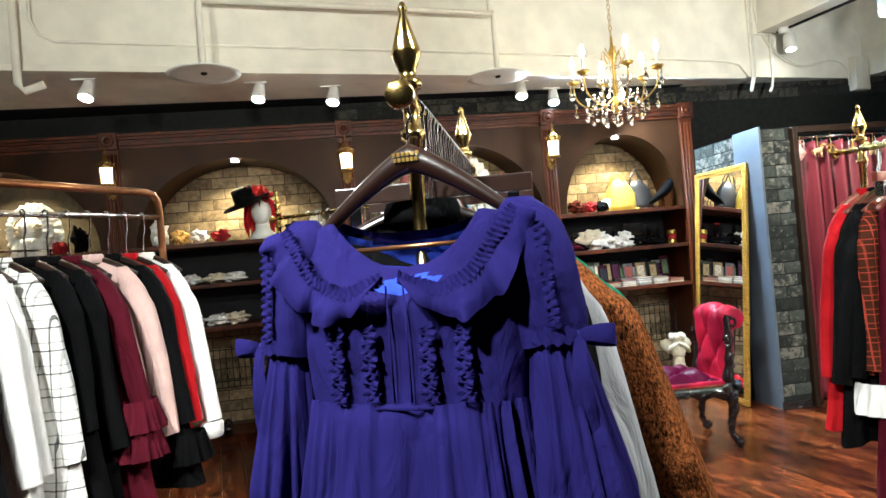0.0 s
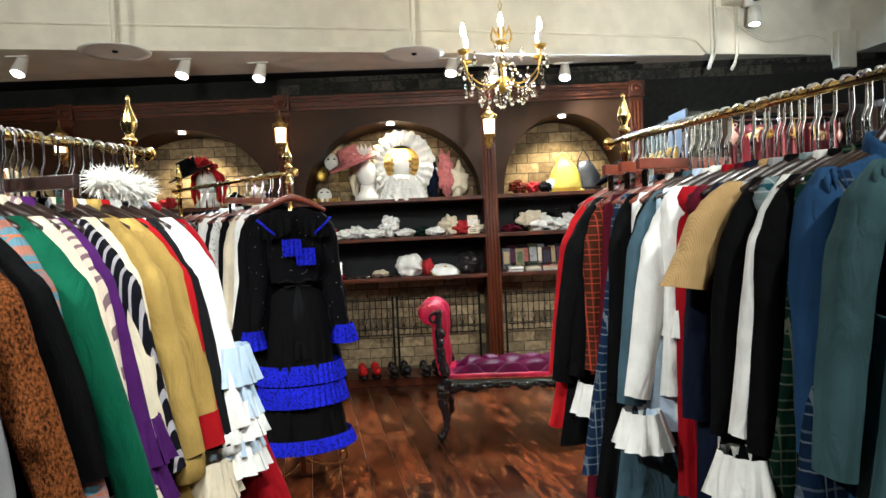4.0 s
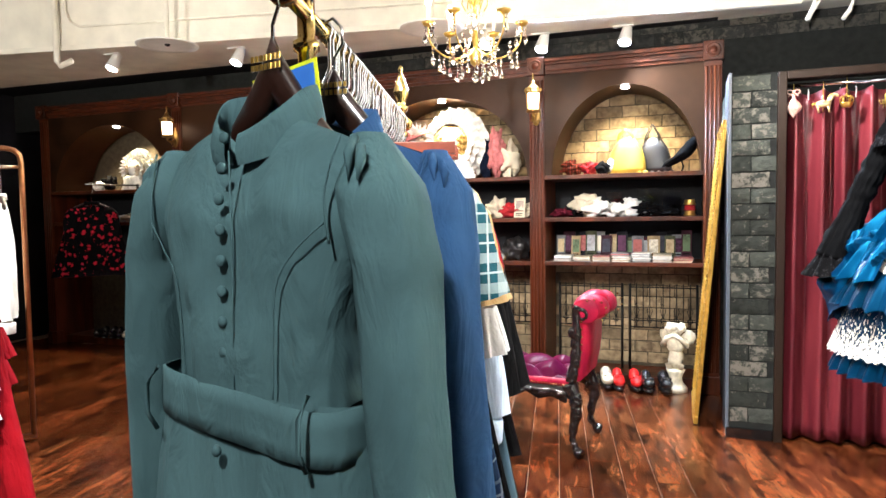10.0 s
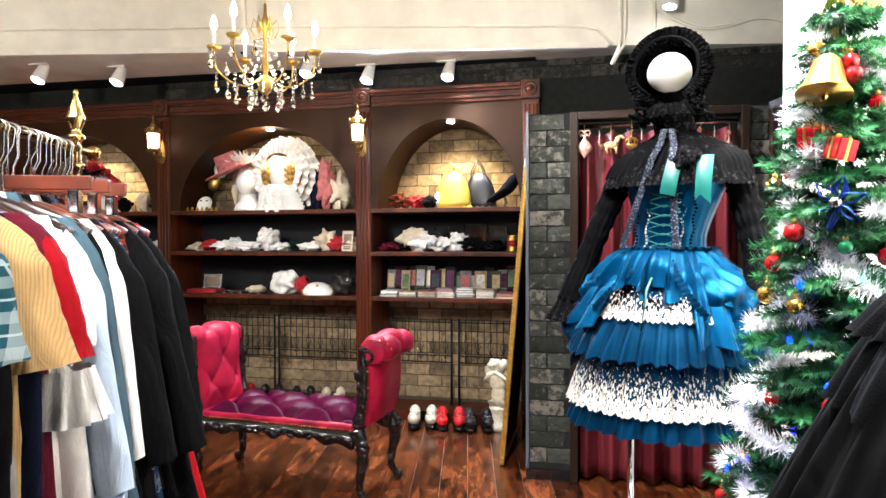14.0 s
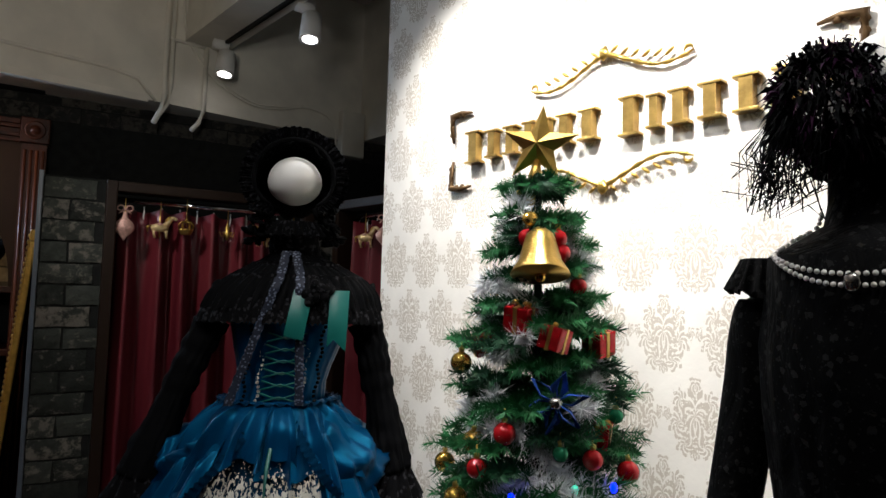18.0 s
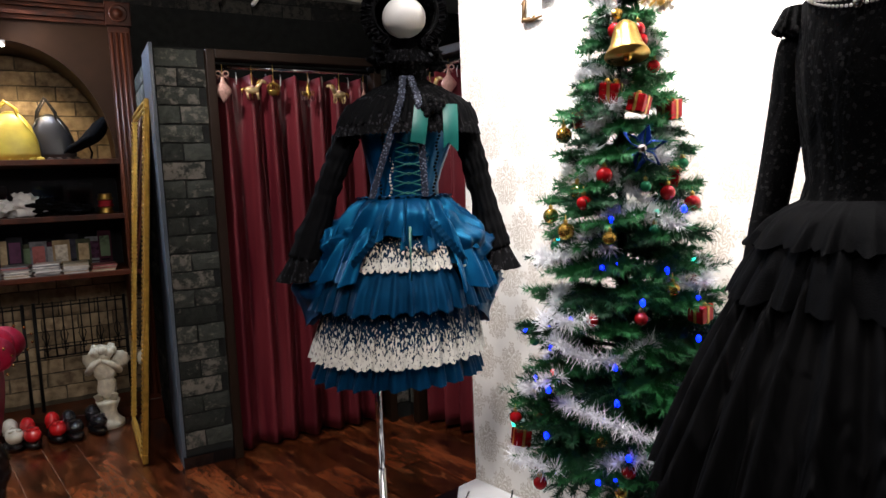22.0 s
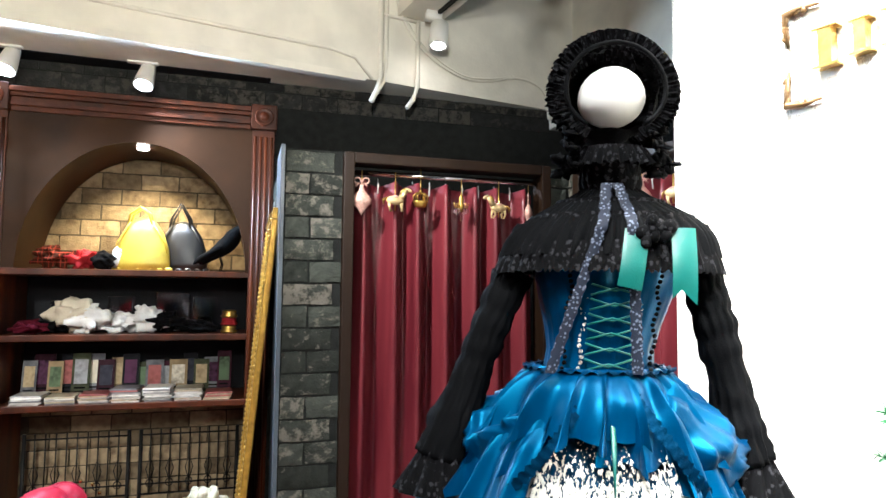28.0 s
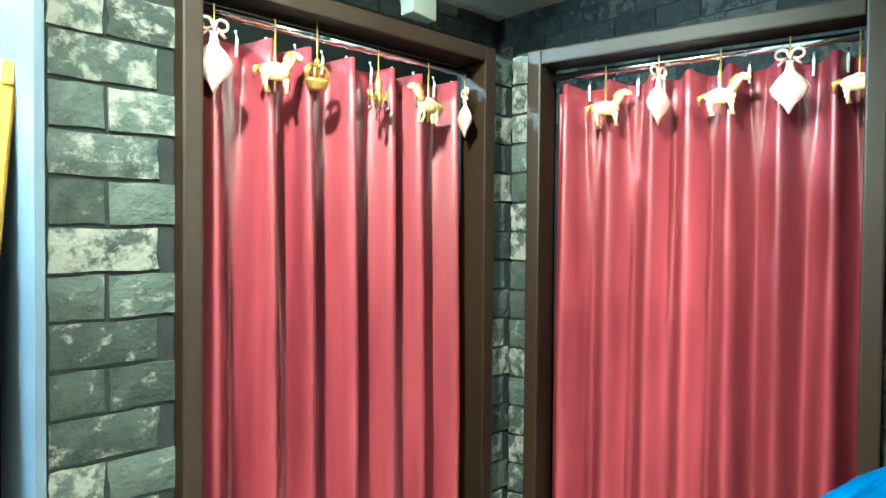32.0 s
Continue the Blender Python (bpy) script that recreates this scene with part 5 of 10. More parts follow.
# ---- teal coat at the end of the coat rack, with a blue one behind it ----
def button_coat(name, key, m, label, belt, seed, out=0.095, hem=0.31):
    t = thing(name, label, "coat", m, G2)
    bm = BM()
    rows = []
    for k in range(33):
        u = -1 + k / 16
        x, zc, h, w = 0.16 * u, -0.104 - 0.145 * abs(u) ** 0.8, 0.044 - 0.032 * min(1, abs(u) * 1.6), 0.012
        rows.append([bm.verts.new((x, w * math.cos(q) + 0.01, zc + h * math.sin(q))) for q in [2 * math.pi * i / 10 for i in range(10)]])
    for r0, r1 in zip(rows, rows[1:]):
        for i in range(10):
            bm.faces.new((r0[i], r0[(i + 1) % 10], r1[(i + 1) % 10], r1[i]))
    part("hanger", bm, M_hanger, t, "broad dark wooden hanger")
    bm = BM()
    tube(bm, [(0, 0.01, -0.08), (0.0, 0.01, -0.045), (0.018, 0.005, -0.025), (0.020, 0, 0.0), (0.004, 0, 0.017), (-0.013, 0, 0.010)], 0.0026, 7)
    part("hook", bm, M_chrome, t, "bent steel hook")
    for z, w in ((-0.092, 0.026), (-0.104, 0.026)):
        for i in range(7):
            bm = BM()
            x = -w + 2 * w * i / 6
            box(bm, (x - 0.0026, -0.0055, z - 0.004), (x + 0.0026, -0.0035, z + 0.004))
            part("gilt_mark", bm, M_gold, t, "small gilt mark", smooth=False)
    mt = C(key)
    bm = BM()
    body_mesh(bm, 0.197, 0.375, 0.172, 0.082, waist=0.176, nu=96, nv=40, amp=0.013, folds=5, seed=seed, top=-0.165, neck=0.07, square=0.58, scoop=0.05, drop=0.06)
    part("bodice", bm, mt, t)
    bm = BM()
    body_mesh(bm, 0.186, 0.80, hem, 0.10, nu=180, nv=34, amp=0.024, folds=9, seed=seed + 1, top=-0.535, neck=0.0, drop=0.0, start=0.1, square=0.58, full=0.76)
    part("skirt", bm, mt, t)
    # stand collar, open at the throat
    bm = BM()
    rows = []
    for k in range(45):
        a = radians(-83 + 346 * k / 44)
        lean = 0.010 * math.sin(a)
        dip = 0.038 * max(0.0, -math.sin(a)) ** 1.4
        rows.append([bm.verts.new(((0.088 + o) * math.cos(a), (0.058 + o) * math.sin(a) + lean * v - 0.004, -0.198 - dip + (0.034 + 0.040 * (0.5 + 0.5 * math.sin(a)) ** 0.7) * v)) for o, v in ((0.004, -0.15), (0.003, 0.3), (-0.004, 0.75), (-0.010, 1.0), (-0.013, 0.99), (-0.008, 0.3), (-0.006, -0.1))])
    for r0, r1 in zip(rows, rows[1:]):
        for k in range(6):
            bm.faces.new((r0[k], r0[k + 1], r1[k + 1], r1[k]))
    part("stand_collar", bm, mt, t)
    for sx in (-1, 1):
        bm = BM()
        sleeve_mesh(bm, sx, 0.232, 0.60, 0.068, 0.054, out, puff=0.003, seed=seed * sx, n=44, rings=44, top=-0.163, deep=0.86, wide=0.74, crease=0.09)
        s = part("sleeve", bm, mt, t, "sleeve pleated at the shoulder")
        for q in range(2):
            bm = BM()
            tube(bm, [(sx * (0.186 + 0.018 * q), -0.034 - 0.010 * q, -0.216 - 0.012 * q), (sx * (0.194 + 0.018 * q), -0.054, -0.236 - 0.01 * q), (sx * (0.200 + 0.014 * q), -0.062, -0.268)], [0.006, 0.0065, 0.001], 8)
            part("shoulder_pleat", bm, mt, s)
        bm = BM()
        tube(bm, along([(sx * 0.183, -0.055, -0.215), (sx * 0.172, -0.072, -0.28), (sx * 0.176, -0.070, -0.34)], 12), 0.0016, 5)
        part("armhole_seam", bm, mt, t)
        bm = BM()
        tube(bm, along([(sx * 0.172, -0.074, -0.315), (sx * 0.130, -0.083, -0.35), (sx * 0.098, -0.084, -0.40), (sx * 0.088, -0.083, -0.53)], 20), 0.0010, 5)
        part("princess_seam", bm, mt, t)
    bm = BM()
    tube(bm, [(0.020, -0.084, -0.225), (0.022, -0.0855, -0.38), (0.020, -0.086, -0.53)], 0.0014, 5)
    part("placket_edge", bm, mt, t)
    for i in range(9):
        bm = BM()
        z = -0.206 - 0.0393 * i - (0.085 if i == 8 else 0)
        turned(bm, [(0.0070, 0.0), (0.0080, 0.003), (0.0074, 0.0055), (0.004, 0.0075), (0.001, 0.008)], 14, pose(0.0, -0.072 - 0.011 * min(1, i / 2) - (0.016 if i == 8 else 0), z, 90))
        part("button", bm, mt, t, "round cloth-covered button")
    if belt:
        bm = BM()
        rows = []
        for k in range(73):
            a = 2 * math.pi * k / 72
            cx, sy = math.cos(a), math.sin(a)
            x, y = 0.190 * abs(cx) ** 0.60 * (1 if cx > 0 else -1), 0.0915 * abs(sy) ** 0.56 * (1 if sy > 0 else -1)
            tilt = -0.010 * cx + 0.004 * math.sin(a * 3 + 1)
            wr = 0.003 * noise.noise(Vector((x * 20, y * 20, 1.0)))
            rows.append([bm.verts.new((x * (1 + o), y * (1 + o) + wr, -0.562 + dz + tilt)) for dz, o in ((0.034, -0.03), (0.033, 0.0), (0.012, 0.004), (0.004, 0.001), (-0.012, 0.006), (-0.033, 0.008), (-0.034, -0.02))])
        for r0, r1 in zip(rows, rows[1:]):
            for k in range(6):
                bm.faces.new((r0[k], r0[k + 1], r1[k + 1], r1[k]))
        part("belt", bm, mt, t, "wide cloth belt")
        for sx in (-1, 1):
            bm = BM()
            tube(bm, [(sx * 0.150, -0.090, -0.606), (sx * 0.152, -0.103, -0.58), (sx * 0.152, -0.102, -0.54), (sx * 0.150, -0.084, -0.516)], 0.0032, 6)
            part("belt_loop", bm, mt, t)
    return t


button_coat("long_coat", "teal", pose(0.566, -4.305, 1.65, 0, 0, -14), "teal grey belted coat with cloth buttons and puffed sleeves", True, 1.9, 0.100)
button_coat("long_coat", "royal", pose(0.550, -4.105, 1.65, 0, 0, 2), "royal blue long coat with puffed sleeves", False, 3.3, 0.055, 0.325)
t = thing("price_card", "bright blue and yellow price card behind the coat collar", "card", pose(0.566, -4.305, 1.65, 0, 0, -14))
bm = BM()
box(bm, (-0.082, 0.030, -0.165), (0.050, 0.0315, -0.100), pose(0, 0, 0, 0, -7, 0))
part("card_border", bm, mat("lime_card", (0.55, 0.62, 0.02), 0.5, bump=0), t, smooth=False)
bm = BM()
box(bm, (-0.076, 0.028, -0.159), (0.044, 0.030, -0.106), pose(0, 0, 0, 0, -7, 0))
part("card_face", bm, mat("blue_card", (0.03, 0.13, 0.45), 0.5, bump=0), t, smooth=False)

# ---- black dress with cobalt frills at the end of the small rack ----
K = rail_matrix(SA, SB, -0.02, 0, -32)
t = thing("frilled_dress", "black dotted dress with cobalt frills and a satin bow belt", "dress", K, G3)
hanger_mesh_parts(t, M_redhanger, 0.18, 0.12)
bm = BM()
body_mesh(bm, 0.185, 0.42, 0.135, 0.075, nu=52, nv=20, amp=0.005, folds=5, seed=3.3, top=-0.17)
part("bodice", bm, C("dotted"), t)
bm = BM()
body_mesh(bm, 0.14, 0.88, 0.24, 0.15, nu=110, nv=30, amp=0.016, folds=17, seed=5.1, top=-0.58, neck=0.0, full=0.5)
part("skirt", bm, C("black"), t)
for z, r, h in ((-1.03, 0.205, 0.10), (-1.14, 0.215, 0.11), (-1.42, 0.245, 0.07)):
    bm = BM()
    ring = [Vector(((r + 0.014) * math.cos(a), (r + 0.014) * 0.70 * math.sin(a), z)) for a in [2 * math.pi * k / 300 for k in range(301)]]
    ruffle(bm, ring, h, 0.005, 44, 0.022)
    part("cobalt_frill", bm, C("bluefrill"), t)
for sx in (-1, 1):
    bm = BM()
    sleeve_mesh(bm, sx, 0.185, 0.60, 0.10, 0.062, 0.10, seed=6 + sx, n=20)
    s = part("sleeve", bm, C("dotted"), t)
    bm = BM()
    ring = [Vector((sx * 0.245 + 0.05 * math.cos(a), -0.01 + 0.06 * math.sin(a), -0.84)) for a in [2 * math.pi * k / 60 for k in range(61)]]
    ruffle(bm, ring, 0.10, 0.010, 14, 0.02)
    part("cuff_frill", bm, C("bluefrill"), s)
    bm = BM()
    line = [Vector((sx * (0.02 + 0.16 * u), -0.075, -0.215 - 0.10 * u * (1 - u) - 0.03 * u)) for u in [k / 30 for k in range(31)]]
    ruffle(bm, line, 0.10, 0.010, 4, 0.05, normal=Vector((0, -1, 0)))
    part("cape_collar", bm, C("black"), t)
    bm = BM()
    tube(bm, [(sx * 0.19, -0.105, -0.25), (sx * 0.14, -0.125, -0.30), (sx * 0.10, -0.13, -0.335)], 0.007, 6)
    part("cobalt_trim", bm, C("bluefrill"), t)
    bm = BM()
    tube(bm, [(0, -0.10, -0.60), (sx * 0.05, -0.115, -0.575), (sx * 0.10, -0.105, -0.59), (sx * 0.06, -0.105, -0.615), (0, -0.10, -0.605)], [0.006, 0.018, 0.012, 0.016, 0.006], 8, squash=0.35)
    tube(bm, [(0, -0.105, -0.61), (sx * 0.018, -0.125, -0.74), (sx * 0.022, -0.15, -1.0)], [0.006, 0.016, 0.014], 8, squash=0.2)
    part("satin_bow", bm, C("charcoal"), t, "grey satin bow with long tails")
for x, z in ((-0.02, -0.36), (0.05, -0.41)):
    bm = BM()
    ruffle(bm, [Vector((x - 0.05 + 0.1 * k / 20, -0.10, z)) for k in range(21)], 0.09, 0.008, 4, 0.03, normal=Vector((0, -1, 0)))
    part("jabot_frill", bm, C("bluefrill"), t)

# fluffy white boa over the hangers of the crowded rack
M_fluff = cloth("white_marabou", (0.85, 0.83, 0.78))
bm = BM()
rnd = random.Random(4)
for i in range(2200):
    u = rnd.uniform(0.06, 0.42)
    core = Vector((-1.52 + 0.17 * u + 0.06, -3.72 + 0.42 * u, 1.53 - 0.16 * u * u))
    dv = Vector((rnd.gauss(0, 1), rnd.gauss(0, 1), rnd.gauss(0.1, 1))).normalized()
    p = core + dv * rnd.uniform(0.0, 0.035)
    e = dv * rnd.uniform(0.018, 0.04) + Vector((rnd.gauss(0, 0.006), rnd.gauss(0, 0.006), -0.006))
    o = dv.cross(Vector((rnd.gauss(0, 1), rnd.gauss(0, 1), 0.3))).normalized() * 0.0022
    bm.faces.new([bm.verts.new(p - o), bm.verts.new(p + o), bm.verts.new(p + e * 0.6 + o * 0.7), bm.verts.new(p + e)])
for u in [0.08 + k * 0.036 for k in range(10)]:
    blob(bm, sc(-1.46 + 0.17 * u, -3.72 + 0.42 * u, 1.53 - 0.16 * u * u, 0.032, 0.036, 0.028), 12, 8, 0.6, u * 9)
solid("feather_boa", bm, M_fluff, "fluffy white feather boa draped over the hangers", "boa", kind="stuff")

# ---- mannequin in the blue bustle dress ----
def guipure(name, base):
    """Cut lace: corded sprays with open holes between them."""
    m = mat(name, base, 0.8, 0, 0.15, 60, 0.6, 500, spec=0.05)
    n, l = m.node_tree.nodes, m.node_tree.links
    tc = n.new("ShaderNodeTexCoord")
    v, r, big, pick, mx = n.new("ShaderNodeTexVoronoi"), n.new("ShaderNodeMapRange"), n.new("ShaderNodeTexNoise"), n.new("ShaderNodeMapRange"), n.new("ShaderNodeMath")
    v.inputs["Scale"].default_value, big.inputs["Scale"].default_value, big.inputs["Detail"].default_value = 240, 150, 3
    spray = n.new("ShaderNodeMapping")
    spray.inputs["Scale"].default_value = (1.0, 1.0, 0.42)
    l.new(tc.outputs["Object"], spray.inputs["Vector"])
    for node in (v, big):
        l.new(spray.outputs[0], node.inputs["Vector"])
    sep, low, thin = n.new("ShaderNodeSeparateXYZ"), n.new("ShaderNodeMath"), n.new("ShaderNodeMath")
    l.new(tc.outputs["Generated"], sep.inputs[0])
    for node, src, k in ((low, big.outputs["Fac"], -0.34), (thin, v.outputs["Distance"], -0.9)):
        node.operation, node.inputs[1].default_value = "MULTIPLY_ADD", k
        l.new(sep.outputs["Z"], node.inputs[0])
        l.new(src, node.inputs[2])
    r.inputs["From Min"].default_value, r.inputs["From Max"].default_value = 0.40, 0.47
    l.new(thin.outputs[0], r.inputs["Value"])
    pick.inputs["From Min"].default_value, pick.inputs["From Max"].default_value = 0.36, 0.40
    l.new(low.outputs[0], pick.inputs["Value"])
    mx.operation = "MAXIMUM"
    l.new(r.outputs[0], mx.inputs[0])
    l.new(pick.outputs[0], mx.inputs[1])
    l.new(mx.outputs[0], n["Principled BSDF"].inputs["Alpha"])
    return m


M_skin = mat("white_mannequin", (0.80, 0.79, 0.76), 0.45, 0, 0.05, 10, 0.05)
M_taffeta = crinkle(mat("teal_blue_taffeta", (0.0008, 0.036, 0.100), 0.38, 0, 0.2, 7, 0.10, 260, dark=(0.0004, 0.010, 0.040), spec=0.8), 6.0, 1.0, 0.06, (1, 1, 0.5))
M_taffeta.node_tree.nodes["Principled BSDF"].inputs["Specular Tint"].default_value = (0.02, 0.45, 0.85, 1)
M_navytaf = mat("petrol_blue_cloth", (0.001, 0.019, 0.050), 0.5, 0, 0.25, 9, 0.2, 300, dark=(0.0005, 0.006, 0.018), spec=0.3)
M_navytaf.node_tree.nodes["Principled BSDF"].inputs["Specular Tint"].default_value = (0.02, 0.35, 0.80, 1)
M_tealribbon = mat("jade_satin_ribbon", (0.005, 0.110, 0.095), 0.35, 0, 0.12, 8, 0.1, 260)
M_lace = guipure("ecru_lace", (0.58, 0.57, 0.52))
M_tulle = crinkle(mat("black_tulle", (0.0026, 0.0028, 0.0034), 0.75, 0, 0.2, 10, 0.3, 300, spec=0.045), 14, 0.6, 0.02, (1, 1, 0.4))
M_corded = pattern(pattern(cloth("corded_black_lace", (0.0026, 0.0026, 0.0030)), "flowers", (0.016, 0.016, 0.016), 0.016, 0.13), "dots", (0.010, 0.010, 0.010), 0.007, 0.20)
M_steel = mat("brushed_steel", (0.62, 0.61, 0.58), 0.22, 1.0, 0.1, 18, 0.05, 120)
M_blacklace = pattern(cloth("black_lace", (0.0026, 0.0026, 0.0032)), "flowers", (0.020, 0.020, 0.023), 0.014, 0.16)


def lathe_cloth(bm, profile, squash=1.0, folds=0, amp=0.0, nu=120, seed=0.0, cy=0.0, back=0.0):
    """A skirt or bodice from (radius, z) pairs, with folds that deepen towards the last pair."""
    rows = []
    n = len(profile)
    for j, (r, z) in enumerate(profile):
        v = j / (n - 1)
        row = []
        for i in range(nu):
            a = 2 * math.pi * i / nu
            f = amp * v * (math.sin(folds * a + seed + 2.2 * noise.noise(Vector((math.cos(a) * 2, math.sin(a) * 2, seed)))) * 0.7 + 0.8 * noise.noise(Vector((math.cos(a) * folds / 5, math.sin(a) * folds / 5, seed + v)))) if folds else 0.0
            rr = r + f
            y = rr * math.sin(a) * squash
            row.append(bm.verts.new((rr * math.cos(a), y + cy + (back * v * max(0, math.sin(a))), z)))
        rows.append(row)
    for r0, r1 in zip(rows, rows[1:]):
        for i in range(nu):
            bm.faces.new((r0[i], r0[(i + 1) % nu], r1[(i + 1) % nu], r1[i]))


def ring_pts(rx, ry, z, a0=0, a1=360, n=160, dip=0.0, cy=0.0):
    out = []
    for k in range(n + 1):
        a = radians(a0 + (a1 - a0) * k / n)
        out.append(Vector((rx * math.cos(a), ry * math.sin(a) + cy, z - dip * math.sin(a))))
    return out


def stand(t, x, y, z0, top, r=0.135):
    bm = BM()
    turned(bm, [(r, 0.0), (r, 0.005), (r - 0.004, 0.008), (0.03, 0.012), (0.022, 0.018), (0.020, 0.045), (0.0135, 0.05), (0.0135, 0.30)], 40, pose(x, y, z0))
    part("stand_base", bm, M_steel, t, "round brushed steel stand")
    bm = BM()
    tube(bm, [(x, y, z0 + 0.05), (x, y, top)], 0.0125, 14)
    part("stand_pole", bm, M_chrome, t, "chrome stand pole")


# pose: the figure faces the walkway; local -y is its front
F1 = pose(1.945, -2.33, 0.087, 0, 0, -20)
stand_t = thing("mannequin_stand", "chrome pole stand with a round steel base on the platform", "stand", F1)
stand(stand_t, -0.117, -0.016, 0.0, 0.95, 0.142)
bm = BM()
turned(bm, [(0.05, 0.0), (0.08, 0.10), (0.10, 0.25), (0.095, 0.42), (0.11, 0.52), (0.130, 0.62), (0.120, 0.70), (0.06, 0.745), (0.05, 0.78), (0.05, 0.84)], 28, pose(0, 0, 0.72) @ Matrix.Diagonal((1, 0.72, 1, 1)))
blob(bm, sc(0.0, -0.020, 1.757, 0.076, 0.090, 0.076), 22, 14)
for sx in (-1, 1):
    tube(bm, [(sx * 0.155, 0.0, 1.40), (sx * 0.205, 0.0, 1.28), (sx * 0.260, -0.01, 1.10), (sx * 0.300, -0.02, 0.95), (sx * 0.340, -0.03, 0.79)], [0.022, 0.024, 0.020, 0.018, 0.015], 12)
solid("mannequin", bm, M_skin, "white dress form with a plain faceless head", "mannequin", F1)

t = thing("bustle_dress", "blue tiered bustle dress with ecru lace on a mannequin", "dress", F1)
bm = BM()
lathe_cloth(bm, [(0.165, 1.31), (0.16, 1.26), (0.147, 1.20), (0.128, 1.12), (0.118, 1.06), (0.125, 1.00), (0.15, 0.94)], 0.76, 26, 0.003, 110, 1.0)
part("corset", bm, M_taffeta, t, "laced petrol blue corset")
for i in range(7):
    bm = BM()
    z = 1.24 - 0.04 * i
    r = 0.128 if i > 1 else 0.14
    tube(bm, [(-0.05, -r * 0.76 - 0.012, z), (0.0, -r * 0.79 - 0.012, z - 0.02), (0.05, -r * 0.76 - 0.012, z)], 0.003, 5)
    tube(bm, [(-0.05, -r * 0.76 - 0.013, z - 0.03), (0.0, -r * 0.79 - 0.013, z - 0.012), (0.05, -r * 0.76 - 0.013, z - 0.03)], 0.003, 5)
    part("corset_lacing", bm, M_tealribbon, t, "jade corset lacing")
for sx in (-1, 1):
    for xo in (0.058, 0.092):
        bm = BM()
        for k in range(24):
            z = 1.29 - 0.0145 * k
            blob(bm, sc(sx * (xo + 0.004 * math.sin(k)), -0.098 - 0.02 * math.sin(k / 24 * 3.1) * 0 - (0.012 if k < 8 else 0.0), z, 0.005, 0.004, 0.006), 8, 5)
        part("lace_braid", bm, M_blacklace if xo > 0.07 else M_lace, t)
# skirt, from the lowest tier upwards
def pleated(bm, rows_, squash, folds, amp, seed, a0=0.0, a1=360.0, nu=360, dip=0.0, scallop=0.0, curl=0.0, gather=0.08):
    """A tier of cloth through (radius, z) pairs with uneven pleats that open towards its hem."""
    mesh_rows = []
    rows_ = [(q.x, q.y) for q in along([(r, z, 0) for r, z in rows_], 3 * len(rows_))]
    n = len(rows_)
    for j, (r, z) in enumerate(rows_):
        v = j / (n - 1)
        row = []
        for i in range(nu + 1):
            a = radians(a0 + (a1 - a0) * i / nu)
            u = i / nu
            ph = folds * a + seed + 2.6 * noise.noise(Vector((math.cos(a) * 2.5, math.sin(a) * 2.5, seed)))
            w = 0.75 * math.sin(ph) + 0.35 * math.sin(2.1 * ph + seed) + 0.5 * noise.noise(Vector((a * 4, v, seed)))
            rr = r + amp * (gather + v ** 1.2) * w
            a += curl * amp / r * math.cos(ph) * v ** 1.2
            hem = (0.30 * amp * w + scallop * abs(math.sin(ph * 1.5))) * v
            row.append(bm.verts.new((rr * math.cos(a), rr * squash * math.sin(a), z - dip * max(0.0, -math.sin(a)) * v - hem)))
        mesh_rows.append(row)
    for r0, r1 in zip(mesh_rows, mesh_rows[1:]):
        for i in range(nu):
            bm.faces.new((r0[i], r0[i + 1], r1[i + 1], r1[i]))


bm = BM()
pleated(bm, [(0.14, 0.95), (0.20, 0.85), (0.235, 0.70), (0.255, 0.60), (0.275, 0.52), (0.292, 0.45), (0.298, 0.405)], 0.92, 26, 0.014, 0.3)
part("under_skirt", bm, M_navytaf, t)
for nm, mt, prof, folds, amp, sd, sca in (("backing_tier", M_navytaf, [(0.255, 0.69), (0.275, 0.62), (0.295, 0.545)], 30, 0.010, 1.1, 0.0), ("lace_tier", M_lace, [(0.272, 0.655), (0.290, 0.59), (0.310, 0.515)], 30, 0.010, 1.1, 0.010), ("frill_tier", M_navytaf, [(0.255, 0.81), (0.290, 0.75), (0.318, 0.69), (0.335, 0.630)], 33, 0.016, 2.3, 0.0)):
    bm = BM()
    pleated(bm, prof, 0.92, folds, amp, sd, scallop=sca)
    part(nm, bm, mt, t, "white embroidered lace flounce" if mt is M_lace else "")
bm = BM()
pleated(bm, [(0.215, 0.905), (0.262, 0.86), (0.285, 0.82), (0.300, 0.775)], 0.92, 30, 0.008, 0.7, 205, 335, 180, scallop=0.010)
part("upper_lace", bm, M_lace, t, "white embroidered lace flounce")
# taffeta flounces over the front, then the puffed drapes at the sides and the back
for a0, a1, prof, folds, amp, sd, dip in ((180, 236, [(0.165, 0.965), (0.235, 0.925), (0.280, 0.870), (0.305, 0.810)], 27, 0.021, 1.9, 0.0), (300, 356, [(0.165, 0.965), (0.240, 0.920), (0.285, 0.855), (0.312, 0.780)], 27, 0.021, 0.4, 0.0), (300, 395, [(0.22, 0.91), (0.285, 0.85), (0.325, 0.77), (0.345, 0.690)], 20, 0.022, 2.9, 0.0), (150, 238, [(0.22, 0.91), (0.285, 0.86), (0.322, 0.79), (0.345, 0.735)], 20, 0.022, 2.2, 0.0)):
    bm = BM()
    pleated(bm, prof, 0.95, folds, amp, sd, a0, a1, 260, dip, curl=0.5, gather=0.5)
    part("drape_flounce", bm, M_taffeta, t)


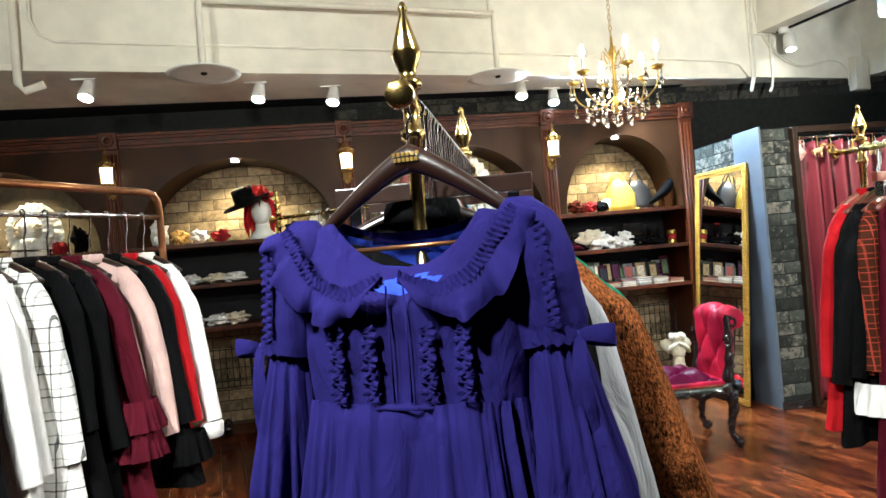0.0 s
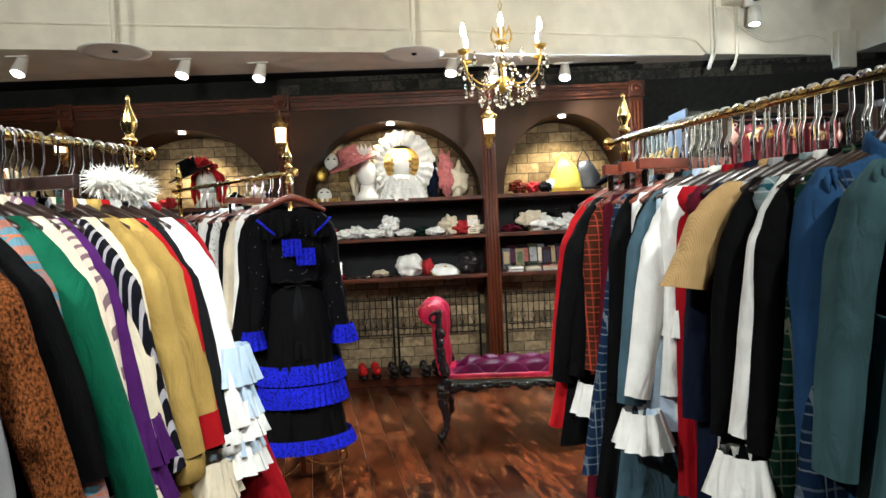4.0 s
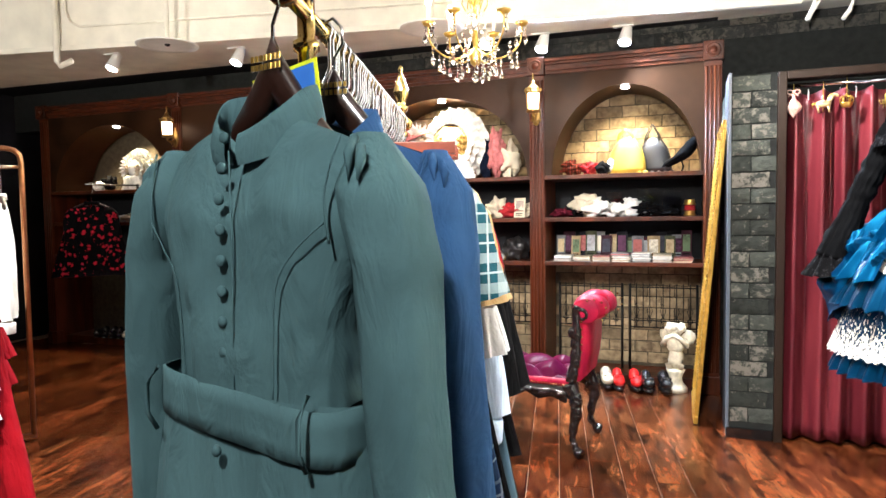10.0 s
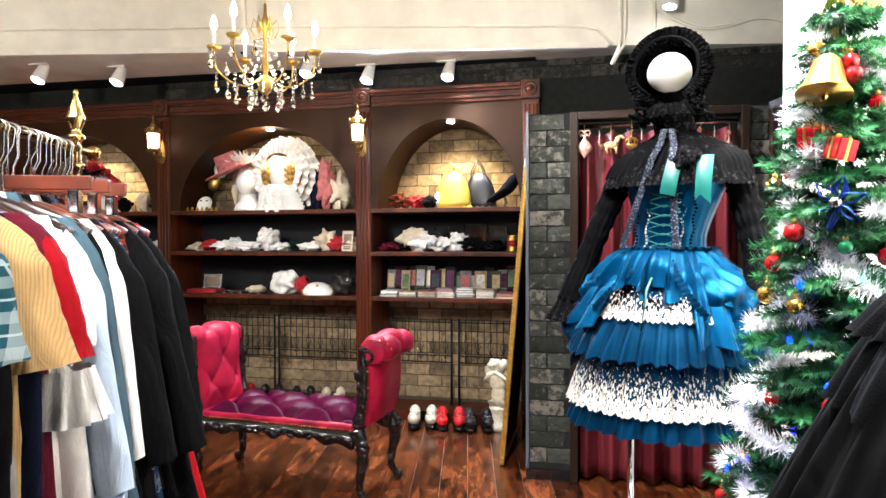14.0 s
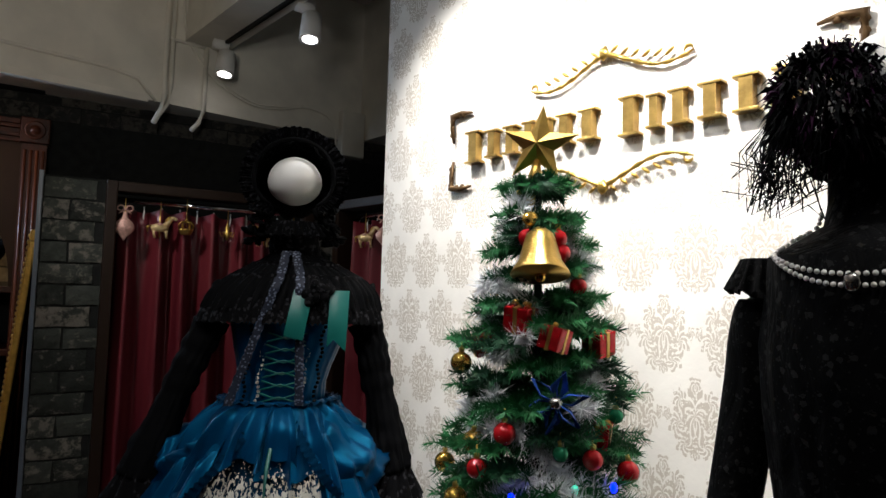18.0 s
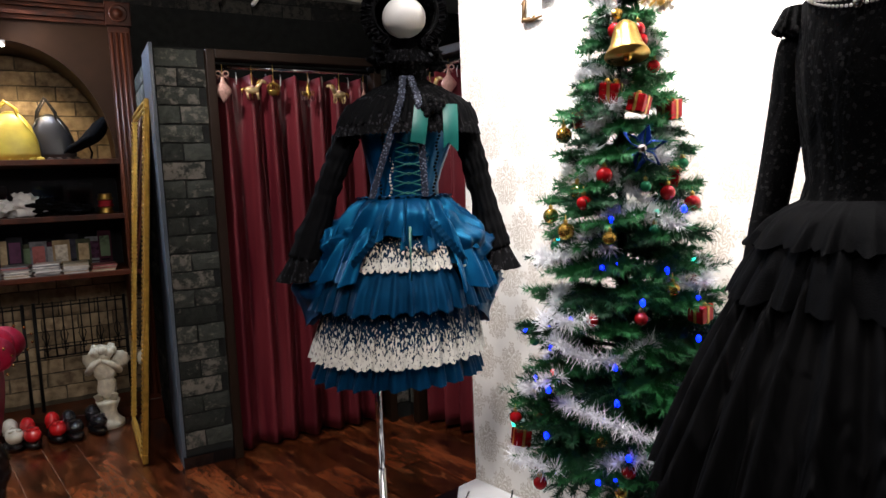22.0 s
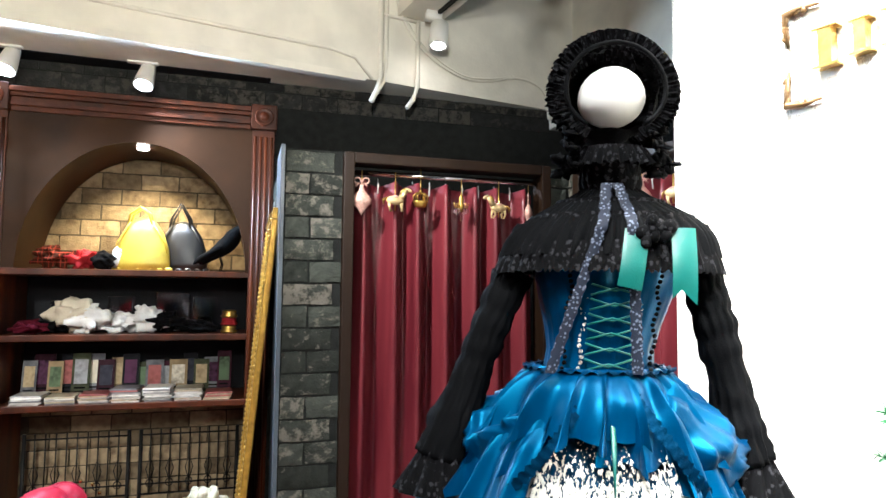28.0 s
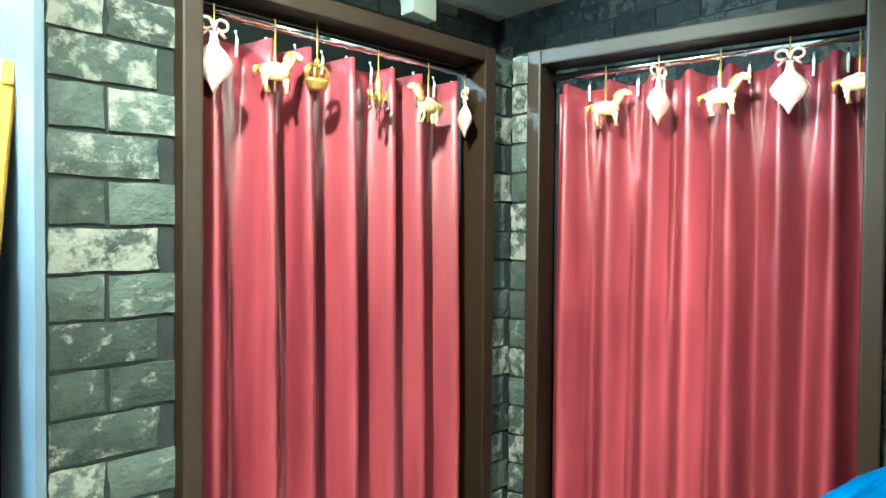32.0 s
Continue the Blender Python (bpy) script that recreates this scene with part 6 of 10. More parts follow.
def puff(a0, a1, z0, z1, r0, bulge, seed):
    """A swag of taffeta gathered at its top and tucked under at its foot."""
    bm = BM()
    rows = []
    for j in range(19):
        v = j / 18
        row = []
        for i in range(61):
            u = i / 60
            a = radians(a0 + (a1 - a0) * u)
            side = math.sin(math.pi * u) ** 0.45
            r = r0 + (0.06 + bulge) * math.sin(min(1.0, v * 1.08) * math.pi * 0.80) * (0.45 + 0.55 * side) + 0.04 * v
            q = 1.2 * (0.3 - abs(noise.noise(Vector((u * 3.4 + v * 2.6, v * 1.3 - u, seed)))) * 2.2) + 0.8 * (0.25 - abs(noise.noise(Vector((u * 8 - v * 3, v * 1.8, seed + 4)))) * 1.8)
            r += 0.042 * q * math.sin(math.pi * min(1, v * 1.15)) ** 0.7 + 0.008 * math.sin(u * 26 + seed) * (1 - v) ** 2
            z = z0 + (z1 - z0) * v - 0.05 * math.sin(math.pi * u) * v + 0.010 * q
            row.append(bm.verts.new((r * math.cos(a), r * 0.93 * math.sin(a), z)))
        rows.append(row)
    for r_0, r_1 in zip(rows, rows[1:]):
        for i in range(60):
            bm.faces.new((r_0[i], r_0[i + 1], r_1[i + 1], r_1[i]))
    part("bustle_drape", bm, M_taffeta, t, "puffed taffeta drape")


for q in ((-48, 28, 1.0, 0.76, 0.14, 0.135, 1.0), (20, 96, 1.0, 0.72, 0.14, 0.17, 2.0), (84, 160, 1.0, 0.72, 0.14, 0.17, 3.0), (152, 222, 1.0, 0.80, 0.14, 0.11, 4.0), (-20, 60, 0.86, 0.60, 0.20, 0.12, 5.0), (50, 130, 0.84, 0.58, 0.20, 0.14, 6.0), (120, 200, 0.86, 0.62, 0.20, 0.12, 7.0)):
    puff(*q)
for sx in (-1, 1):
    bm = BM()
    ruche(bm, [Vector((sx * (0.05 + 0.16 * v), -0.175 - 0.09 * math.sin(v * 2.4), 0.965 - 0.18 * v)) for v in [k / 40 for k in range(41)]], 0.012, 0.007)
    part("ruched_edge", bm, M_navytaf, t)
for a0, a1, prof, folds, amp, sd in ((198, 282, [(0.140, 1.012), (0.200, 0.990), (0.262, 0.945), (0.300, 0.875)], 19, 0.033, 1.2), (268, 345, [(0.140, 1.010), (0.200, 0.978), (0.262, 0.915), (0.302, 0.830)], 19, 0.034, 2.6), (0, 360, [(0.138, 1.015), (0.165, 0.998), (0.190, 0.972), (0.200, 0.950)], 19, 0.022, 3.1)):
    bm = BM()
    pleated(bm, prof, 0.90, folds, amp, sd, a0, a1, 300, curl=0.8, gather=0.3)
    part("peplum", bm, M_taffeta, t)
bm = BM()
ruche(bm, [Vector((0.158 * math.cos(q), 0.142 * math.sin(q), 1.006)) for q in [2 * math.pi * k / 110 for k in range(111)]], 0.010, 0.006, Vector((0, 0, 1)))
part("waist_ruche", bm, M_navytaf, t)
bm = BM()
tube(bm, [(0.0, -0.118, 1.0), (0.004, -0.20, 0.94), (0.0, -0.285, 0.87), (0.004, -0.315, 0.74)], [0.004, 0.006, 0.006, 0.003], 6, squash=0.4)
part("hanging_cord", bm, M_tealribbon, t, "jade satin cord")

t = thing("cape_blouse", "black frilled capelet blouse with jade ribbons and lace ties", "blouse", F1)
bm = BM()
pleated(bm, [(0.06, 1.525), (0.085, 1.50), (0.14, 1.465), (0.195, 1.425), (0.232, 1.38), (0.248, 1.325)], 0.78, 44, 0.014, 0.7, scallop=0.008)
part("capelet", bm, M_tulle, t)
for z, r, h, sd in ((1.355, 0.236, 0.075, 1.0), (1.435, 0.190, 0.075, 2.0), (1.48, 0.125, 0.06, 3.0)):
    bm = BM()
    pleated(bm, [(r, z), (r + 0.016, z - h * 0.5), (r + 0.026, z - h)], 0.78, 38, 0.008, sd, scallop=0.012)
    part("cape_frill", bm, M_blacklace, t)
bm = BM()
lathe_cloth(bm, [(0.068, 1.58), (0.072, 1.53), (0.066, 1.505)], 0.9, 20, 0.006, 80)
ruffle(bm, ring_pts(0.074, 0.070, 1.625, 0, 360, 160), 0.05, 0.007, 27, 0.03)
part("high_collar", bm, M_blacklace, t)
for sx in (-1, 1):
    bm = BM()
    pts = [(sx * 0.175, 0.0, 1.40), (sx * 0.218, 0.0, 1.27), (sx * 0.262, -0.01, 1.11), (sx * 0.302, -0.02, 0.95), (sx * 0.345, -0.03, 0.80)]
    fine, rad = [], []
    for i in range(49):
        u = i / 48 * 4
        k = min(3, int(u))
        fine.append(Vector(pts[k]).lerp(Vector(pts[k + 1]), u - k))
        rad.append((0.046 - 0.010 * i / 48 + 0.006 * abs(math.sin(i * 0.62))) if i < 30 else 0.040 + 0.018 * (i - 30) / 18)
    rings = tube(bm, fine, rad, 44)
    for i, ring in enumerate(rings):
        for k, w in enumerate(ring):
            q = 0.08 * math.sin(k * 1.9 + 0.4 * math.sin(i)) + 0.20 * noise.noise(Vector((k * 0.5, i * 0.35, sx)))
            w.co = fine[i] + (w.co - fine[i]) * (1 + q * (0.7 if i < 32 else 1.0))
    s = part("sleeve", bm, M_tulle, t, "shirred black sleeve")
    bm = BM()
    ruffle(bm, [Vector(pts[-1]) + Vector((0.045 * math.cos(a), 0.045 * math.sin(a), 0.02)) for a in [2 * math.pi * k / 60 for k in range(61)]], 0.09, 0.010, 12, 0.045)
    part("cuff_frill", bm, M_blacklace, s)
    bm = BM()
    x = 0.075 + sx * 0.048
    rows = []
    for k in range(12):
        v = k / 11
        rows.append([bm.verts.new((x - 0.026 + 0.01 * sx * v, -0.185 - 0.03 * math.sin(v * 2), 1.385 - (0.15 + 0.035 * (sx > 0)) * v)), bm.verts.new((x, -0.192 - 0.03 * math.sin(v * 2), 1.385 - 0.16 * v)), bm.verts.new((x + 0.026 + 0.01 * sx * v, -0.185 - 0.03 * math.sin(v * 2), 1.385 - (0.165 + 0.035 * (sx > 0)) * v))])
    for r0, r1 in zip(rows, rows[1:]):
        for k in range(2):
            bm.faces.new((r0[k], r0[k + 1], r1[k + 1], r1[k]))
    part("jade_ribbon", bm, M_tealribbon, t, "wide jade satin ribbon")
    bm = BM()
    line = [Vector((-0.01 + sx * 0.012 + sx * 0.055 * (k / 40) - (0.05 * (k / 40) if sx < 0 else 0.0), -0.085 - 0.115 * min(1, k / 10) + 0.02 * k / 40, 1.52 - 0.0128 * k)) for k in range(41)]
    rows = []
    for k, p in enumerate(line):
        w = 0.012 + 0.002 * math.sin(k * 2.5)
        rows.append([bm.verts.new(p + Vector((-w, 0, 0))), bm.verts.new(p + Vector((0, -0.004, 0))), bm.verts.new(p + Vector((w, 0, 0)))])
    for r0, r1 in zip(rows, rows[1:]):
        for k in range(2):
            bm.faces.new((r0[k], r0[k + 1], r1[k + 1], r1[k]))
    part("lace_tie", bm, pattern(mat("slate_lace_tie", (0.012, 0.016, 0.030), 0.6), "dots", (0.10, 0.12, 0.17), 0.008, 0.35), t, "long slate lace tie")
for i in range(9):
    bm = BM()
    a = i * 2.4
    r = 0.006 + 0.0035 * i
    blob(bm, sc(0.06 + r * math.cos(a), -0.20, 1.375 + r * math.sin(a), 0.020, 0.012, 0.020, 0, 0, math.degrees(a)), 10, 6)
    part("rose_petal", bm, M_blacklace, t, "petal of a black fabric rose")

t = thing("bonnet", "black ruffled bonnet with ribbon ties on the mannequin's head", "hat", F1)
for r, y, h, sd in ((0.112, -0.060, 0.030, 1.0), (0.120, -0.035, 0.036, 2.0), (0.120, -0.010, 0.034, 3.0), (0.114, 0.018, 0.030, 4.0), (0.106, 0.045, 0.028, 5.0)):
    bm = BM()
    rows = []
    for j in range(5):
        v = j / 4
        row = []
        for k in range(361):
            a = radians(-62 + 304 * k / 360)
            w = 0.4 * math.sin(k * 0.62 + 5 * noise.noise(Vector((k * 0.05, sd, 0)))) + 1.5 * noise.noise(Vector((k * 0.42, sd, v)))
            rr = r + h * v * (1 + 0.16 * w)
            row.append(bm.verts.new((rr * 0.95 * math.cos(a), y - 0.012 * v + 0.008 * w * (0.2 + v), 1.765 + rr * math.sin(a))))
        rows.append(row)
    for r0, r1 in zip(rows, rows[1:]):
        for k in range(360):
            bm.faces.new((r0[k], r0[k + 1], r1[k + 1], r1[k]))
    part("brim_ruffle", bm, M_blacklace, t)
bm = BM()
tube(bm, [Vector((0.108 * math.cos(a), -0.075, 1.765 + 0.112 * math.sin(a))) for a in [radians(-55 + 290 * k / 40) for k in range(41)]], 0.0055, 8)
part("wired_edge", bm, M_tulle, t)
bm = BM()
blob(bm, sc(0, 0.03, 1.775, 0.115, 0.105, 0.125), 24, 16, 0.2, 2.0)
bmesh.ops.delete(bm, geom=[v for v in bm.verts if v.co.y < -0.025], context="VERTS")
part("crown", bm, M_tulle, t)
for sx in (-1, 1):
    for k in range(3):
        for q in range(7):
            bm = BM()
            blob(bm, sc(sx * (0.088 + 0.010 * k) + 0.02 * math.sin(q * 2.4 + k), -0.04 + 0.025 * math.cos(q * 1.9), 1.65 - 0.04 * k + 0.018 * math.sin(q * 1.3), 0.017, 0.006, 0.014, q * 50, q * 37), 9, 6, 0.9, k + sx + q)
            part("ribbon_curl", bm, M_tulle, t)

# the figure's true heights: waist, shoulders and head
def remap(names, table):
    for ob in list(scene.objects):
        if ob.type == "MESH" and any((o and o.name.split(".")[0] in names and (o.matrix_world.translation - F1.translation).length < 0.05) for o in (ob, ob.parent, ob.parent.parent if ob.parent else None)):
            top = (ob.parent.parent if ob.parent and ob.parent.parent else (ob.parent or ob)).name.split(".")[0]
            for v in ob.data.vertices:
                z = v.co.z = float(np.interp(v.co.z, [a for a, b in table], [b for a, b in table]))
                kx, ky = {"cape_blouse": (0.96, 0.78), "bonnet": (0.96, 0.92), "mannequin": (0.95, 0.9)}.get(top, (1.0, 0.95))
                if top == "bustle_dress":
                    k = float(np.interp(z, [0.65, 0.80, 0.95, 1.05, 1.15, 1.22, 1.27], [1.0, 0.98, 0.94, 0.90, 0.86, 0.88, 1.0]))
                    kx, ky = kx * k, ky * k
                v.co.x = v.co.x * kx + float(np.interp(z, [0.65, 1.15, 1.60, 1.74], [-0.040, 0.0, 0.045, 0.030]))
                v.co.y = v.co.y * ky - 0.060 * min(1.0, max(0.0, (z - 1.62) / 0.12))


remap(("mannequin", "bustle_dress", "cape_blouse", "bonnet"), [(0.0, 0.30), (0.405, 0.655), (0.515, 0.73), (0.63, 0.905), (0.775, 1.04), (0.865, 1.130), (1.006, 1.265), (1.06, 1.31), (1.31, 1.505), (1.455, 1.62), (1.58, 1.71), (1.755, 1.850), (1.93, 2.01)])

# ---- mannequin in the black dress ----
F2 = pose(2.265, -3.715, 0.087, 0, 0, -76)
stand_t = thing("mannequin_stand", "chrome pole stand with a round steel base under the black dress", "stand", F2)
stand(stand_t, -0.087, -0.081, 0.0, 1.0, 0.15)
bm = BM()
turned(bm, [(0.06, 0.0), (0.12, 0.12), (0.155, 0.27), (0.115, 0.45), (0.13, 0.55), (0.16, 0.66), (0.15, 0.74), (0.075, 0.79), (0.052, 0.83), (0.05, 0.90)], 28, pose(0, 0, 0.85) @ Matrix.Diagonal((0.70, 0.56, 0.98, 1)))
blob(bm, sc(0.02, 0.0, 1.815, 0.070, 0.085, 0.085), 22, 14)
solid("mannequin", bm, M_skin, "white dress form wearing a black dress", "mannequin", F2)
t = thing("black_dress", "black lace dress with a wide gathered tulle skirt", "dress", F2)
bm = BM()
lathe_cloth(bm, [(0.052, 1.745), (0.053, 1.69), (0.058, 1.662), (0.085, 1.645), (0.122, 1.622), (0.126, 1.575), (0.134, 1.51), (0.130, 1.43), (0.122, 1.36), (0.112, 1.285), (0.130, 1.215)], 0.90, 18, 0.003, 110)
part("bodice", bm, M_corded, t)
bm = BM()
pleated(bm, [(0.122, 1.235), (0.170, 1.17), (0.225, 1.07), (0.290, 0.94), (0.340, 0.82), (0.375, 0.73), (0.392, 0.675)], 0.95, 24, 0.030, 0.4, gather=0.25)
part("skirt", bm, crinkle(mat("sheer_black_tulle", (0.0038, 0.0038, 0.0042), 0.7, 0, 0.5, 9, 0.3, 200, dark=(0.0015, 0.0015, 0.0018), spec=0.05, stretch=(6, 6, 0.5)), 6, 0.8, 0.04, (3, 3, 0.2)), t)
bm = BM()
pleated(bm, [(0.13, 1.20), (0.235, 1.0), (0.325, 0.80), (0.380, 0.625)], 0.95, 41, 0.018, 1.4, scallop=0.012)
part("petticoat", bm, M_tulle, t)
for prof, sd in (([(0.122, 1.235), (0.180, 1.185), (0.225, 1.115), (0.250, 1.06)], 0.4), ([(0.122, 1.245), (0.175, 1.215), (0.215, 1.165)], 1.7)):
    bm = BM()
    pleated(bm, prof, 0.92, 19, 0.018, sd, scallop=0.006)
    part("peplum_frill", bm, M_tulle, t)
bm = BM()
ruffle(bm, ring_pts(0.056, 0.054, 1.750, 0, 360, 200), 0.022, 0.004, 34, 0.012)
part("neck_frill", bm, M_corded, t)
for sx in (-1, 1):
    bm = BM()
    tube(bm, along([(sx * 0.118, 0, 1.585), (sx * 0.138, 0, 1.52), (sx * 0.150, 0.0, 1.44), (sx * 0.172, -0.015, 1.27), (sx * 0.195, -0.04, 1.10), (sx * 0.215, -0.06, 0.95)], 30), [0.032 + 0.010 * min(1, k / 4) - 0.014 * k / 29 for k in range(30)], 18)
    part("sleeve", bm, M_corded, t)
    bm = BM()
    ruffle(bm, ring_pts(0.028, 0.040, 1.622, 0, 360, 120), 0.045, 0.004, 17, 0.018, m=pose(sx * 0.128, 0, 0))
    part("shoulder_frill", bm, M_corded, t)
M_pearl = mat("pearl", (0.78, 0.76, 0.72), 0.2, 0, 0.05, 10, 0.0, coat=0.4)
t = thing("pearl_necklace", "double pearl necklace with a silver pendant", "necklace", F2)
pm_ = BM()
blob(pm_, Matrix.Scale(0.0032, 4), 8, 6)
pearl_mesh = finish(pm_, "pearl", M_pearl)
for z0, dz, n in ((1.690, 0.105, 50), (1.668, 0.070, 46)):
    for k in range(n):
        a = radians(186 + 168 * k / (n - 1))
        z = z0 + dz * math.sin(a)
        r = float(np.interp(z, [1.575, 1.622, 1.645, 1.662, 1.69], [0.126, 0.122, 0.085, 0.058, 0.053])) + 0.005
        ob = new("pearl", pearl_mesh)
        ob.parent = t
        ob.location = (r * math.cos(a), r * 0.9 * math.sin(a), z)
bm = BM()
turned(bm, [(0.001, 0), (0.015, 0.002), (0.016, 0.004), (0.010, 0.007), (0.001, 0.008)], 16, pose(0.0, -0.118, 1.588, 90) @ Matrix.Diagonal((0.55, 0.75, 1, 1)))
part("pendant", bm, M_steel, t, "oval silver pendant")
t = thing("feathered_headdress", "black and purple feather headdress with net veil", "hat", F2)
rnd = random.Random(9)
for mt, n, lab in ((M_tulle, 1700, "black feathers"), (mat("purple_feather", (0.030, 0.006, 0.028), 0.8, spec=0.1), 420, "purple feathers")):
    bm = BM()
    for i in range(n):
        q = Vector((rnd.gauss(0, 1), rnd.gauss(0, 1), rnd.gauss(0, 1))).normalized()
        c = Vector((-0.030, -0.085, 1.800)) + Vector((q.x * 0.054, q.y * 0.050, q.z * 0.060)) * rnd.uniform(0.55, 1.0) ** 0.5
        dv = (q + Vector((rnd.gauss(0, 0.7), rnd.gauss(0, 0.7), rnd.gauss(0, 0.7)))).normalized() * rnd.uniform(0.014, 0.036)
        side = dv.cross(Vector((rnd.gauss(0, 1), rnd.gauss(0, 1), 1))).normalized() * rnd.uniform(0.0012, 0.0040)
        mid = c + dv * 0.6 + Vector((0, 0, 0.006))
        bm.faces.new([bm.verts.new(w) for w in (c, mid + side, c + dv + Vector((0, 0, -0.008)), mid - side)])
    part("feather_tuft", bm, mt, t, lab)
bm = BM()
for i in range(90):
    a = rnd.uniform(120, 260)
    x, y = -0.015 + 0.085 * math.cos(radians(a)), -0.07 + 0.075 * math.sin(radians(a))
    zz = 1.67 + rnd.uniform(0, 0.05)
    tube(bm, [(x * 0.9, y * 0.9, 1.80), (x * 1.08 + rnd.gauss(0, 0.01), y * 1.05, 1.75), (x * 1.12 + rnd.gauss(0, 0.015), y * 1.1, zz), (x * 1.0 + rnd.gauss(0, 0.02), y * 1.05, zz + 0.02)], 0.0008, 4)
part("net_veil", bm, M_tulle, t)

# ---- Christmas tree ----
TB, TT = Vector((2.385, -2.945, 0.087)), Vector((2.235, -3.095, 1.90))
tree = thing("christmas_tree", "artificial Christmas tree hung with tinsel and baubles", "tree", pose(0, 0, 0))
bm = BM()
tube(bm, [TB + Vector((0, 0, 0.03)), TB.lerp(TT, 0.35), TB.lerp(TT, 0.7), TT], [0.018, 0.016, 0.012, 0.006], 10)
part("trunk", bm, mat("dark_green_trunk", (0.012, 0.022, 0.014), 0.8), tree)
M_greenmetal = mat("green_plastic", (0.015, 0.10, 0.055), 0.4)
for k in range(3):
    a = radians(200 + 120 * k)
    bm = BM()
    box(bm, (0, -0.018, 0.0), (0.27, 0.018, 0.012), Matrix.Translation(TB) @ Matrix.Rotation(a, 4, "Z") @ pose(0, 0, 0.055, 0, 12, 0))
    part("tree_foot", bm, M_greenmetal, tree, "green plastic folding foot", smooth=False, bevel=0.003)
rnd = random.Random(21)
leafmats = [mat("fir_green", (0.016, 0.125, 0.036), 0.6, 0, 0.35, 20, 0.1), mat("fir_green_dark", (0.006, 0.045, 0.018), 0.6, 0, 0.35, 20, 0.1)]
tips = []


def needle_branch(bm, p, d, L):
    """A drooping twig set densely with flat needles."""
    d = d.normalized()
    side = d.cross(Vector((0, 0, 1))).normalized()
    up = side.cross(d)
    n = max(9, int(L / 0.0062))
    for i in range(n):
        u = i / n
        c = p + d * L * u + Vector((0, 0, -0.10 * L * u * u))
        for s in range(6):
            a = rnd.uniform(0, 6.28)
            w = (side * math.cos(a) + up * math.sin(a)) + d * 0.65
            tip = c + w.normalized() * rnd.uniform(0.024, 0.042) * (1 - 0.30 * u)
            o = d.cross(w).normalized() * 0.0021
            bm.faces.new([bm.verts.new(c - o), bm.verts.new(c + o), bm.verts.new(tip)])


LAYERS = 25
for layer in range(LAYERS):
    v = layer / (LAYERS - 1)
    h = 0.225 + 0.755 * v
    R = 0.315 * (1 - v) ** 0.85 + 0.055
    if layer < 2:
        R *= 0.80 + 0.10 * layer
    count = int(13 - 6 * v)
    for k in range(count):
        a = 2 * math.pi * (k + rnd.uniform(-0.25, 0.25)) / count + layer * 1.1
        c = TB.lerp(TT, h)
        d = Vector((math.cos(a), math.sin(a), rnd.uniform(-0.12, 0.32)))
        L = R * rnd.uniform(0.78, 1.10)
        bm = BM()
        tube(bm, [c, c + d * L * 0.6, c + d * L + Vector((0, 0, -0.1 * L))], [0.004, 0.003, 0.0015], 4, caps=False)
        needle_branch(bm, c + d * L * 0.20, d, L * 0.84)
        for s in (-1, 1):
            for f in (0.35, 0.55, 0.74):
                e = d + Vector((-d.y, d.x, rnd.uniform(-0.1, 0.25))) * s * 0.85
                needle_branch(bm, c + d * L * f, e, L * (0.46 - 0.22 * f) + 0.03)
        part("branch", bm, leafmats[(layer + k) % 3 == 0], tree)
        tips.append((c + d * L * 0.95 + Vector((0, 0, -0.09 * L)), v, a))
# needles on the bare trunk
bm = BM()
for i in range(2600):
    c = TB.lerp(TT, rnd.uniform(0.0, 0.27))
    dv = Vector((rnd.gauss(0, 1), rnd.gauss(0, 1), rnd.gauss(0, 0.5))).normalized() * rnd.uniform(0.022, 0.042)
    o = Vector((-dv.y, dv.x, 0)).normalized() * 0.0018
    bm.faces.new([bm.verts.new(c - o), bm.verts.new(c + o), bm.verts.new(c + dv)])
part("trunk_needles", bm, leafmats[1], tree)
# tinsel winding round, in loose loops
M_tinsel = mat("silver_tinsel", (0.90, 0.92, 0.95), 0.35, 0.1, 0.1, 30, 0.0)
for g in range(13):
    bm = BM()
    v0 = 0.01 + 0.074 * g
    for i in range(170):
        u = i / 170
        if math.sin(u * 10 + g * 2.1) < -0.20:
            continue
        v = v0 + 0.085 * u + 0.030 * math.sin(u * 6.28 * 2 + g)
        a = 3.8 + (u - 0.5) * (4.2 if g % 2 else -4.2) + 0.4 * math.sin(g * 2.3)
        R = (0.31 * (1 - min(v, 0.99)) ** 0.85 + 0.055) * (0.86 + 0.16 * math.sin(u * 11 + g * 1.7))
        c = TB.lerp(TT, 0.225 + 0.755 * v) + Vector((math.cos(a), math.sin(a), 0)) * R + Vector((0, 0, -0.015))
        for s in range(24):
            dv = Vector((rnd.gauss(0, 1), rnd.gauss(0, 1), rnd.gauss(0, 1))).normalized() * rnd.uniform(0.022, 0.050)
            o = Vector((rnd.gauss(0, 1), rnd.gauss(0, 1), rnd.gauss(0, 1))).normalized() * 0.0017
            bm.faces.new([bm.verts.new(c - o), bm.verts.new(c + o), bm.verts.new(c + dv)])
    tagged(solid("tinsel_garland", bm, M_tinsel, "shaggy silver tinsel garland wound round the tree", "garland"), group="tinsel on the tree")
front = [q for q in tips if math.cos(q[2] - 3.7) > -0.25]
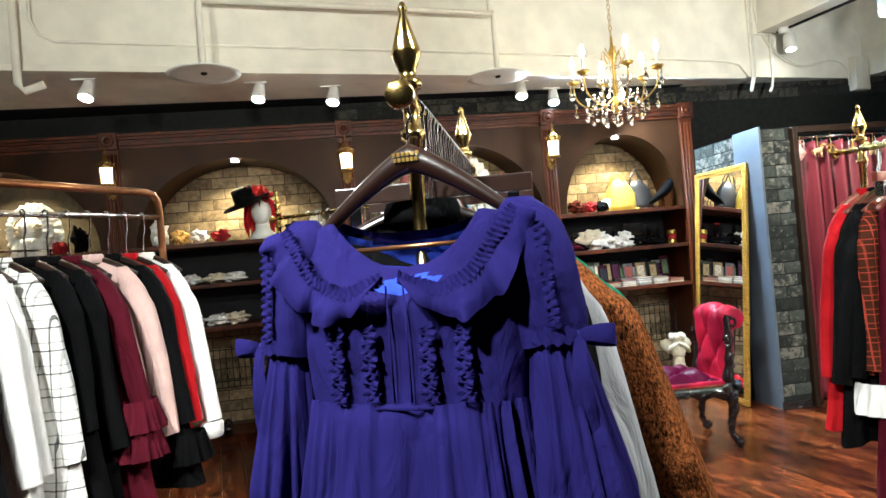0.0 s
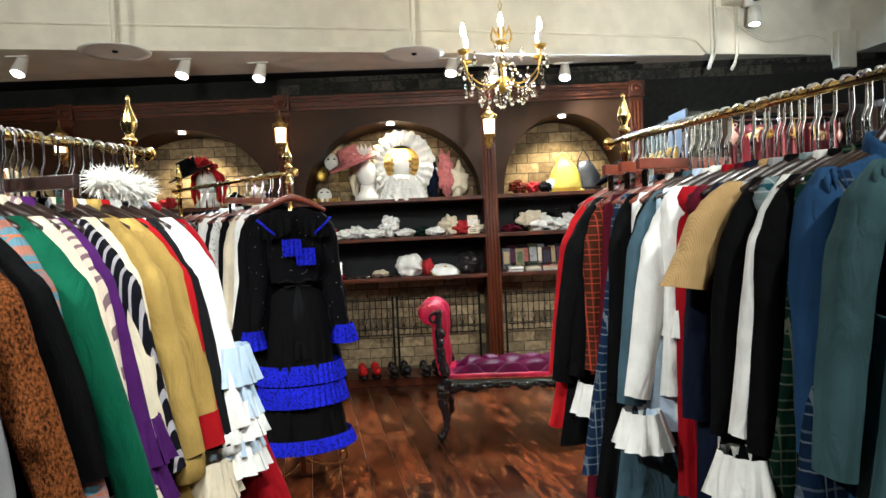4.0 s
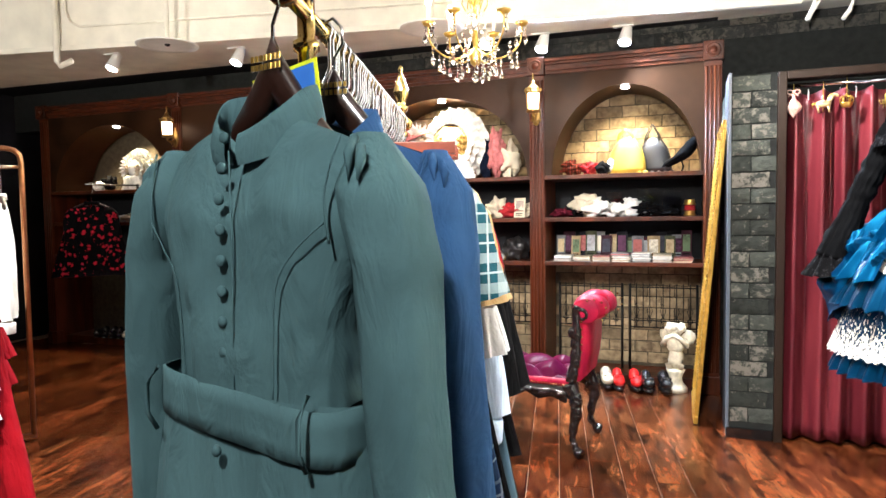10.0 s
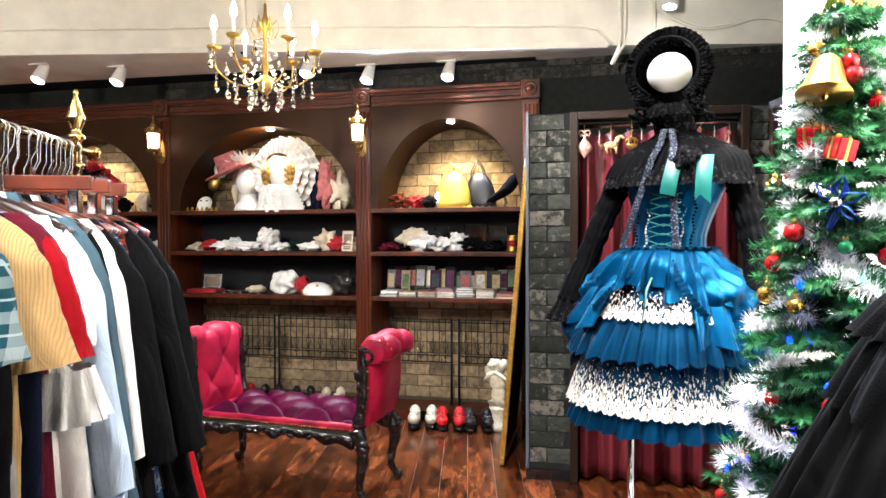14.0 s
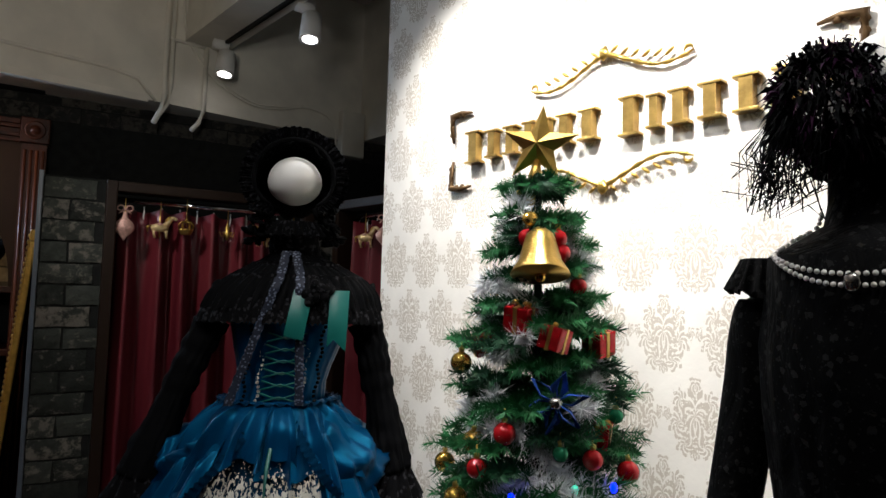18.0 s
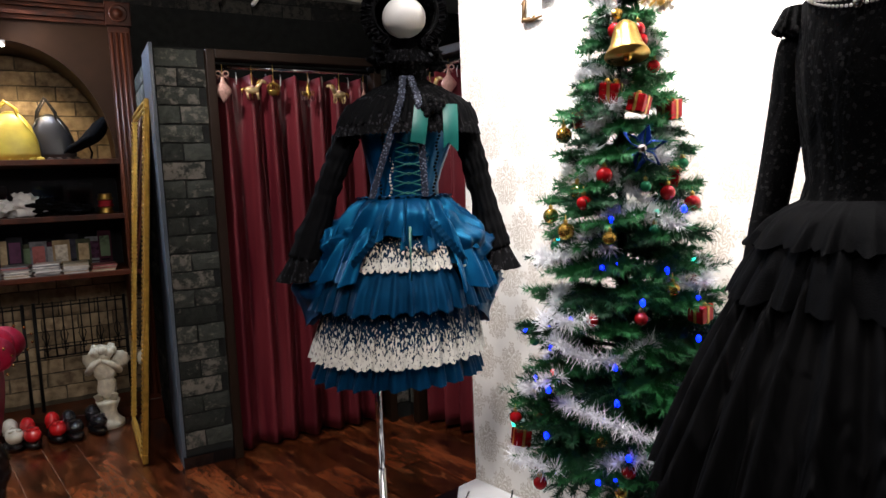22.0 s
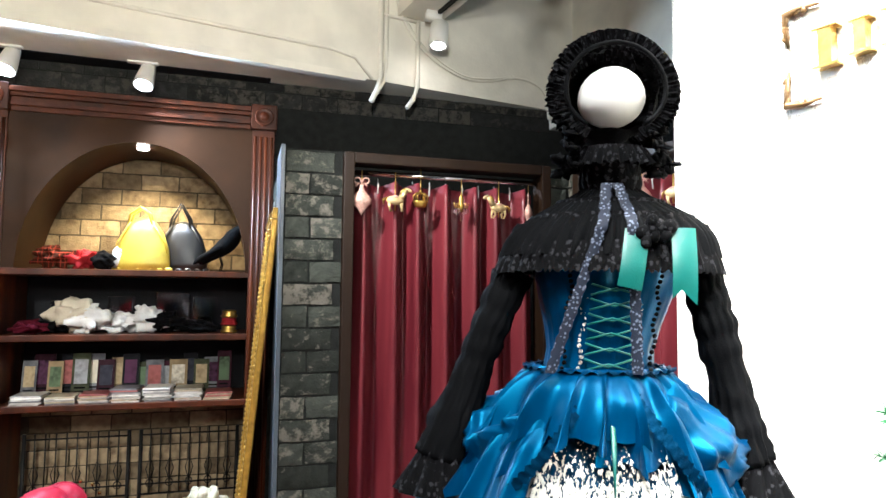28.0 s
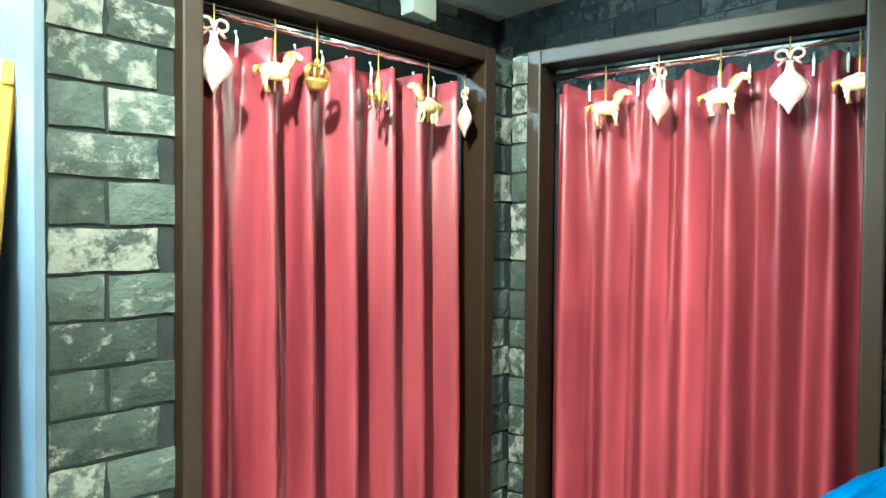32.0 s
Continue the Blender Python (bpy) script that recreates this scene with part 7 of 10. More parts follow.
M_redball, M_goldball, M_greenball, M_redgift = mat("red_bauble", (0.42, 0.008, 0.012), 0.12, 0.3, 0.05, 10, 0, coat=0.6), mat("gold_bauble", (0.66, 0.42, 0.09), 0.15, 0.9, 0.08, 10, 0), mat("green_bauble", (0.02, 0.22, 0.10), 0.15, 0.4, 0.05, 10, 0), mat("red_foil", (0.50, 0.01, 0.015), 0.2, 0.5, 0.3, 60, 0.4, 90)


def bauble(p, mt, r, lab):
    t = thing("bauble", lab, "bauble", Matrix.Translation(p), "baubles on the tree")
    bm = BM()
    blob(bm, sc(0, 0, -r - 0.012, r, r, r), 18, 12)
    part("ball", bm, mt, t)
    bm = BM()
    turned(bm, [(0.006, -0.014), (0.006, -0.004), (0.002, -0.003), (0.0015, 0.012)], 10)
    part("cap", bm, M_gold, t)


def gift(p, r):
    t = thing("gift_ornament", "small red foil gift box ornament with gold ribbon", "ornament", Matrix.Translation(p) @ Euler((0.2, 0.15, p.x * 40)).to_matrix().to_4x4(), "gift ornaments on the tree")
    bm = BM()
    box(bm, (-r, -r, -2 * r), (r, r, 0))
    part("box", bm, M_redgift, t, smooth=False, bevel=0.003)
    bm = BM()
    box(bm, (-0.16 * r, -1.04 * r, -2.04 * r), (0.16 * r, 1.04 * r, 0.04 * r))
    box(bm, (-1.04 * r, -0.16 * r, -2.04 * r), (1.04 * r, 0.16 * r, 0.04 * r))
    part("ribbon", bm, M_gold, t, smooth=False)
    bm = BM()
    for s in (-1, 1):
        blob(bm, sc(s * r * 0.45, 0, r * 0.18, r * 0.4, r * 0.2, r * 0.22), 10, 7)
    part("bow", bm, M_gold, t)


rnd2 = random.Random(5)
for i, (p, v, a) in enumerate(rnd2.sample(front, 52)):
    k = i % 6
    if k in (0, 2):
        bauble(p, M_redball, rnd2.uniform(0.017, 0.023), "glossy red bauble on a fir twig")
    elif k in (1, 3):
        bauble(p, M_goldball, rnd2.uniform(0.016, 0.024), "shiny gold bauble on a fir twig")
    elif k == 4:
        gift(p, rnd2.uniform(0.019, 0.027))
    else:
        bauble(p, M_greenball if i % 4 else M_goldball, 0.015, "small shiny bauble on a fir twig")
# fairy lights
for col, lab, n in (((0.002, 0.012, 1.0), "blue", 34), ((0.01, 1.0, 0.6), "green", 9), ((1.0, 0.01, 0.01), "red", 4)):
    mt = mat(lab + "_fairy_light", col, 0.3, glow=22.0 if lab == "blue" else 9.0, bump=0)
    for p, v, a in rnd2.sample([q for q in front if q[1] < 0.6], n):
        bm = BM()
        blob(bm, sc(0, 0, 0, 0.0065, 0.0065, 0.010), 8, 6)
        solid("fairy_light", bm, mt, f"lit {lab} fairy light on the tree", "light", Matrix.Translation(p + Vector((0.02 * math.sin(a * 9), 0.02 * math.cos(a * 7), 0.015))), group="fairy lights on the tree")
# blue ribbon bow among the twigs
t = thing("ribbon_ornament", "shiny blue and silver ribbon bow on the tree", "ornament", pose(2.195, -3.205, 1.46, 0, 0, -42))
M_blueribbon = mat("blue_foil_ribbon", (0.03, 0.10, 0.42), 0.25, 0.6, 0.2, 30, 0.2, 120)
for k in range(6):
    bm = BM()
    a = radians(60 * k + 15)
    tube(bm, [(0, 0, 0), (0.03 * math.cos(a + 0.35), -0.016, 0.03 * math.sin(a + 0.35)), (0.058 * math.cos(a), -0.008, 0.058 * math.sin(a)), (0.03 * math.cos(a - 0.35), -0.004, 0.03 * math.sin(a - 0.35)), (0, 0, 0)], 0.007, 8, squash=0.35)
    part("ribbon_loop", bm, M_blueribbon, t)
bm = BM()
blob(bm, sc(0, -0.012, 0, 0.013, 0.013, 0.013), 14, 10)
part("silver_knot", bm, M_steel, t)
# star on the top
t = thing("tree_star", "faceted gold star on top of the tree", "star", Matrix.Translation(Vector((2.243, -3.085, 1.962))) @ Euler((0, 0, radians(-52))).to_matrix().to_4x4() @ pose(0, 0, 0, 0, 6, 0))
bm = BM()
fr, bk = bm.verts.new((0, -0.025, 0)), bm.verts.new((0, 0.025, 0))
rim = []
for k in range(10):
    r, a = (0.084 if k % 2 == 0 else 0.034), math.pi / 2 + k * math.pi / 5
    rim.append(bm.verts.new((r * math.cos(a), 0, r * math.sin(a))))
for k in range(10):
    bm.faces.new((fr, rim[k], rim[(k + 1) % 10]))
    bm.faces.new((bk, rim[(k + 1) % 10], rim[k]))
part("star", bm, M_gold, t, smooth=False)
bm = BM()
turned(bm, [(0.014, -0.17), (0.014, -0.06), (0.006, -0.03)], 10)
part("socket", bm, M_gold, t)
# bell under the star, and a pinecone tie
t = thing("bell_ornament", "gold filigree bell ornament with a ribbon", "bell", pose(2.185, -3.165, 1.755, -14, 10, 0) @ Matrix.Scale(0.90, 4))
bm = BM()
turned(bm, [(0.062, -0.075), (0.060, -0.07), (0.045, -0.045), (0.036, -0.01), (0.030, 0.012), (0.014, 0.028), (0.004, 0.032)], 24)
part("bell", bm, M_gold, t)
bm = BM()
blob(bm, sc(0, 0, -0.078, 0.012, 0.012, 0.014), 10, 7)
part("clapper", bm, M_goldball, t)
bm = BM()
for s in (-1, 1):
    blob(bm, sc(s * 0.025, 0, 0.045, 0.024, 0.010, 0.016, 0, s * 25), 12, 8)
part("bow", bm, M_goldball, t)
# cable and plug lead of the lights
bm = BM()
cab = [(2.10, -2.73, 0.40), (2.09, -2.70, 0.25), (2.10, -2.68, 0.11), (2.06, -2.62, 0.092), (2.12, -2.5, 0.092), (2.22, -2.40, 0.092), (2.10, -2.30, 0.092), (2.22, -2.2, 0.092), (2.30, -2.12, 0.092)]
tube(bm, cab, 0.0028, 6)
tube(bm, [Vector((2.03, -2.80, 0.092)) + Vector((0.06 * math.cos(a), 0.05 * math.sin(a), 0.0005 * a)) for a in [k * 0.4 for k in range(28)]], 0.0026, 6)
solid("light_cable", bm, mat("dark_cable", (0.01, 0.02, 0.016), 0.5), "dark green fairy-light cable coiled on the tiles", "cable")

# ---- tufted velvet bench ----
M_velvet = mat("magenta_velvet", (0.36, 0.010, 0.034), 0.42, 0, 0.25, 6, 0.15, 300, dark=(0.070, 0.001, 0.014), sheen=0.0, spec=0.10)
B = pose(0.045, -1.285, 0, 0, 0, -5.5)
bench = thing("bench", "button-tufted magenta velvet bench with rolled arms and black carved frame", "bench", B)
nb = BM()
blob(nb, Matrix.Scale(0.0064, 4), 6, 4)
nail_mesh = finish(nb, "nail", M_brass)


def nail(x, y, z):
    ob = new("nail", nail_mesh)
    ob.parent = bench
    ob.location = (x, y, z)




def tufted(bm, nu, nv, fn, rows, cols, depth, grid=6):
    """A cushion face on fn(u, v) -> (point, normal), drawn in at diagonal buttons."""
    vs = []
    for j in range(nv + 1):
        row = []
        for i in range(nu + 1):
            u, v = i / nu, j / nv
            p, nrm = fn(u, v)
            x, y = u * cols, v * rows
            a, b = abs(math.sin(math.pi * (x + y))), abs(math.sin(math.pi * (x - y)))
            edge = min(1, 7 * u, 7 * (1 - u), 7 * v, 7 * (1 - v))
            pit = math.exp(-((math.sin(math.pi * (x + y)) ** 2 + math.sin(math.pi * (x - y)) ** 2) / 0.10))
            h = depth * (0.10 + 0.90 * (a * b) ** 0.40 - 0.45 * pit) * edge + depth * 0.4 * (edge - 1)
            row.append(bm.verts.new(p + nrm * h))
        vs.append(row)
    for r0, r1 in zip(vs, vs[1:]):
        for i in range(nu):
            bm.faces.new((r0[i], r0[i + 1], r1[i + 1], r1[i]))


bm = BM()
box(bm, (-0.50, -0.215, 0.385), (0.50, 0.215, 0.425))
part("seat_base", bm, M_velvet, bench, smooth=True, bevel=0.012)
# darker copy of the bench velvet: the nap's shade is in the colour
bm = BM()
tufted(bm, 140, 60, lambda u, v: (Vector((-0.50 + u, -0.215 + 0.43 * v, 0.428)), Vector((0, 0, 1))), 1.5, 3.5, 0.066)
part("tufted_seat", bm, mat("nap_shaded_velvet", (0.060, 0.0015, 0.020), 0.36, 0, 0.3, 6, 0.15, 300, dark=(0.020, 0.0005, 0.008), spec=0.06), bench, "deep-buttoned velvet seat")
for sx in (-1, 1):
    prof = []
    for k in range(34):
        u = k / 33
        if u < 0.5:
            w = u / 0.5
            prof.append(Vector((0.475 + 0.03 * w + 0.015 * math.sin(w * 3.1), 0, 0.42 + 0.34 * w)))
        else:
            w = (u - 0.5) / 0.5
            a = math.pi - w * 1.55 * math.pi
            prof.append(Vector((0.505 + 0.068 + 0.068 * math.cos(a), 0, 0.765 + 0.062 * math.sin(a) + 0.045)))
    bm = BM()

    def arm(u, v):
        k = min(32, int(v * 33))
        p = prof[k].lerp(prof[min(33, k + 1)], v * 33 - k)
        d = prof[min(33, k + 1)] - prof[max(0, k - 1)]
        nrm = Vector((-d.z, 0, d.x)).normalized()
        return Vector((sx * p.x, -0.205 + 0.41 * u, p.z)), Vector((sx * nrm.x, 0, nrm.z))
    tufted(bm, 48, 66, arm, 2.4, 1.8, 0.030)
    part("rolled_arm", bm, M_velvet, bench, "buttoned velvet rolled arm")
    bm = BM()
    rows = []
    for p, th in [(q, 0.05) for q in prof[:18]]:
        rows.append([bm.verts.new((sx * (p.x + o), y, p.z)) for o, y in ((0.012, -0.20), (0.065, -0.19), (0.065, 0.19), (0.012, 0.20))])
    for r0, r1 in zip(rows, rows[1:]):
        for k in range(4):
            bm.faces.new((r0[k], r0[(k + 1) % 4], r1[(k + 1) % 4], r1[k]))
    part("arm_back", bm, M_velvet, bench)
    for yy in (-0.205, 0.205):
        bm = BM()
        blob(bm, sc(sx * 0.573, yy, 0.808, 0.074, 0.016, 0.068), 20, 10)
        part("roll_end", bm, M_velvet, bench, "rounded velvet end of the roll")
    for yy in (-0.222, 0.222):
        bm = BM()
        tube(bm, [Vector((sx * (p.x + 0.018), yy * 0.985, p.z)) for p in prof[:19]], [0.030 - 0.008 * k / 18 + 0.004 * math.sin(k * 1.1) for k in range(19)], 10)
        tube(bm, [Vector((sx * (0.555 + (0.036 - 0.022 * k / 20) * math.cos(2.9 - k * 0.32)), yy * 0.98, 0.785 + (0.036 - 0.022 * k / 20) * math.sin(2.9 - k * 0.32))) for k in range(21)], [0.013 - 0.006 * k / 20 for k in range(21)], 8)
        s = part("arm_scroll", bm, M_blackgloss, bench, "carved black scroll")
        bm = BM()
        for k in range(5):
            blob(bm, sc(sx * (0.515 + 0.012 * math.sin(k)), yy * 1.05, 0.47 + 0.055 * k, 0.022, 0.014, 0.03), 10, 7, 0.4, k)
        part("carved_leaf", bm, M_blackgloss, s)
        for k in range(15):
            p = prof[2 + k * 2]
            nail(sx * (p.x + 0.045), yy * 0.90 - (0.014 if yy < 0 else -0.014), p.z)
    for yy in (-0.195, 0.195):
        bm = BM()
        pts = [(sx * 0.475, yy, 0.40), (sx * 0.515, yy * 1.06, 0.33), (sx * 0.525, yy * 1.12, 0.25), (sx * 0.505, yy * 1.08, 0.16), (sx * 0.50, yy * 1.06, 0.09), (sx * 0.53, yy * 1.14, 0.035), (sx * 0.565, yy * 1.2, 0.022)]
        fine = [Vector(pts[min(5, int(k / 5))]).lerp(Vector(pts[min(6, int(k / 5) + 1)]), (k % 5) / 5) for k in range(31)]
        tube(bm, fine, [0.046 - 0.026 * min(1, k / 18) + 0.003 * math.sin(k * 1.3) + (0.008 if k > 26 else 0) for k in range(31)], 12)
        g = part("leg", bm, M_blackgloss, bench, "black carved cabriole leg")
        bm = BM()
        for k in range(4):
            blob(bm, sc(sx * 0.532, yy * 1.19, 0.34 - 0.035 * k, 0.026 - 0.003 * k, 0.018, 0.022), 10, 7, 0.6, k + 3)
        part("knee_carving", bm, M_blackgloss, g)
for yy in (-0.218, 0.218):
    bm = BM()
    rows = []
    for k in range(61):
        u = k / 60
        x = -0.47 + 0.94 * u
        low = 0.335 - 0.022 * math.cos(u * 2 * math.pi) - 0.012 * math.cos(u * 12 * math.pi) - 0.03 * math.exp(-((u - 0.5) / 0.08) ** 2)
        rows.append([bm.verts.new((x, yy + o, z)) for o, z in ((-0.014, 0.39), (-0.016, low), (0.016, low), (0.014, 0.39))])
    for r0, r1 in zip(rows, rows[1:]):
        for k in range(4):
            bm.faces.new((r0[k], r0[(k + 1) % 4], r1[(k + 1) % 4], r1[k]))
    a = part("apron", bm, M_blackgloss, bench, "carved black apron with scrollwork")
    for k in range(25):
        u = k / 24
        bm = BM()
        blob(bm, sc(-0.44 + 0.88 * u, yy * 1.08, 0.355 + 0.010 * math.sin(k * 2.0), 0.022, 0.010, 0.012, 0, 30 * math.sin(k * 1.7)), 9, 6, 0.5, k)
        part("scroll_leaf", bm, M_blackgloss, a)
    for k in range(56):
        nail(-0.485 + 0.97 * k / 55, yy * 1.005, 0.398)

# ---- leaning gilt mirror ----
MW, MH = 0.735, 1.885
mb, mt_ = Vector((1.145, -0.765, 0.005)), Vector((1.302, -0.765, 1.878))
ang = math.degrees(math.atan2(mt_.x - mb.x, mt_.z - mb.z))
t = thing("standing_mirror", "tall gilt-framed mirror leaning on the brick booth", "mirror", Matrix.Translation(mb) @ Euler((0, radians(ang), 0)).to_matrix().to_4x4())
for nm, a, b in (("frame_rail", (0, 0, 0), (0.028, MW, 0.05)), ("frame_rail", (0, 0, MH - 0.05), (0.028, MW, MH)), ("frame_stile", (0, 0, 0.05), (0.028, 0.05, MH - 0.05)), ("frame_stile", (0, MW - 0.05, 0.05), (0.028, MW, MH - 0.05))):
    bm = BM()
    box(bm, a, b)
    f = part(nm, bm, M_giltwood, t, "gilded beaded moulding", smooth=False, bevel=0.007)
    bm = BM()
    if nm == "frame_stile":
        for k in range(74):
            blob(bm, sc(-0.002, (a[1] + b[1]) / 2, a[2] + 0.012 + 0.0242 * k, 0.006, 0.010, 0.0105), 6, 4)
    else:
        for k in range(26):
            blob(bm, sc(-0.002, 0.06 + 0.0245 * k, (a[2] + b[2]) / 2, 0.006, 0.0105, 0.010), 6, 4)
    part("beading", bm, M_gold, f)
bm = BM()
box(bm, (0.010, 0.048, 0.048), (0.014, MW - 0.048, MH - 0.048))
part("mirror_glass", bm, M_mirror, t, smooth=False)
bm = BM()
box(bm, (0.016, 0.03, 0.03), (0.024, MW - 0.03, MH - 0.03))
part("backing", bm, M_black, t, smooth=False)

# ---- chandelier ----
M_crystal = glass("crystal", (1, 1, 1), 0.0)
ch = thing("chandelier", "gilt eight-armed candle chandelier with crystal drops", "chandelier", pose(-0.028, -1.48, 0))
bm = BM()
turned(bm, [(0.006, 2.17), (0.03, 2.19), (0.036, 2.22), (0.02, 2.25), (0.012, 2.28), (0.020, 2.32), (0.012, 2.36), (0.010, 2.50), (0.022, 2.53), (0.026, 2.56), (0.010, 2.60), (0.008, 2.66)], 16)
part("stem", bm, M_gold, ch)
bm = BM()
for k in range(9):
    tube(bm, [Vector((0.010 * math.cos(a) * (k % 2), 0.010 * math.cos(a) * ((k + 1) % 2), 2.68 + 0.034 * k + 0.018 * math.sin(a))) for a in [2 * math.pi * q / 10 for q in range(11)]], 0.0025, 5)
tube(bm, [(0, 0, 2.98), (0, 0, HC)], 0.003, 6)
part("chain", bm, M_gold, ch)
for k in range(6):
    a = 2 * math.pi * k / 6 + 0.4
    c, s = math.cos(a), math.sin(a)
    bm = BM()
    pts = [(0.02 * c, 0.02 * s, 2.27), (0.09 * c, 0.09 * s, 2.22), (0.17 * c, 0.17 * s, 2.23), (0.245 * c, 0.245 * s, 2.29), (0.265 * c, 0.265 * s, 2.36), (0.265 * c, 0.265 * s, 2.40)]
    tube(bm, along(pts, 22), 0.0048, 8)
    tube(bm, [(0.02 * c, 0.02 * s, 2.52), (0.06 * c, 0.06 * s, 2.58), (0.075 * c, 0.075 * s, 2.52), (0.05 * c, 0.05 * s, 2.48)], 0.004, 6)
    armo = part("arm", bm, M_gold, ch)
    bm = BM()
    turned(bm, [(0.008, 2.395), (0.030, 2.405), (0.040, 2.42), (0.036, 2.418), (0.012, 2.412), (0.012, 2.43)], 16, pose(0.265 * c, 0.265 * s, 0))
    part("drip_pan", bm, M_gold, armo)
    bm = BM()
    turned(bm, [(0.0095, 2.43), (0.0095, 2.50), (0.006, 2.505)], 10, pose(0.265 * c, 0.265 * s, 0))
    part("candle_sleeve", bm, M_plastic, armo)
    bm = BM()
    turned(bm, [(0.006, 2.505), (0.017, 2.525), (0.016, 2.548), (0.004, 2.585)], 12, pose(0.265 * c, 0.265 * s, 0))
    part("bulb", bm, M_bulb, armo, "lit candle bulb")
    for r, z, da, beads in ((0.285, 2.40, 0.0, 2), (0.25, 2.27, 0.22, 2), (0.205, 2.25, -0.2, 2), (0.15, 2.23, 0.15, 3), (0.09, 2.23, 0.5, 3), (0.275, 2.385, 0.42, 1)):
        bm = BM()
        px, py = r * math.cos(a + da), r * math.sin(a + da)
        prof = []
        for q in range(beads):
            zz = z - 0.020 * q
            prof += [(0.0012, zz), (0.0075, zz - 0.006), (0.0085, zz - 0.010), (0.0075, zz - 0.014), (0.0012, zz - 0.019)]
        zz = z - 0.020 * beads - 0.004
        prof += [(0.002, zz), (0.010, zz - 0.016), (0.0165, zz - 0.034), (0.013, zz - 0.048), (0.001, zz - 0.062)]
        turned(bm, prof, 7, pose(px, py, 0))
        part("crystal_drop", bm, M_crystal, ch, "faceted crystal drop on beads", smooth=False)
for k in range(8):
    a = 2 * math.pi * k / 8
    for q in range(6):
        bm = BM()
        u = q / 5
        r = 0.04 + 0.09 * u
        blob(bm, sc(r * math.cos(a), r * math.sin(a), 2.46 - 0.20 * u - 0.04 * math.sin(u * 3.1), 0.009, 0.009, 0.009), 6, 4)
        part("crystal_bead", bm, M_crystal, ch)
bm = BM()
turned(bm, [(0.002, 2.17), (0.008, 2.16), (0.004, 2.145), (0.016, 2.125), (0.020, 2.11), (0.010, 2.085), (0.001, 2.078)], 8)
part("centre_drop", bm, M_crystal, ch, smooth=False)

# ---- wall lanterns ----
M_lantern = mat("antique_brass", (0.40, 0.24, 0.07), 0.35, 0.85, 0.3, 40, 0.4, 200)
M_lglass = mat("lit_lantern_glass", (1.0, 0.84, 0.58), 0.4, glow=5.0, bump=0.1)


def lantern():
    t = thing("wall_lantern", "lit antique brass lantern on a scrolled wall bracket", "lantern", group="lanterns on the pilasters")
    bm = BM()
    turned(bm, [(0.004, -0.30), (0.016, -0.29), (0.022, -0.27), (0.03, -0.25), (0.034, -0.20), (0.026, -0.15), (0.012, -0.12), (0.006, -0.10)], 16, pose(0, -0.025, 2.31) @ Matrix.Diagonal((1.1, 0.45, 1, 1)))
    part("wall_plate", bm, M_lantern, t)
    bm = BM()
    tube(bm, [(0, -0.03, 2.10), (0, -0.08, 2.06), (0, -0.125, 2.07), (0, -0.13, 2.10)], [0.012, 0.010, 0.010, 0.012], 8)
    for sx in (-1, 1):
        tube(bm, [(0, -0.03, 2.06)] + [(sx * (0.022 + 0.018 * math.cos(a)), -0.04, 2.045 + 0.02 * math.sin(a)) for a in [k * 0.5 for k in range(11)]], 0.004, 6)
    part("bracket", bm, M_lantern, t, "scrolled brass bracket")
    bm = BM()
    turned(bm, [(0.02, 2.095), (0.05, 2.10), (0.054, 2.115), (0.046, 2.122)], 8, pose(0, -0.13, 0))
    part("tray", bm, M_lantern, t, smooth=False)
    bm = BM()
    turned(bm, [(0.040, 2.12), (0.047, 2.24)], 8, pose(0, -0.13, 0))
    part("glass", bm, M_lglass, t, "glowing seeded glass", smooth=False)
    for k in range(8):
        a = 2 * math.pi * k / 8
        bm = BM()
        tube(bm, [(0.043 * math.cos(a), -0.13 + 0.043 * math.sin(a), 2.12), (0.050 * math.cos(a), -0.13 + 0.050 * math.sin(a), 2.245)], 0.0035, 5)
        part("bar", bm, M_lantern, t)
    bm = BM()
    turned(bm, [(0.060, 2.24), (0.062, 2.255), (0.05, 2.262), (0.048, 2.285), (0.03, 2.30), (0.016, 2.315), (0.020, 2.325), (0.008, 2.34), (0.006, 2.36), (0.010, 2.37), (0.002, 2.395)], 8, pose(0, -0.13, 0))
    part("roof", bm, M_lantern, t, smooth=False)
    for k in range(8):
        a = 2 * math.pi * k / 8
        bm = BM()
        blob(bm, sc(0.060 * math.cos(a), -0.13 + 0.060 * math.sin(a), 2.268, 0.008, 0.008, 0.014), 6, 5)
        part("crest", bm, M_lantern, t)
    return t


first = lantern()
for x in (-1.726, -3.53):
    copy_thing(first, pose(x, 0, 0))

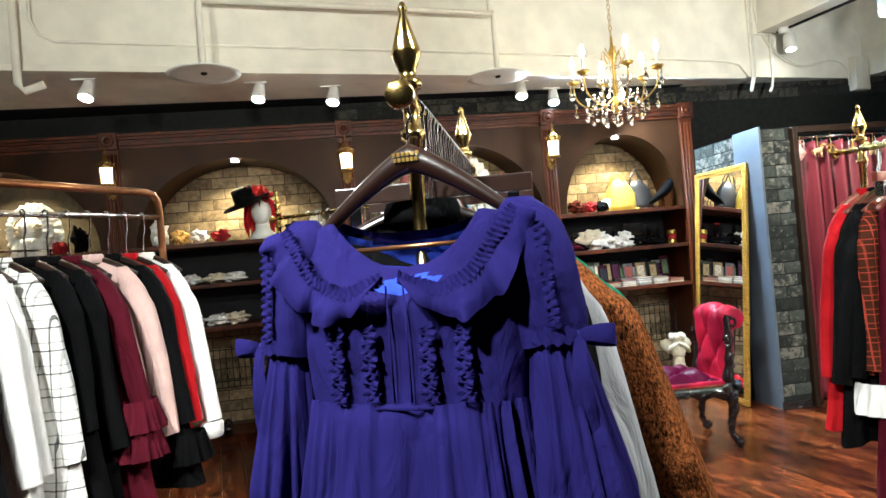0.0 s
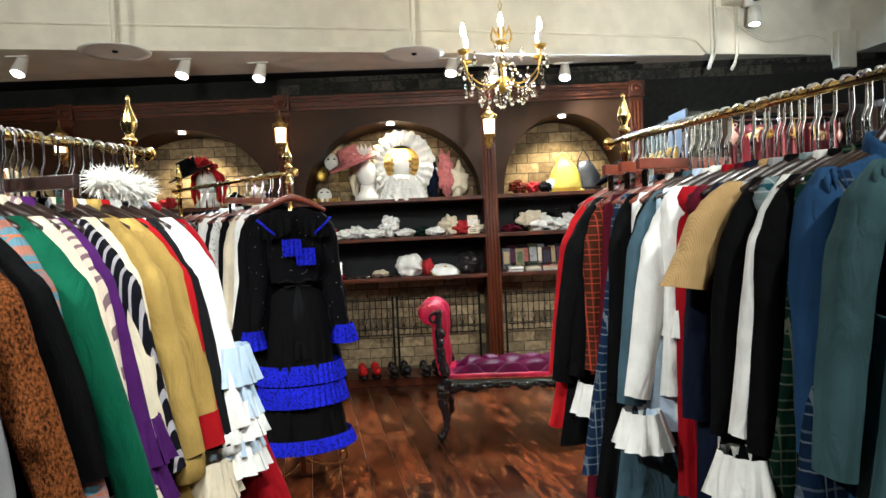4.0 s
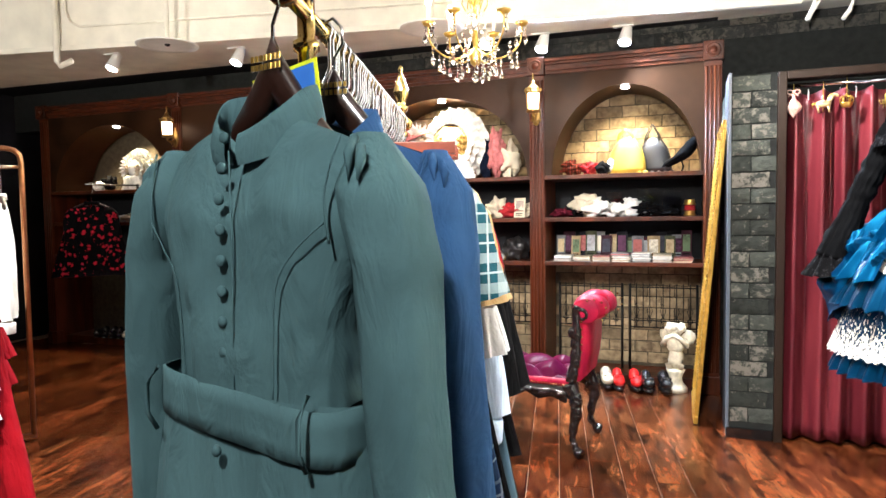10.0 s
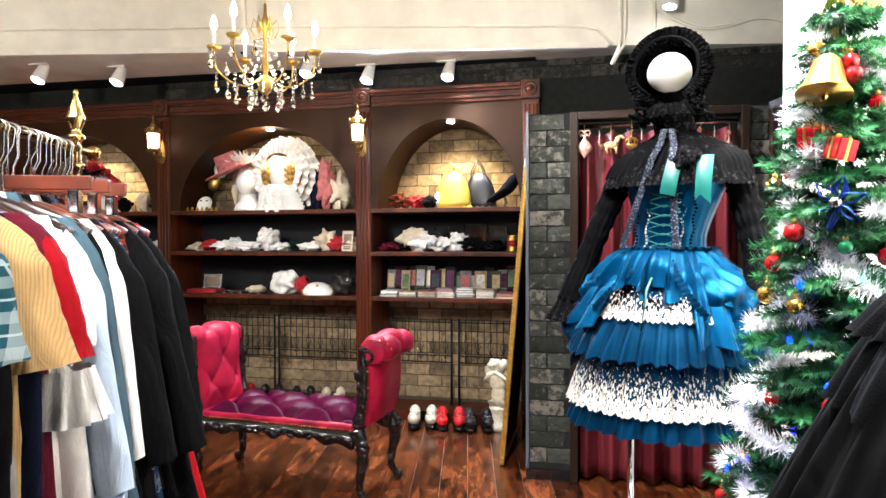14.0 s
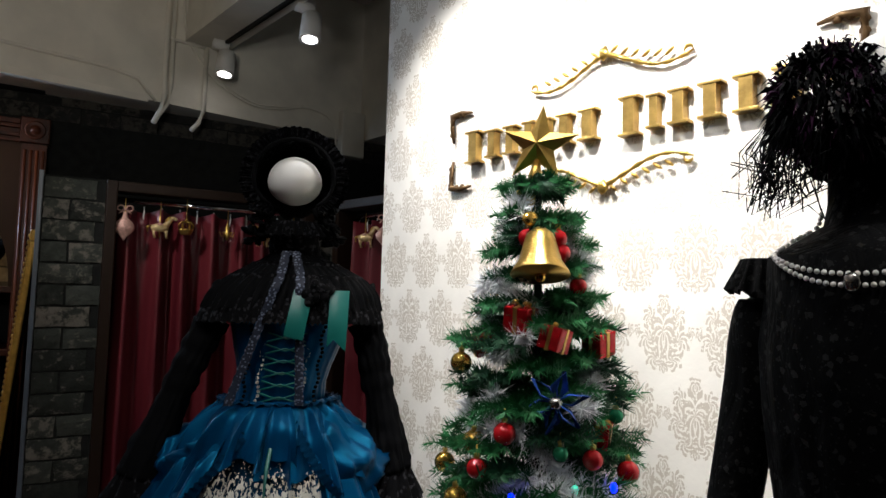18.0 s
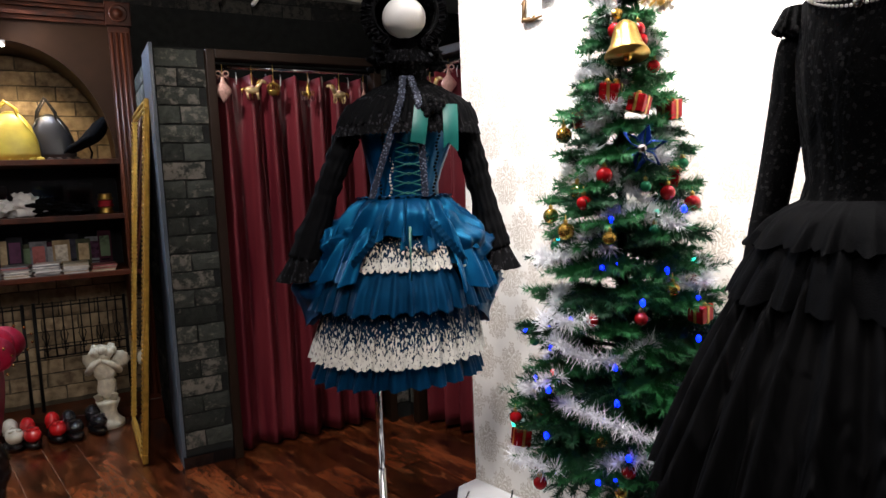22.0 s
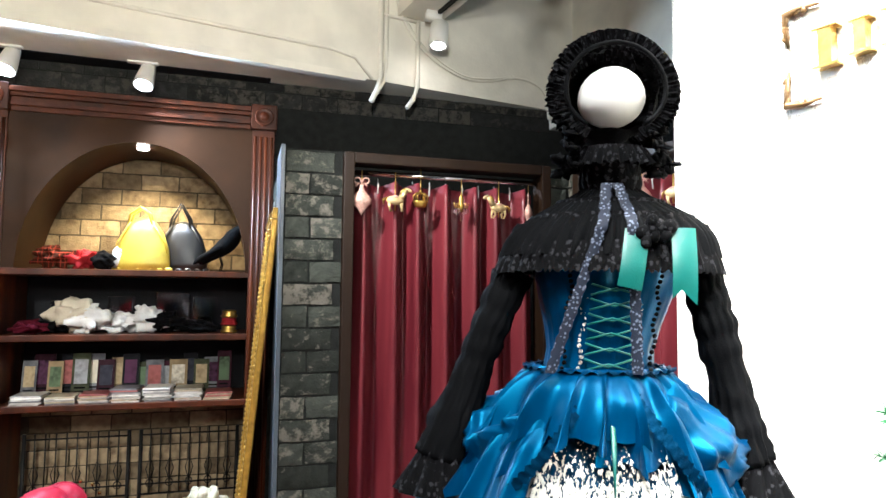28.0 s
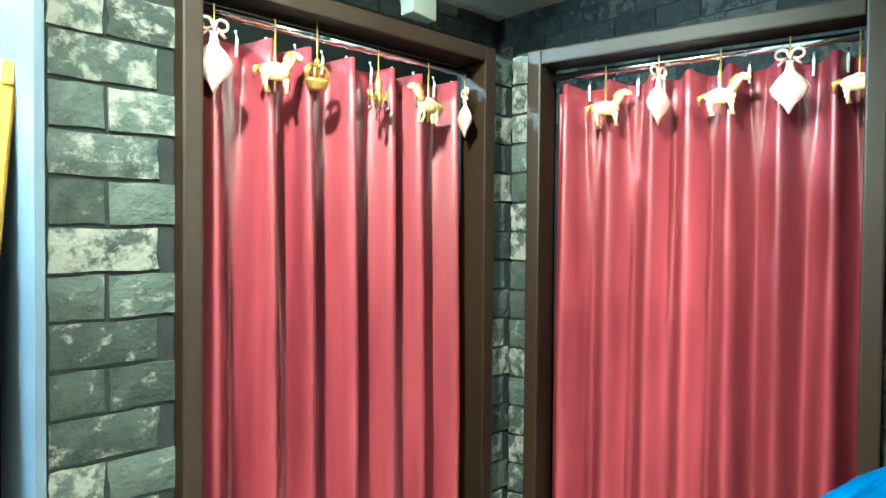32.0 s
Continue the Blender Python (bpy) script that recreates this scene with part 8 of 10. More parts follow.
# ---- ceiling fittings ----
def track_lamp(x, y, cool):
    t = thing("track_light", "white cylindrical track spotlight, lit", "spotlight", pose(x, y, 0), "spotlights under the low ceiling")
    bm = BM()
    box(bm, (-0.09, -0.018, 2.695), (0.06, 0.018, 2.745))
    part("adapter", bm, M_plastic, t, smooth=False, bevel=0.004)
    bm = BM()
    tube(bm, [(0, 0, 2.70), (0, 0, 2.665)], 0.008, 8)
    part("stem", bm, M_plastic, t)
    bm = BM()
    turned(bm, [(0.020, 0.095), (0.034, 0.088), (0.042, 0.03), (0.048, -0.02), (0.051, -0.050), (0.045, -0.050)], 18, pose(0, 0, 2.62, -24, 8, 0))
    part("can", bm, M_plastic, t)
    bm = BM()
    turned(bm, [(0.044, -0.046), (0.044, -0.050), (0.030, -0.060), (0.001, -0.064)], 16, pose(0, 0, 2.62, -24, 8, 0))
    part("lamp_face", bm, M_coolglow if cool else M_spotglow, t, "bright lamp face")


for x, y, z, c, w, aim in TRACK:
    track_lamp(x, y + 0.02, c == COOL)
for x in (-2.585, -0.585):
    y = by(x, FACE) - 0.15
    t = thing("ceiling_speaker", "flat white saucer hanging from a painted conduit", "ceiling fitting", pose(x, y, 0), "saucers along the beam")
    bm = BM()
    turned(bm, [(0.01, 2.685), (0.06, 2.678), (0.19, 2.655), (0.225, 2.643), (0.225, 2.636), (0.18, 2.640), (0.03, 2.648), (0.01, 2.644)], 40)
    part("saucer", bm, M_plastic, t)
    bm = BM()
    blob(bm, sc(0, 0, 2.645, 0.022, 0.022, 0.015), 10, 6)
    part("sensor", bm, M_iron, t, "small dark sensor")
    bm = BM()
    tube(bm, [(0, 0, 2.68), (0, 0, 3.10), (0, 0.0, 3.13)], 0.019, 10)
    part("conduit", bm, M_beam, t)
t = thing("conduit_run", "cream painted conduits along the beam", "conduit", kind="structure")


def on_beam(x, z, o=0.0):
    return Vector((x, by(x, FACE) - 0.014 - o, z))


for pts, r in (([on_beam(-2.60, 3.112, 0.135), on_beam(-0.57, 3.112, 0.135)], 0.019), ([on_beam(-2.50, 3.115, 0.135), on_beam(-2.48, 3.20, 0.12), on_beam(-2.55, 3.32, 0.05), on_beam(-2.55, 3.70, 0.01)], 0.020),
               ([on_beam(-0.61, 3.115, 0.135), on_beam(-0.61, 3.70, 0.135)], 0.015), ([on_beam(-3.56, 3.70), on_beam(-3.56, 2.99), on_beam(-3.52, 2.91), on_beam(-3.44, 2.868), on_beam(-0.15, 2.858), on_beam(1.60, 2.836), on_beam(1.74, 2.81), on_beam(1.84, 2.70)], 0.010),
               ([on_beam(-3.64, 3.70, 0.01), on_beam(-3.64, 2.60, 0.01), on_beam(-3.60, 2.56, 0.02), on_beam(-3.50, 2.60, 0.02)], 0.024), ([on_beam(1.885, 3.70), on_beam(1.885, 2.74), on_beam(1.87, 2.66, 0.01), on_beam(1.83, 2.57, 0.03)], 0.016),
               ([on_beam(1.92, 3.70), on_beam(1.92, 2.80), on_beam(1.905, 2.70), on_beam(1.86, 2.62, 0.02)], 0.010), ([on_beam(2.11, 3.09), on_beam(2.11, 2.70), on_beam(2.08, 2.62, 0.01), on_beam(2.04, 2.565, 0.03)], 0.014),
               ([on_beam(1.89, 3.085), on_beam(2.10, 3.085)], 0.010)):
    bm = BM()
    tube(bm, pts, r, 9)
    part("conduit", bm, M_beam, t)
bm = BM()
tube(bm, along([on_beam(1.955, 3.70), on_beam(1.965, 3.35), on_beam(2.00, 3.12), on_beam(2.15, 2.92), on_beam(2.38, 2.81), on_beam(2.58, 2.815), on_beam(2.77, 2.865), on_beam(2.92, 2.85), on_beam(3.0, 2.78), on_beam(3.02, 2.64)], 50), 0.007, 7)
tube(bm, along([on_beam(1.975, 3.70), on_beam(1.985, 3.35), on_beam(2.02, 3.13), on_beam(2.17, 2.935), on_beam(2.39, 2.824), on_beam(2.58, 2.83), on_beam(2.76, 2.875)], 40), 0.005, 7)
part("loose_cable", bm, M_beam, t, "loose painted cable")
bm = BM()
prism(bm, [(XL, by(XL, FACE - 0.012)), (1.80, by(1.80, FACE - 0.012)), (1.80, by(1.80, FACE + 0.03)), (XL, by(XL, FACE + 0.03))], SOFFIT - 0.016, SOFFIT + 0.022)
part("beam_strip", bm, M_beam, t, smooth=False)
bm = BM()
prism(bm, [(2.16, -0.12), (2.18, -0.12), (2.18 + 0.55, -3.1), (2.16 + 0.55, -3.1)], 3.082, 3.102)
part("lamp_track", bm, M_iron, t, "dark lamp track", smooth=False)
for x, y, z in ((2.45, -0.98, 2.955), (2.19, -0.24, 2.93)):
    tt = thing("downlight_can", "white ceiling spotlight on the cross beam, lit", "spotlight", pose(x, y, z, -10, 6, 0), "spotlights on the cross beam")
    bm = BM()
    turned(bm, [(0.02, 0.115), (0.050, 0.105), (0.056, -0.035), (0.050, -0.035)], 20)
    part("can", bm, M_plastic, tt)
    bm = BM()
    tube(bm, [(0, 0, 0.10), (-0.03, 0.01, 0.165)], 0.012, 8)
    box(bm, (-0.085, -0.03, 0.12), (0.005, 0.03, 0.175))
    part("bracket", bm, M_plastic, tt)
    bm = BM()
    turned(bm, [(0.049, -0.030), (0.03, -0.040), (0.001, -0.042)], 18)
    part("lamp_face", bm, M_spotglow, tt)

# ---- wrought iron gates standing at the back of the cabinets ----
def gate(x, w, z1):
    t = thing("iron_gate", "black wrought iron fence panel with curled ornaments", "gate", pose(x, 0.30, 0.075), "iron panels at the back of the cabinets")
    for z in (z1, z1 * 0.52, z1 * 0.60):
        bm = BM()
        tube(bm, [(0, 0, z), (w, 0, z)], 0.005, 6)
        part("rail", bm, M_iron, t)
    n = int(w / 0.05)
    for k in range(n + 1):
        xx = w * k / n
        thick = 0.010 if k in (0, n) else 0.0038
        bm = BM()
        tube(bm, [(xx, 0, 0.0 if thick > 0.005 else z1 * 0.52), (xx, 0, z1 + 0.03)], thick, 6)
        part("bar", bm, M_iron, t)
        if k % 2 and k < n:
            bm = BM()
            tube(bm, [(xx + 0.018 * math.cos(a), 0, z1 * 0.56 + 0.03 + 0.02 * math.sin(a)) for a in [q * 0.6 for q in range(11)]], 0.003, 5)
            tube(bm, [(xx, 0, z1 * 0.62), (xx - 0.02, 0, z1 * 0.72), (xx, 0, z1 * 0.82), (xx + 0.02, 0, z1 * 0.72), (xx, 0, z1 * 0.62)], 0.003, 5)
            part("curl", bm, M_iron, t)


for x, w in ((-1.62, 0.72), (-0.86, 0.74), (0.12, 0.50), (0.68, 0.50), (-3.4, 0.75), (-2.6, 0.75)):
    gate(x, w, 0.66)

# ---- cherub on its plinth ----
M_stone = mat("ivory_plaster", (0.66, 0.60, 0.45), 0.6, 0, 0.25, 30, 0.5, 120)
bm = BM()
turned(bm, [(0.085, 0.0), (0.085, 0.03), (0.07, 0.045), (0.05, 0.07), (0.045, 0.10), (0.06, 0.14), (0.07, 0.16), (0.055, 0.17)], 18)
blob(bm, sc(0, 0, 0.25, 0.055, 0.05, 0.08), 14, 10, 0.3, 1)
blob(bm, sc(0, -0.01, 0.35, 0.062, 0.05, 0.075), 14, 10, 0.3, 2)
for k in range(9):
    a = k * 0.7
    blob(bm, sc(0.05 * math.cos(a), -0.01 + 0.045 * math.sin(a), 0.475 + 0.01 * math.sin(3 * a), 0.028, 0.028, 0.028), 8, 6, 0.4, k)
blob(bm, sc(0, -0.015, 0.455, 0.05, 0.05, 0.055), 14, 10)
for sx in (-1, 1):
    tube(bm, [(sx * 0.055, -0.01, 0.39), (sx * 0.085, -0.03, 0.35), (sx * 0.05, -0.06, 0.40), (0.0, -0.062, 0.43)], [0.024, 0.022, 0.018, 0.014], 8)
    tube(bm, [(sx * 0.03, -0.01, 0.22), (sx * 0.045, -0.035, 0.20), (sx * 0.04, -0.02, 0.17)], [0.032, 0.026, 0.02], 8)
    blob(bm, sc(sx * 0.085, 0.035, 0.40, 0.055, 0.014, 0.05, 0, sx * 30, sx * 25), 12, 8, 0.5, sx)
solid("cherub_statue", bm, M_stone, "ivory plaster cherub figure on a small pedestal", "statue", pose(1.03, 0.02, 0.0, 0, 0, -15))

# ---- shoes on the floor ----
def shoe_pair(x, y, z, mt, rz, label, high=0.03, size=1.0):
    for dx in (-0.052, 0.052):
        m = pose(x, y, z, 0, 0, rz) @ pose(dx * size, 0, 0) @ Matrix.Scale(size, 4)
        t = thing("platform_shoe", label, "shoe", m, "shoes lined up under the shelves")
        bm = BM()
        blob(bm, sc(0, -0.02, high * 0.55, 0.042, 0.115, high * 0.7), 14, 8)
        bmesh.ops.delete(bm, geom=[v for v in bm.verts if v.co.z < 0.0], context="VERTS")
        part("sole", bm, M_blackgloss, t)
        bm = BM()
        blob(bm, sc(0, -0.065, high + 0.022, 0.038, 0.062, 0.034), 14, 9)
        part("toe", bm, mt, t)
        bm = BM()
        blob(bm, sc(0, 0.055, high + 0.03, 0.034, 0.045, 0.045), 14, 9)
        part("heel", bm, mt, t)
        bm = BM()
        tube(bm, [(-0.036, -0.005, high + 0.02), (0, -0.01, high + 0.055), (0.036, -0.005, high + 0.02)], 0.009, 8, squash=0.5)
        part("strap", bm, mt, t)
        bm = BM()
        for s in (-1, 1):
            blob(bm, sc(s * 0.014, -0.085, high + 0.052, 0.014, 0.010, 0.009), 8, 5)
        part("bow", bm, mt, t)


S_red, S_blk, S_wht, S_pnk = mat("red_patent", (0.50, 0.012, 0.012), 0.2, coat=0.4), mat("black_patent", (0.012, 0.011, 0.012), 0.2, coat=0.4), mat("cream_leather", (0.62, 0.54, 0.40), 0.4), mat("pink_insole", (0.60, 0.28, 0.22), 0.5)
for x, mt, lab in ((0.47, S_wht, "cream platform shoes with black soles on the floor"), (0.68, S_red, "glossy red platform shoes with bows"), (0.89, S_blk, "black strap shoes with platform soles"), (-1.42, S_blk, "black patent strap shoes on the plinth"), (-1.12, S_red, "glossy red strap shoes on the plinth"), (-0.86, S_blk, "black patent shoes with buckles"), (-0.58, S_blk, "black strap shoes beside the bench"), (-0.32, S_wht, "cream strap shoes with bows")):
    shoe_pair(x, -0.02 if x > 0 else 0.14, 0.0 if x > 0 else 0.077, mt, 12, lab, 0.04, 1.22 if x > 0 else 1.1)
for x, mt in ((-4.7, S_blk), (-4.5, S_blk), (-4.3, S_wht), (-4.1, S_red), (-3.9, S_wht), (-3.72, S_wht), (-3.3, S_wht), (-3.1, S_red), (-2.9, S_blk)):
    shoe_pair(x, 0.14, 0.077, mt, 8, "strap shoes in a row under the shelf")

# ---- curtain ornaments ----
M_ivorygold = mat("ivory_and_gold", (0.70, 0.52, 0.26), 0.35, 0.45, 0.3, 60, 0.4, 200)
M_rosefil = mat("rose_glitter", (0.62, 0.36, 0.30), 0.4, 0.3, 0.3, 90, 0.5, 260)


def cord(t, h):
    bm = BM()
    tube(bm, [(0, 0, 0.0), (0.001, 0, h * 0.5), (0, 0, h)], 0.0016, 5)
    part("cord", bm, M_gold, t)


def horse(m, side):
    t = thing("horse_ornament", "small ivory and gold carousel horse hanging on the curtain", "ornament", m, "ornaments along the curtains")
    bm = BM()
    blob(bm, sc(0, 0, 0, 0.040, 0.014, 0.020), 14, 9)
    tube(bm, [(side * 0.025, 0, 0.010), (side * 0.042, 0, 0.034), (side * 0.050, 0, 0.047)], [0.014, 0.010, 0.009], 9)
    blob(bm, sc(side * 0.060, 0, 0.045, 0.017, 0.007, 0.009, 0, side * 25), 10, 6)
    part("body", bm, M_ivorygold, t)
    for x, k in ((-0.028, 0.3), (-0.020, -0.4), (0.022, 0.5), (0.030, -0.2)):
        bm = BM()
        tube(bm, [(x, 0, -0.012), (x + 0.016 * k * side, 0, -0.030), (x + 0.006 * side, 0, -0.048)], [0.007, 0.005, 0.004], 7)
        part("leg", bm, M_ivorygold, t)
    bm = BM()
    tube(bm, [(-side * 0.036, 0, 0.008), (-side * 0.052, 0, 0.0), (-side * 0.050, 0, -0.022)], [0.005, 0.007, 0.002], 7)
    part("tail", bm, M_gold, t)
    bm = BM()
    tube(bm, [(side * (0.026 + 0.006 * k), 0, 0.028 + 0.008 * k) for k in range(4)], [0.007, 0.010, 0.009, 0.006], 8)
    part("mane", bm, M_gold, t)
    bm = BM()
    blob(bm, sc(0, 0, 0.014, 0.016, 0.016, 0.008), 10, 6)
    part("saddle", bm, M_rosefil, t)
    bm = BM()
    tube(bm, [(0, 0, -0.045), (0, 0, 0.085)], 0.0028, 7)
    part("pole", bm, M_gold, t)
    cord(t, 0.12)


def bulb_orn(m, s=1.0):
    t = thing("bauble_ornament", "rose glitter onion bauble hanging with a bow", "ornament", m, "ornaments along the curtains")
    bm = BM()
    turned(bm, [(0.001, -0.062 * s), (0.012 * s, -0.042 * s), (0.040 * s, -0.012 * s), (0.044 * s, 0.004 * s), (0.030 * s, 0.026 * s), (0.012 * s, 0.044 * s), (0.008 * s, 0.062 * s), (0.010 * s, 0.07 * s)], 20, Matrix.Diagonal((1, 0.5, 1, 1)))
    part("bauble", bm, M_rosefil, t)
    bm = BM()
    for sx in (-1, 1):
        tube(bm, [(0, 0, 0.075 * s)] + [(sx * (0.018 + 0.014 * math.cos(a)) * s, 0, (0.086 + 0.012 * math.sin(a)) * s) for a in [3.1 - k * 0.55 for k in range(11)]] + [(sx * 0.026 * s, 0, 0.06 * s)], 0.0035 * s, 6)
    part("bow", bm, M_rosefil, t)
    cord(t, 0.13)


def crown_orn(m):
    t = thing("crown_ornament", "small gold crown hanging on the curtain", "ornament", m, "ornaments along the curtains")
    bm = BM()
    turned(bm, [(0.020, -0.036), (0.026, -0.030), (0.030, -0.018), (0.033, -0.014), (0.031, -0.008), (0.018, -0.006)], 18, Matrix.Diagonal((1, 0.6, 1, 1)))
    for k in range(6):
        a = 2 * math.pi * k / 6
        tube(bm, [(0.030 * math.cos(a), 0.018 * math.sin(a), -0.010), (0.033 * math.cos(a), 0.020 * math.sin(a), 0.012), (0.018 * math.cos(a), 0.010 * math.sin(a), 0.026), (0, 0, 0.022)], 0.004, 6)
    blob(bm, sc(0, 0, 0.032, 0.008, 0.008, 0.010), 8, 6)
    part("crown", bm, M_gold, t)
    cord(t, 0.13)


def chand_orn(m):
    t = thing("lantern_ornament", "tiny gilt chandelier ornament with glass drops", "ornament", m, "ornaments along the curtains")
    bm = BM()
    turned(bm, [(0.002, -0.03), (0.010, -0.02), (0.014, 0.0), (0.008, 0.012), (0.012, 0.03), (0.006, 0.045), (0.003, 0.06)], 12)
    part("stem", bm, M_gold, t)
    for k in range(6):
        bm = BM()
        a = 2 * math.pi * k / 6
        tube(bm, [(0.008 * math.cos(a), 0.005 * math.sin(a), 0.0), (0.028 * math.cos(a), 0.014 * math.sin(a), -0.010), (0.034 * math.cos(a), 0.017 * math.sin(a), 0.012)], 0.003, 5)
        part("arm", bm, M_gold, t)
    for k in range(6):
        a = 2 * math.pi * k / 6
        bm = BM()
        turned(bm, [(0.001, -0.042), (0.006, -0.028), (0.004, -0.014), (0.001, -0.01)], 6, pose(0.030 * math.cos(a), 0.015 * math.sin(a), 0))
        part("drop", bm, M_crystal, t, smooth=False)
    bm = BM()
    turned(bm, [(0.001, -0.075), (0.007, -0.060), (0.004, -0.04), (0.001, -0.034)], 6)
    part("centre_drop", bm, M_crystal, t, smooth=False)
    cord(t, 0.12)


OY = -0.935
bulb_orn(pose(1.655, OY, 1.905))
horse(pose(1.80, OY, 1.915), 1)
crown_orn(pose(1.912, OY, 1.925))
chand_orn(pose(2.098, OY, 1.905))
horse(pose(2.275, OY, 1.905), -1)
bulb_orn(pose(2.42, OY, 1.885) @ Matrix.Rotation(1.1, 4, "Z"), 0.9)
for x, fn in ((0.235, 0), (0.385, 1), (0.544, 2), (0.704, 3), (0.85, 4)):
    q = M_sk @ pose(x, -0.012, 1.910)
    if fn in (0, 2, 4):
        horse(q @ Matrix.Rotation(0.5 if fn == 0 else 0.0, 4, "Z"), 1)
    else:
        bulb_orn(q @ Matrix.Rotation(1.2 if fn == 1 else 0.0, 4, "Z"), 1.0)

# ---- shop sign on the partition ----
SG = Matrix.Translation((wx(-2.90) - 0.002, -2.90, 2.10)) @ Matrix.Rotation(-math.pi / 2 + math.atan(WALL), 4, "Z")   # local x runs along the wall, local -y faces the shop
M_signgold = mat("brushed_gold_letters", (0.52, 0.34, 0.10), 0.3, 0.85, 0.25, 30, 0.2, 120)
M_signside = mat("dark_bronze", (0.10, 0.055, 0.02), 0.45, 0.6, 0.2, 30, 0.2, 120)
sign = thing("shop_sign", "raised gold sign marks with scrolled gilt ornaments on the wall", "sign", SG)


def mark(x, w, h):
    """A raised gold slab with a narrow foot and head."""
    bm = BM()
    box(bm, (x - w * 0.20, -0.028, -h / 2 + 0.006), (x + w * 0.20, 0.0, h / 2 - 0.006))
    for z in (-h / 2 + 0.003, h / 2 - 0.003):
        box(bm, (x - w * 0.38, -0.030, z - 0.0035), (x + w * 0.38, -0.0005, z + 0.0035))
    part("raised_mark", bm, M_signgold, sign, "raised gold slab", smooth=False, bevel=0.0015)


X = -0.475
for i in range(15):
    w = (0.080, 0.066, 0.068, 0.062, 0.050, 0.066, 0.074, 0.040, 0.074, 0.050, 0.068, 0.074, 0.074, 0.092, 0.070)[i]
    if i != 7:
        mark(X + w / 2, w, 0.082 if i not in (0, 8) else 0.098)
    X += w * 1.06
for z, s in ((0.130, 1), (-0.118, -1)):
    bm = BM()
    for sx in (-1, 1):
        pts = []
        for k in range(30):
            v = k / 29
            pts.append(Vector((0.02 + sx * (0.01 + 0.215 * v), -0.012, z + s * (0.045 * (1 - v) ** 2 - 0.03 * math.sin(v * 3.0) * v))))
        for k in range(9):
            a = k * 0.6
            pts.append(Vector((0.02 + sx * (0.225 + 0.014 * math.cos(a) * (1 - k / 14)), -0.012, z + s * (0.0 + 0.016 * math.sin(a) * (1 - k / 14)))))
        tube(bm, pts, [0.0062 - 0.0028 * k / 38 + 0.0014 * math.sin(k * 1.2) for k in range(39)], 8)
        for k in range(6):
            blob(bm, sc(0.02 + sx * (0.03 + 0.030 * k), -0.014, z + s * (0.045 * (1 - k / 6) ** 2 + 0.009), 0.015, 0.005, 0.0048, 0, -sx * s * 35), 8, 5)
    blob(bm, sc(0.02, -0.014, z + s * 0.050, 0.015, 0.008, 0.018), 10, 7, 0.4, 2)
    part("gilt_scroll", bm, M_gold, sign, "gilt acanthus scroll")
for sx, sz in ((-1, 1), (-1, -1), (1, 1), (1, -1)):
    bm = BM()
    cx, cz = 0.03 + sx * 0.57, sz * 0.115
    tube(bm, [(cx - sx * 0.085, -0.008, cz), (cx - sx * 0.04, -0.010, cz + sz * 0.006), (cx, -0.010, cz), (cx - sx * 0.0, -0.010, cz - sz * 0.04), (cx - sx * 0.006, -0.008, cz - sz * 0.085)], [0.004, 0.008, 0.012, 0.008, 0.004], 8)
    for k in range(5):
        blob(bm, sc(cx - sx * (0.012 + 0.012 * k) * (k % 2), -0.010, cz - sz * (0.012 + 0.012 * k) * ((k + 1) % 2), 0.010, 0.006, 0.010), 8, 5, 0.5, k)
    part("corner_ornament", bm, M_signside, sign, "dark bronze filigree corner")

# ---- what stands on the shelves ----
Z1, Z2, Z3 = 1.626, 1.298, 0.956
I_white, I_cream, I_red, I_black, I_pink = C("white"), C("cream"), mat("red_felt", (0.36, 0.02, 0.025), 0.9), C("black"), mat("pink_straw", (0.50, 0.16, 0.16), 0.8, 0, 0.4, 40, 0.5, 200)
I_hairred, I_blond, I_silver = mat("red_wig_hair", (0.52, 0.012, 0.02), 0.5, 0, 0.4, 60, 0.5, 200, stretch=(8, 8, 1)), mat("blond_wig_hair", (0.60, 0.36, 0.10), 0.5, 0, 0.4, 60, 0.5, 200, stretch=(8, 8, 1)), mat("silver_jewellery", (0.65, 0.64, 0.62), 0.2, 0.9)
I_print = mat("glossy_printed_cover", (0.13, 0.095, 0.07), 0.25, 0, 0.5, 40, 0.02, 120, dark=(0.02, 0.015, 0.02), shift=0.8)
I_yellow, I_bag = mat("yellow_leather", (0.58, 0.42, 0.05), 0.4, 0, 0.2, 12, 0.2, 160), mat("black_leather", (0.014, 0.013, 0.013), 0.35, 0, 0.2, 14, 0.2, 160)


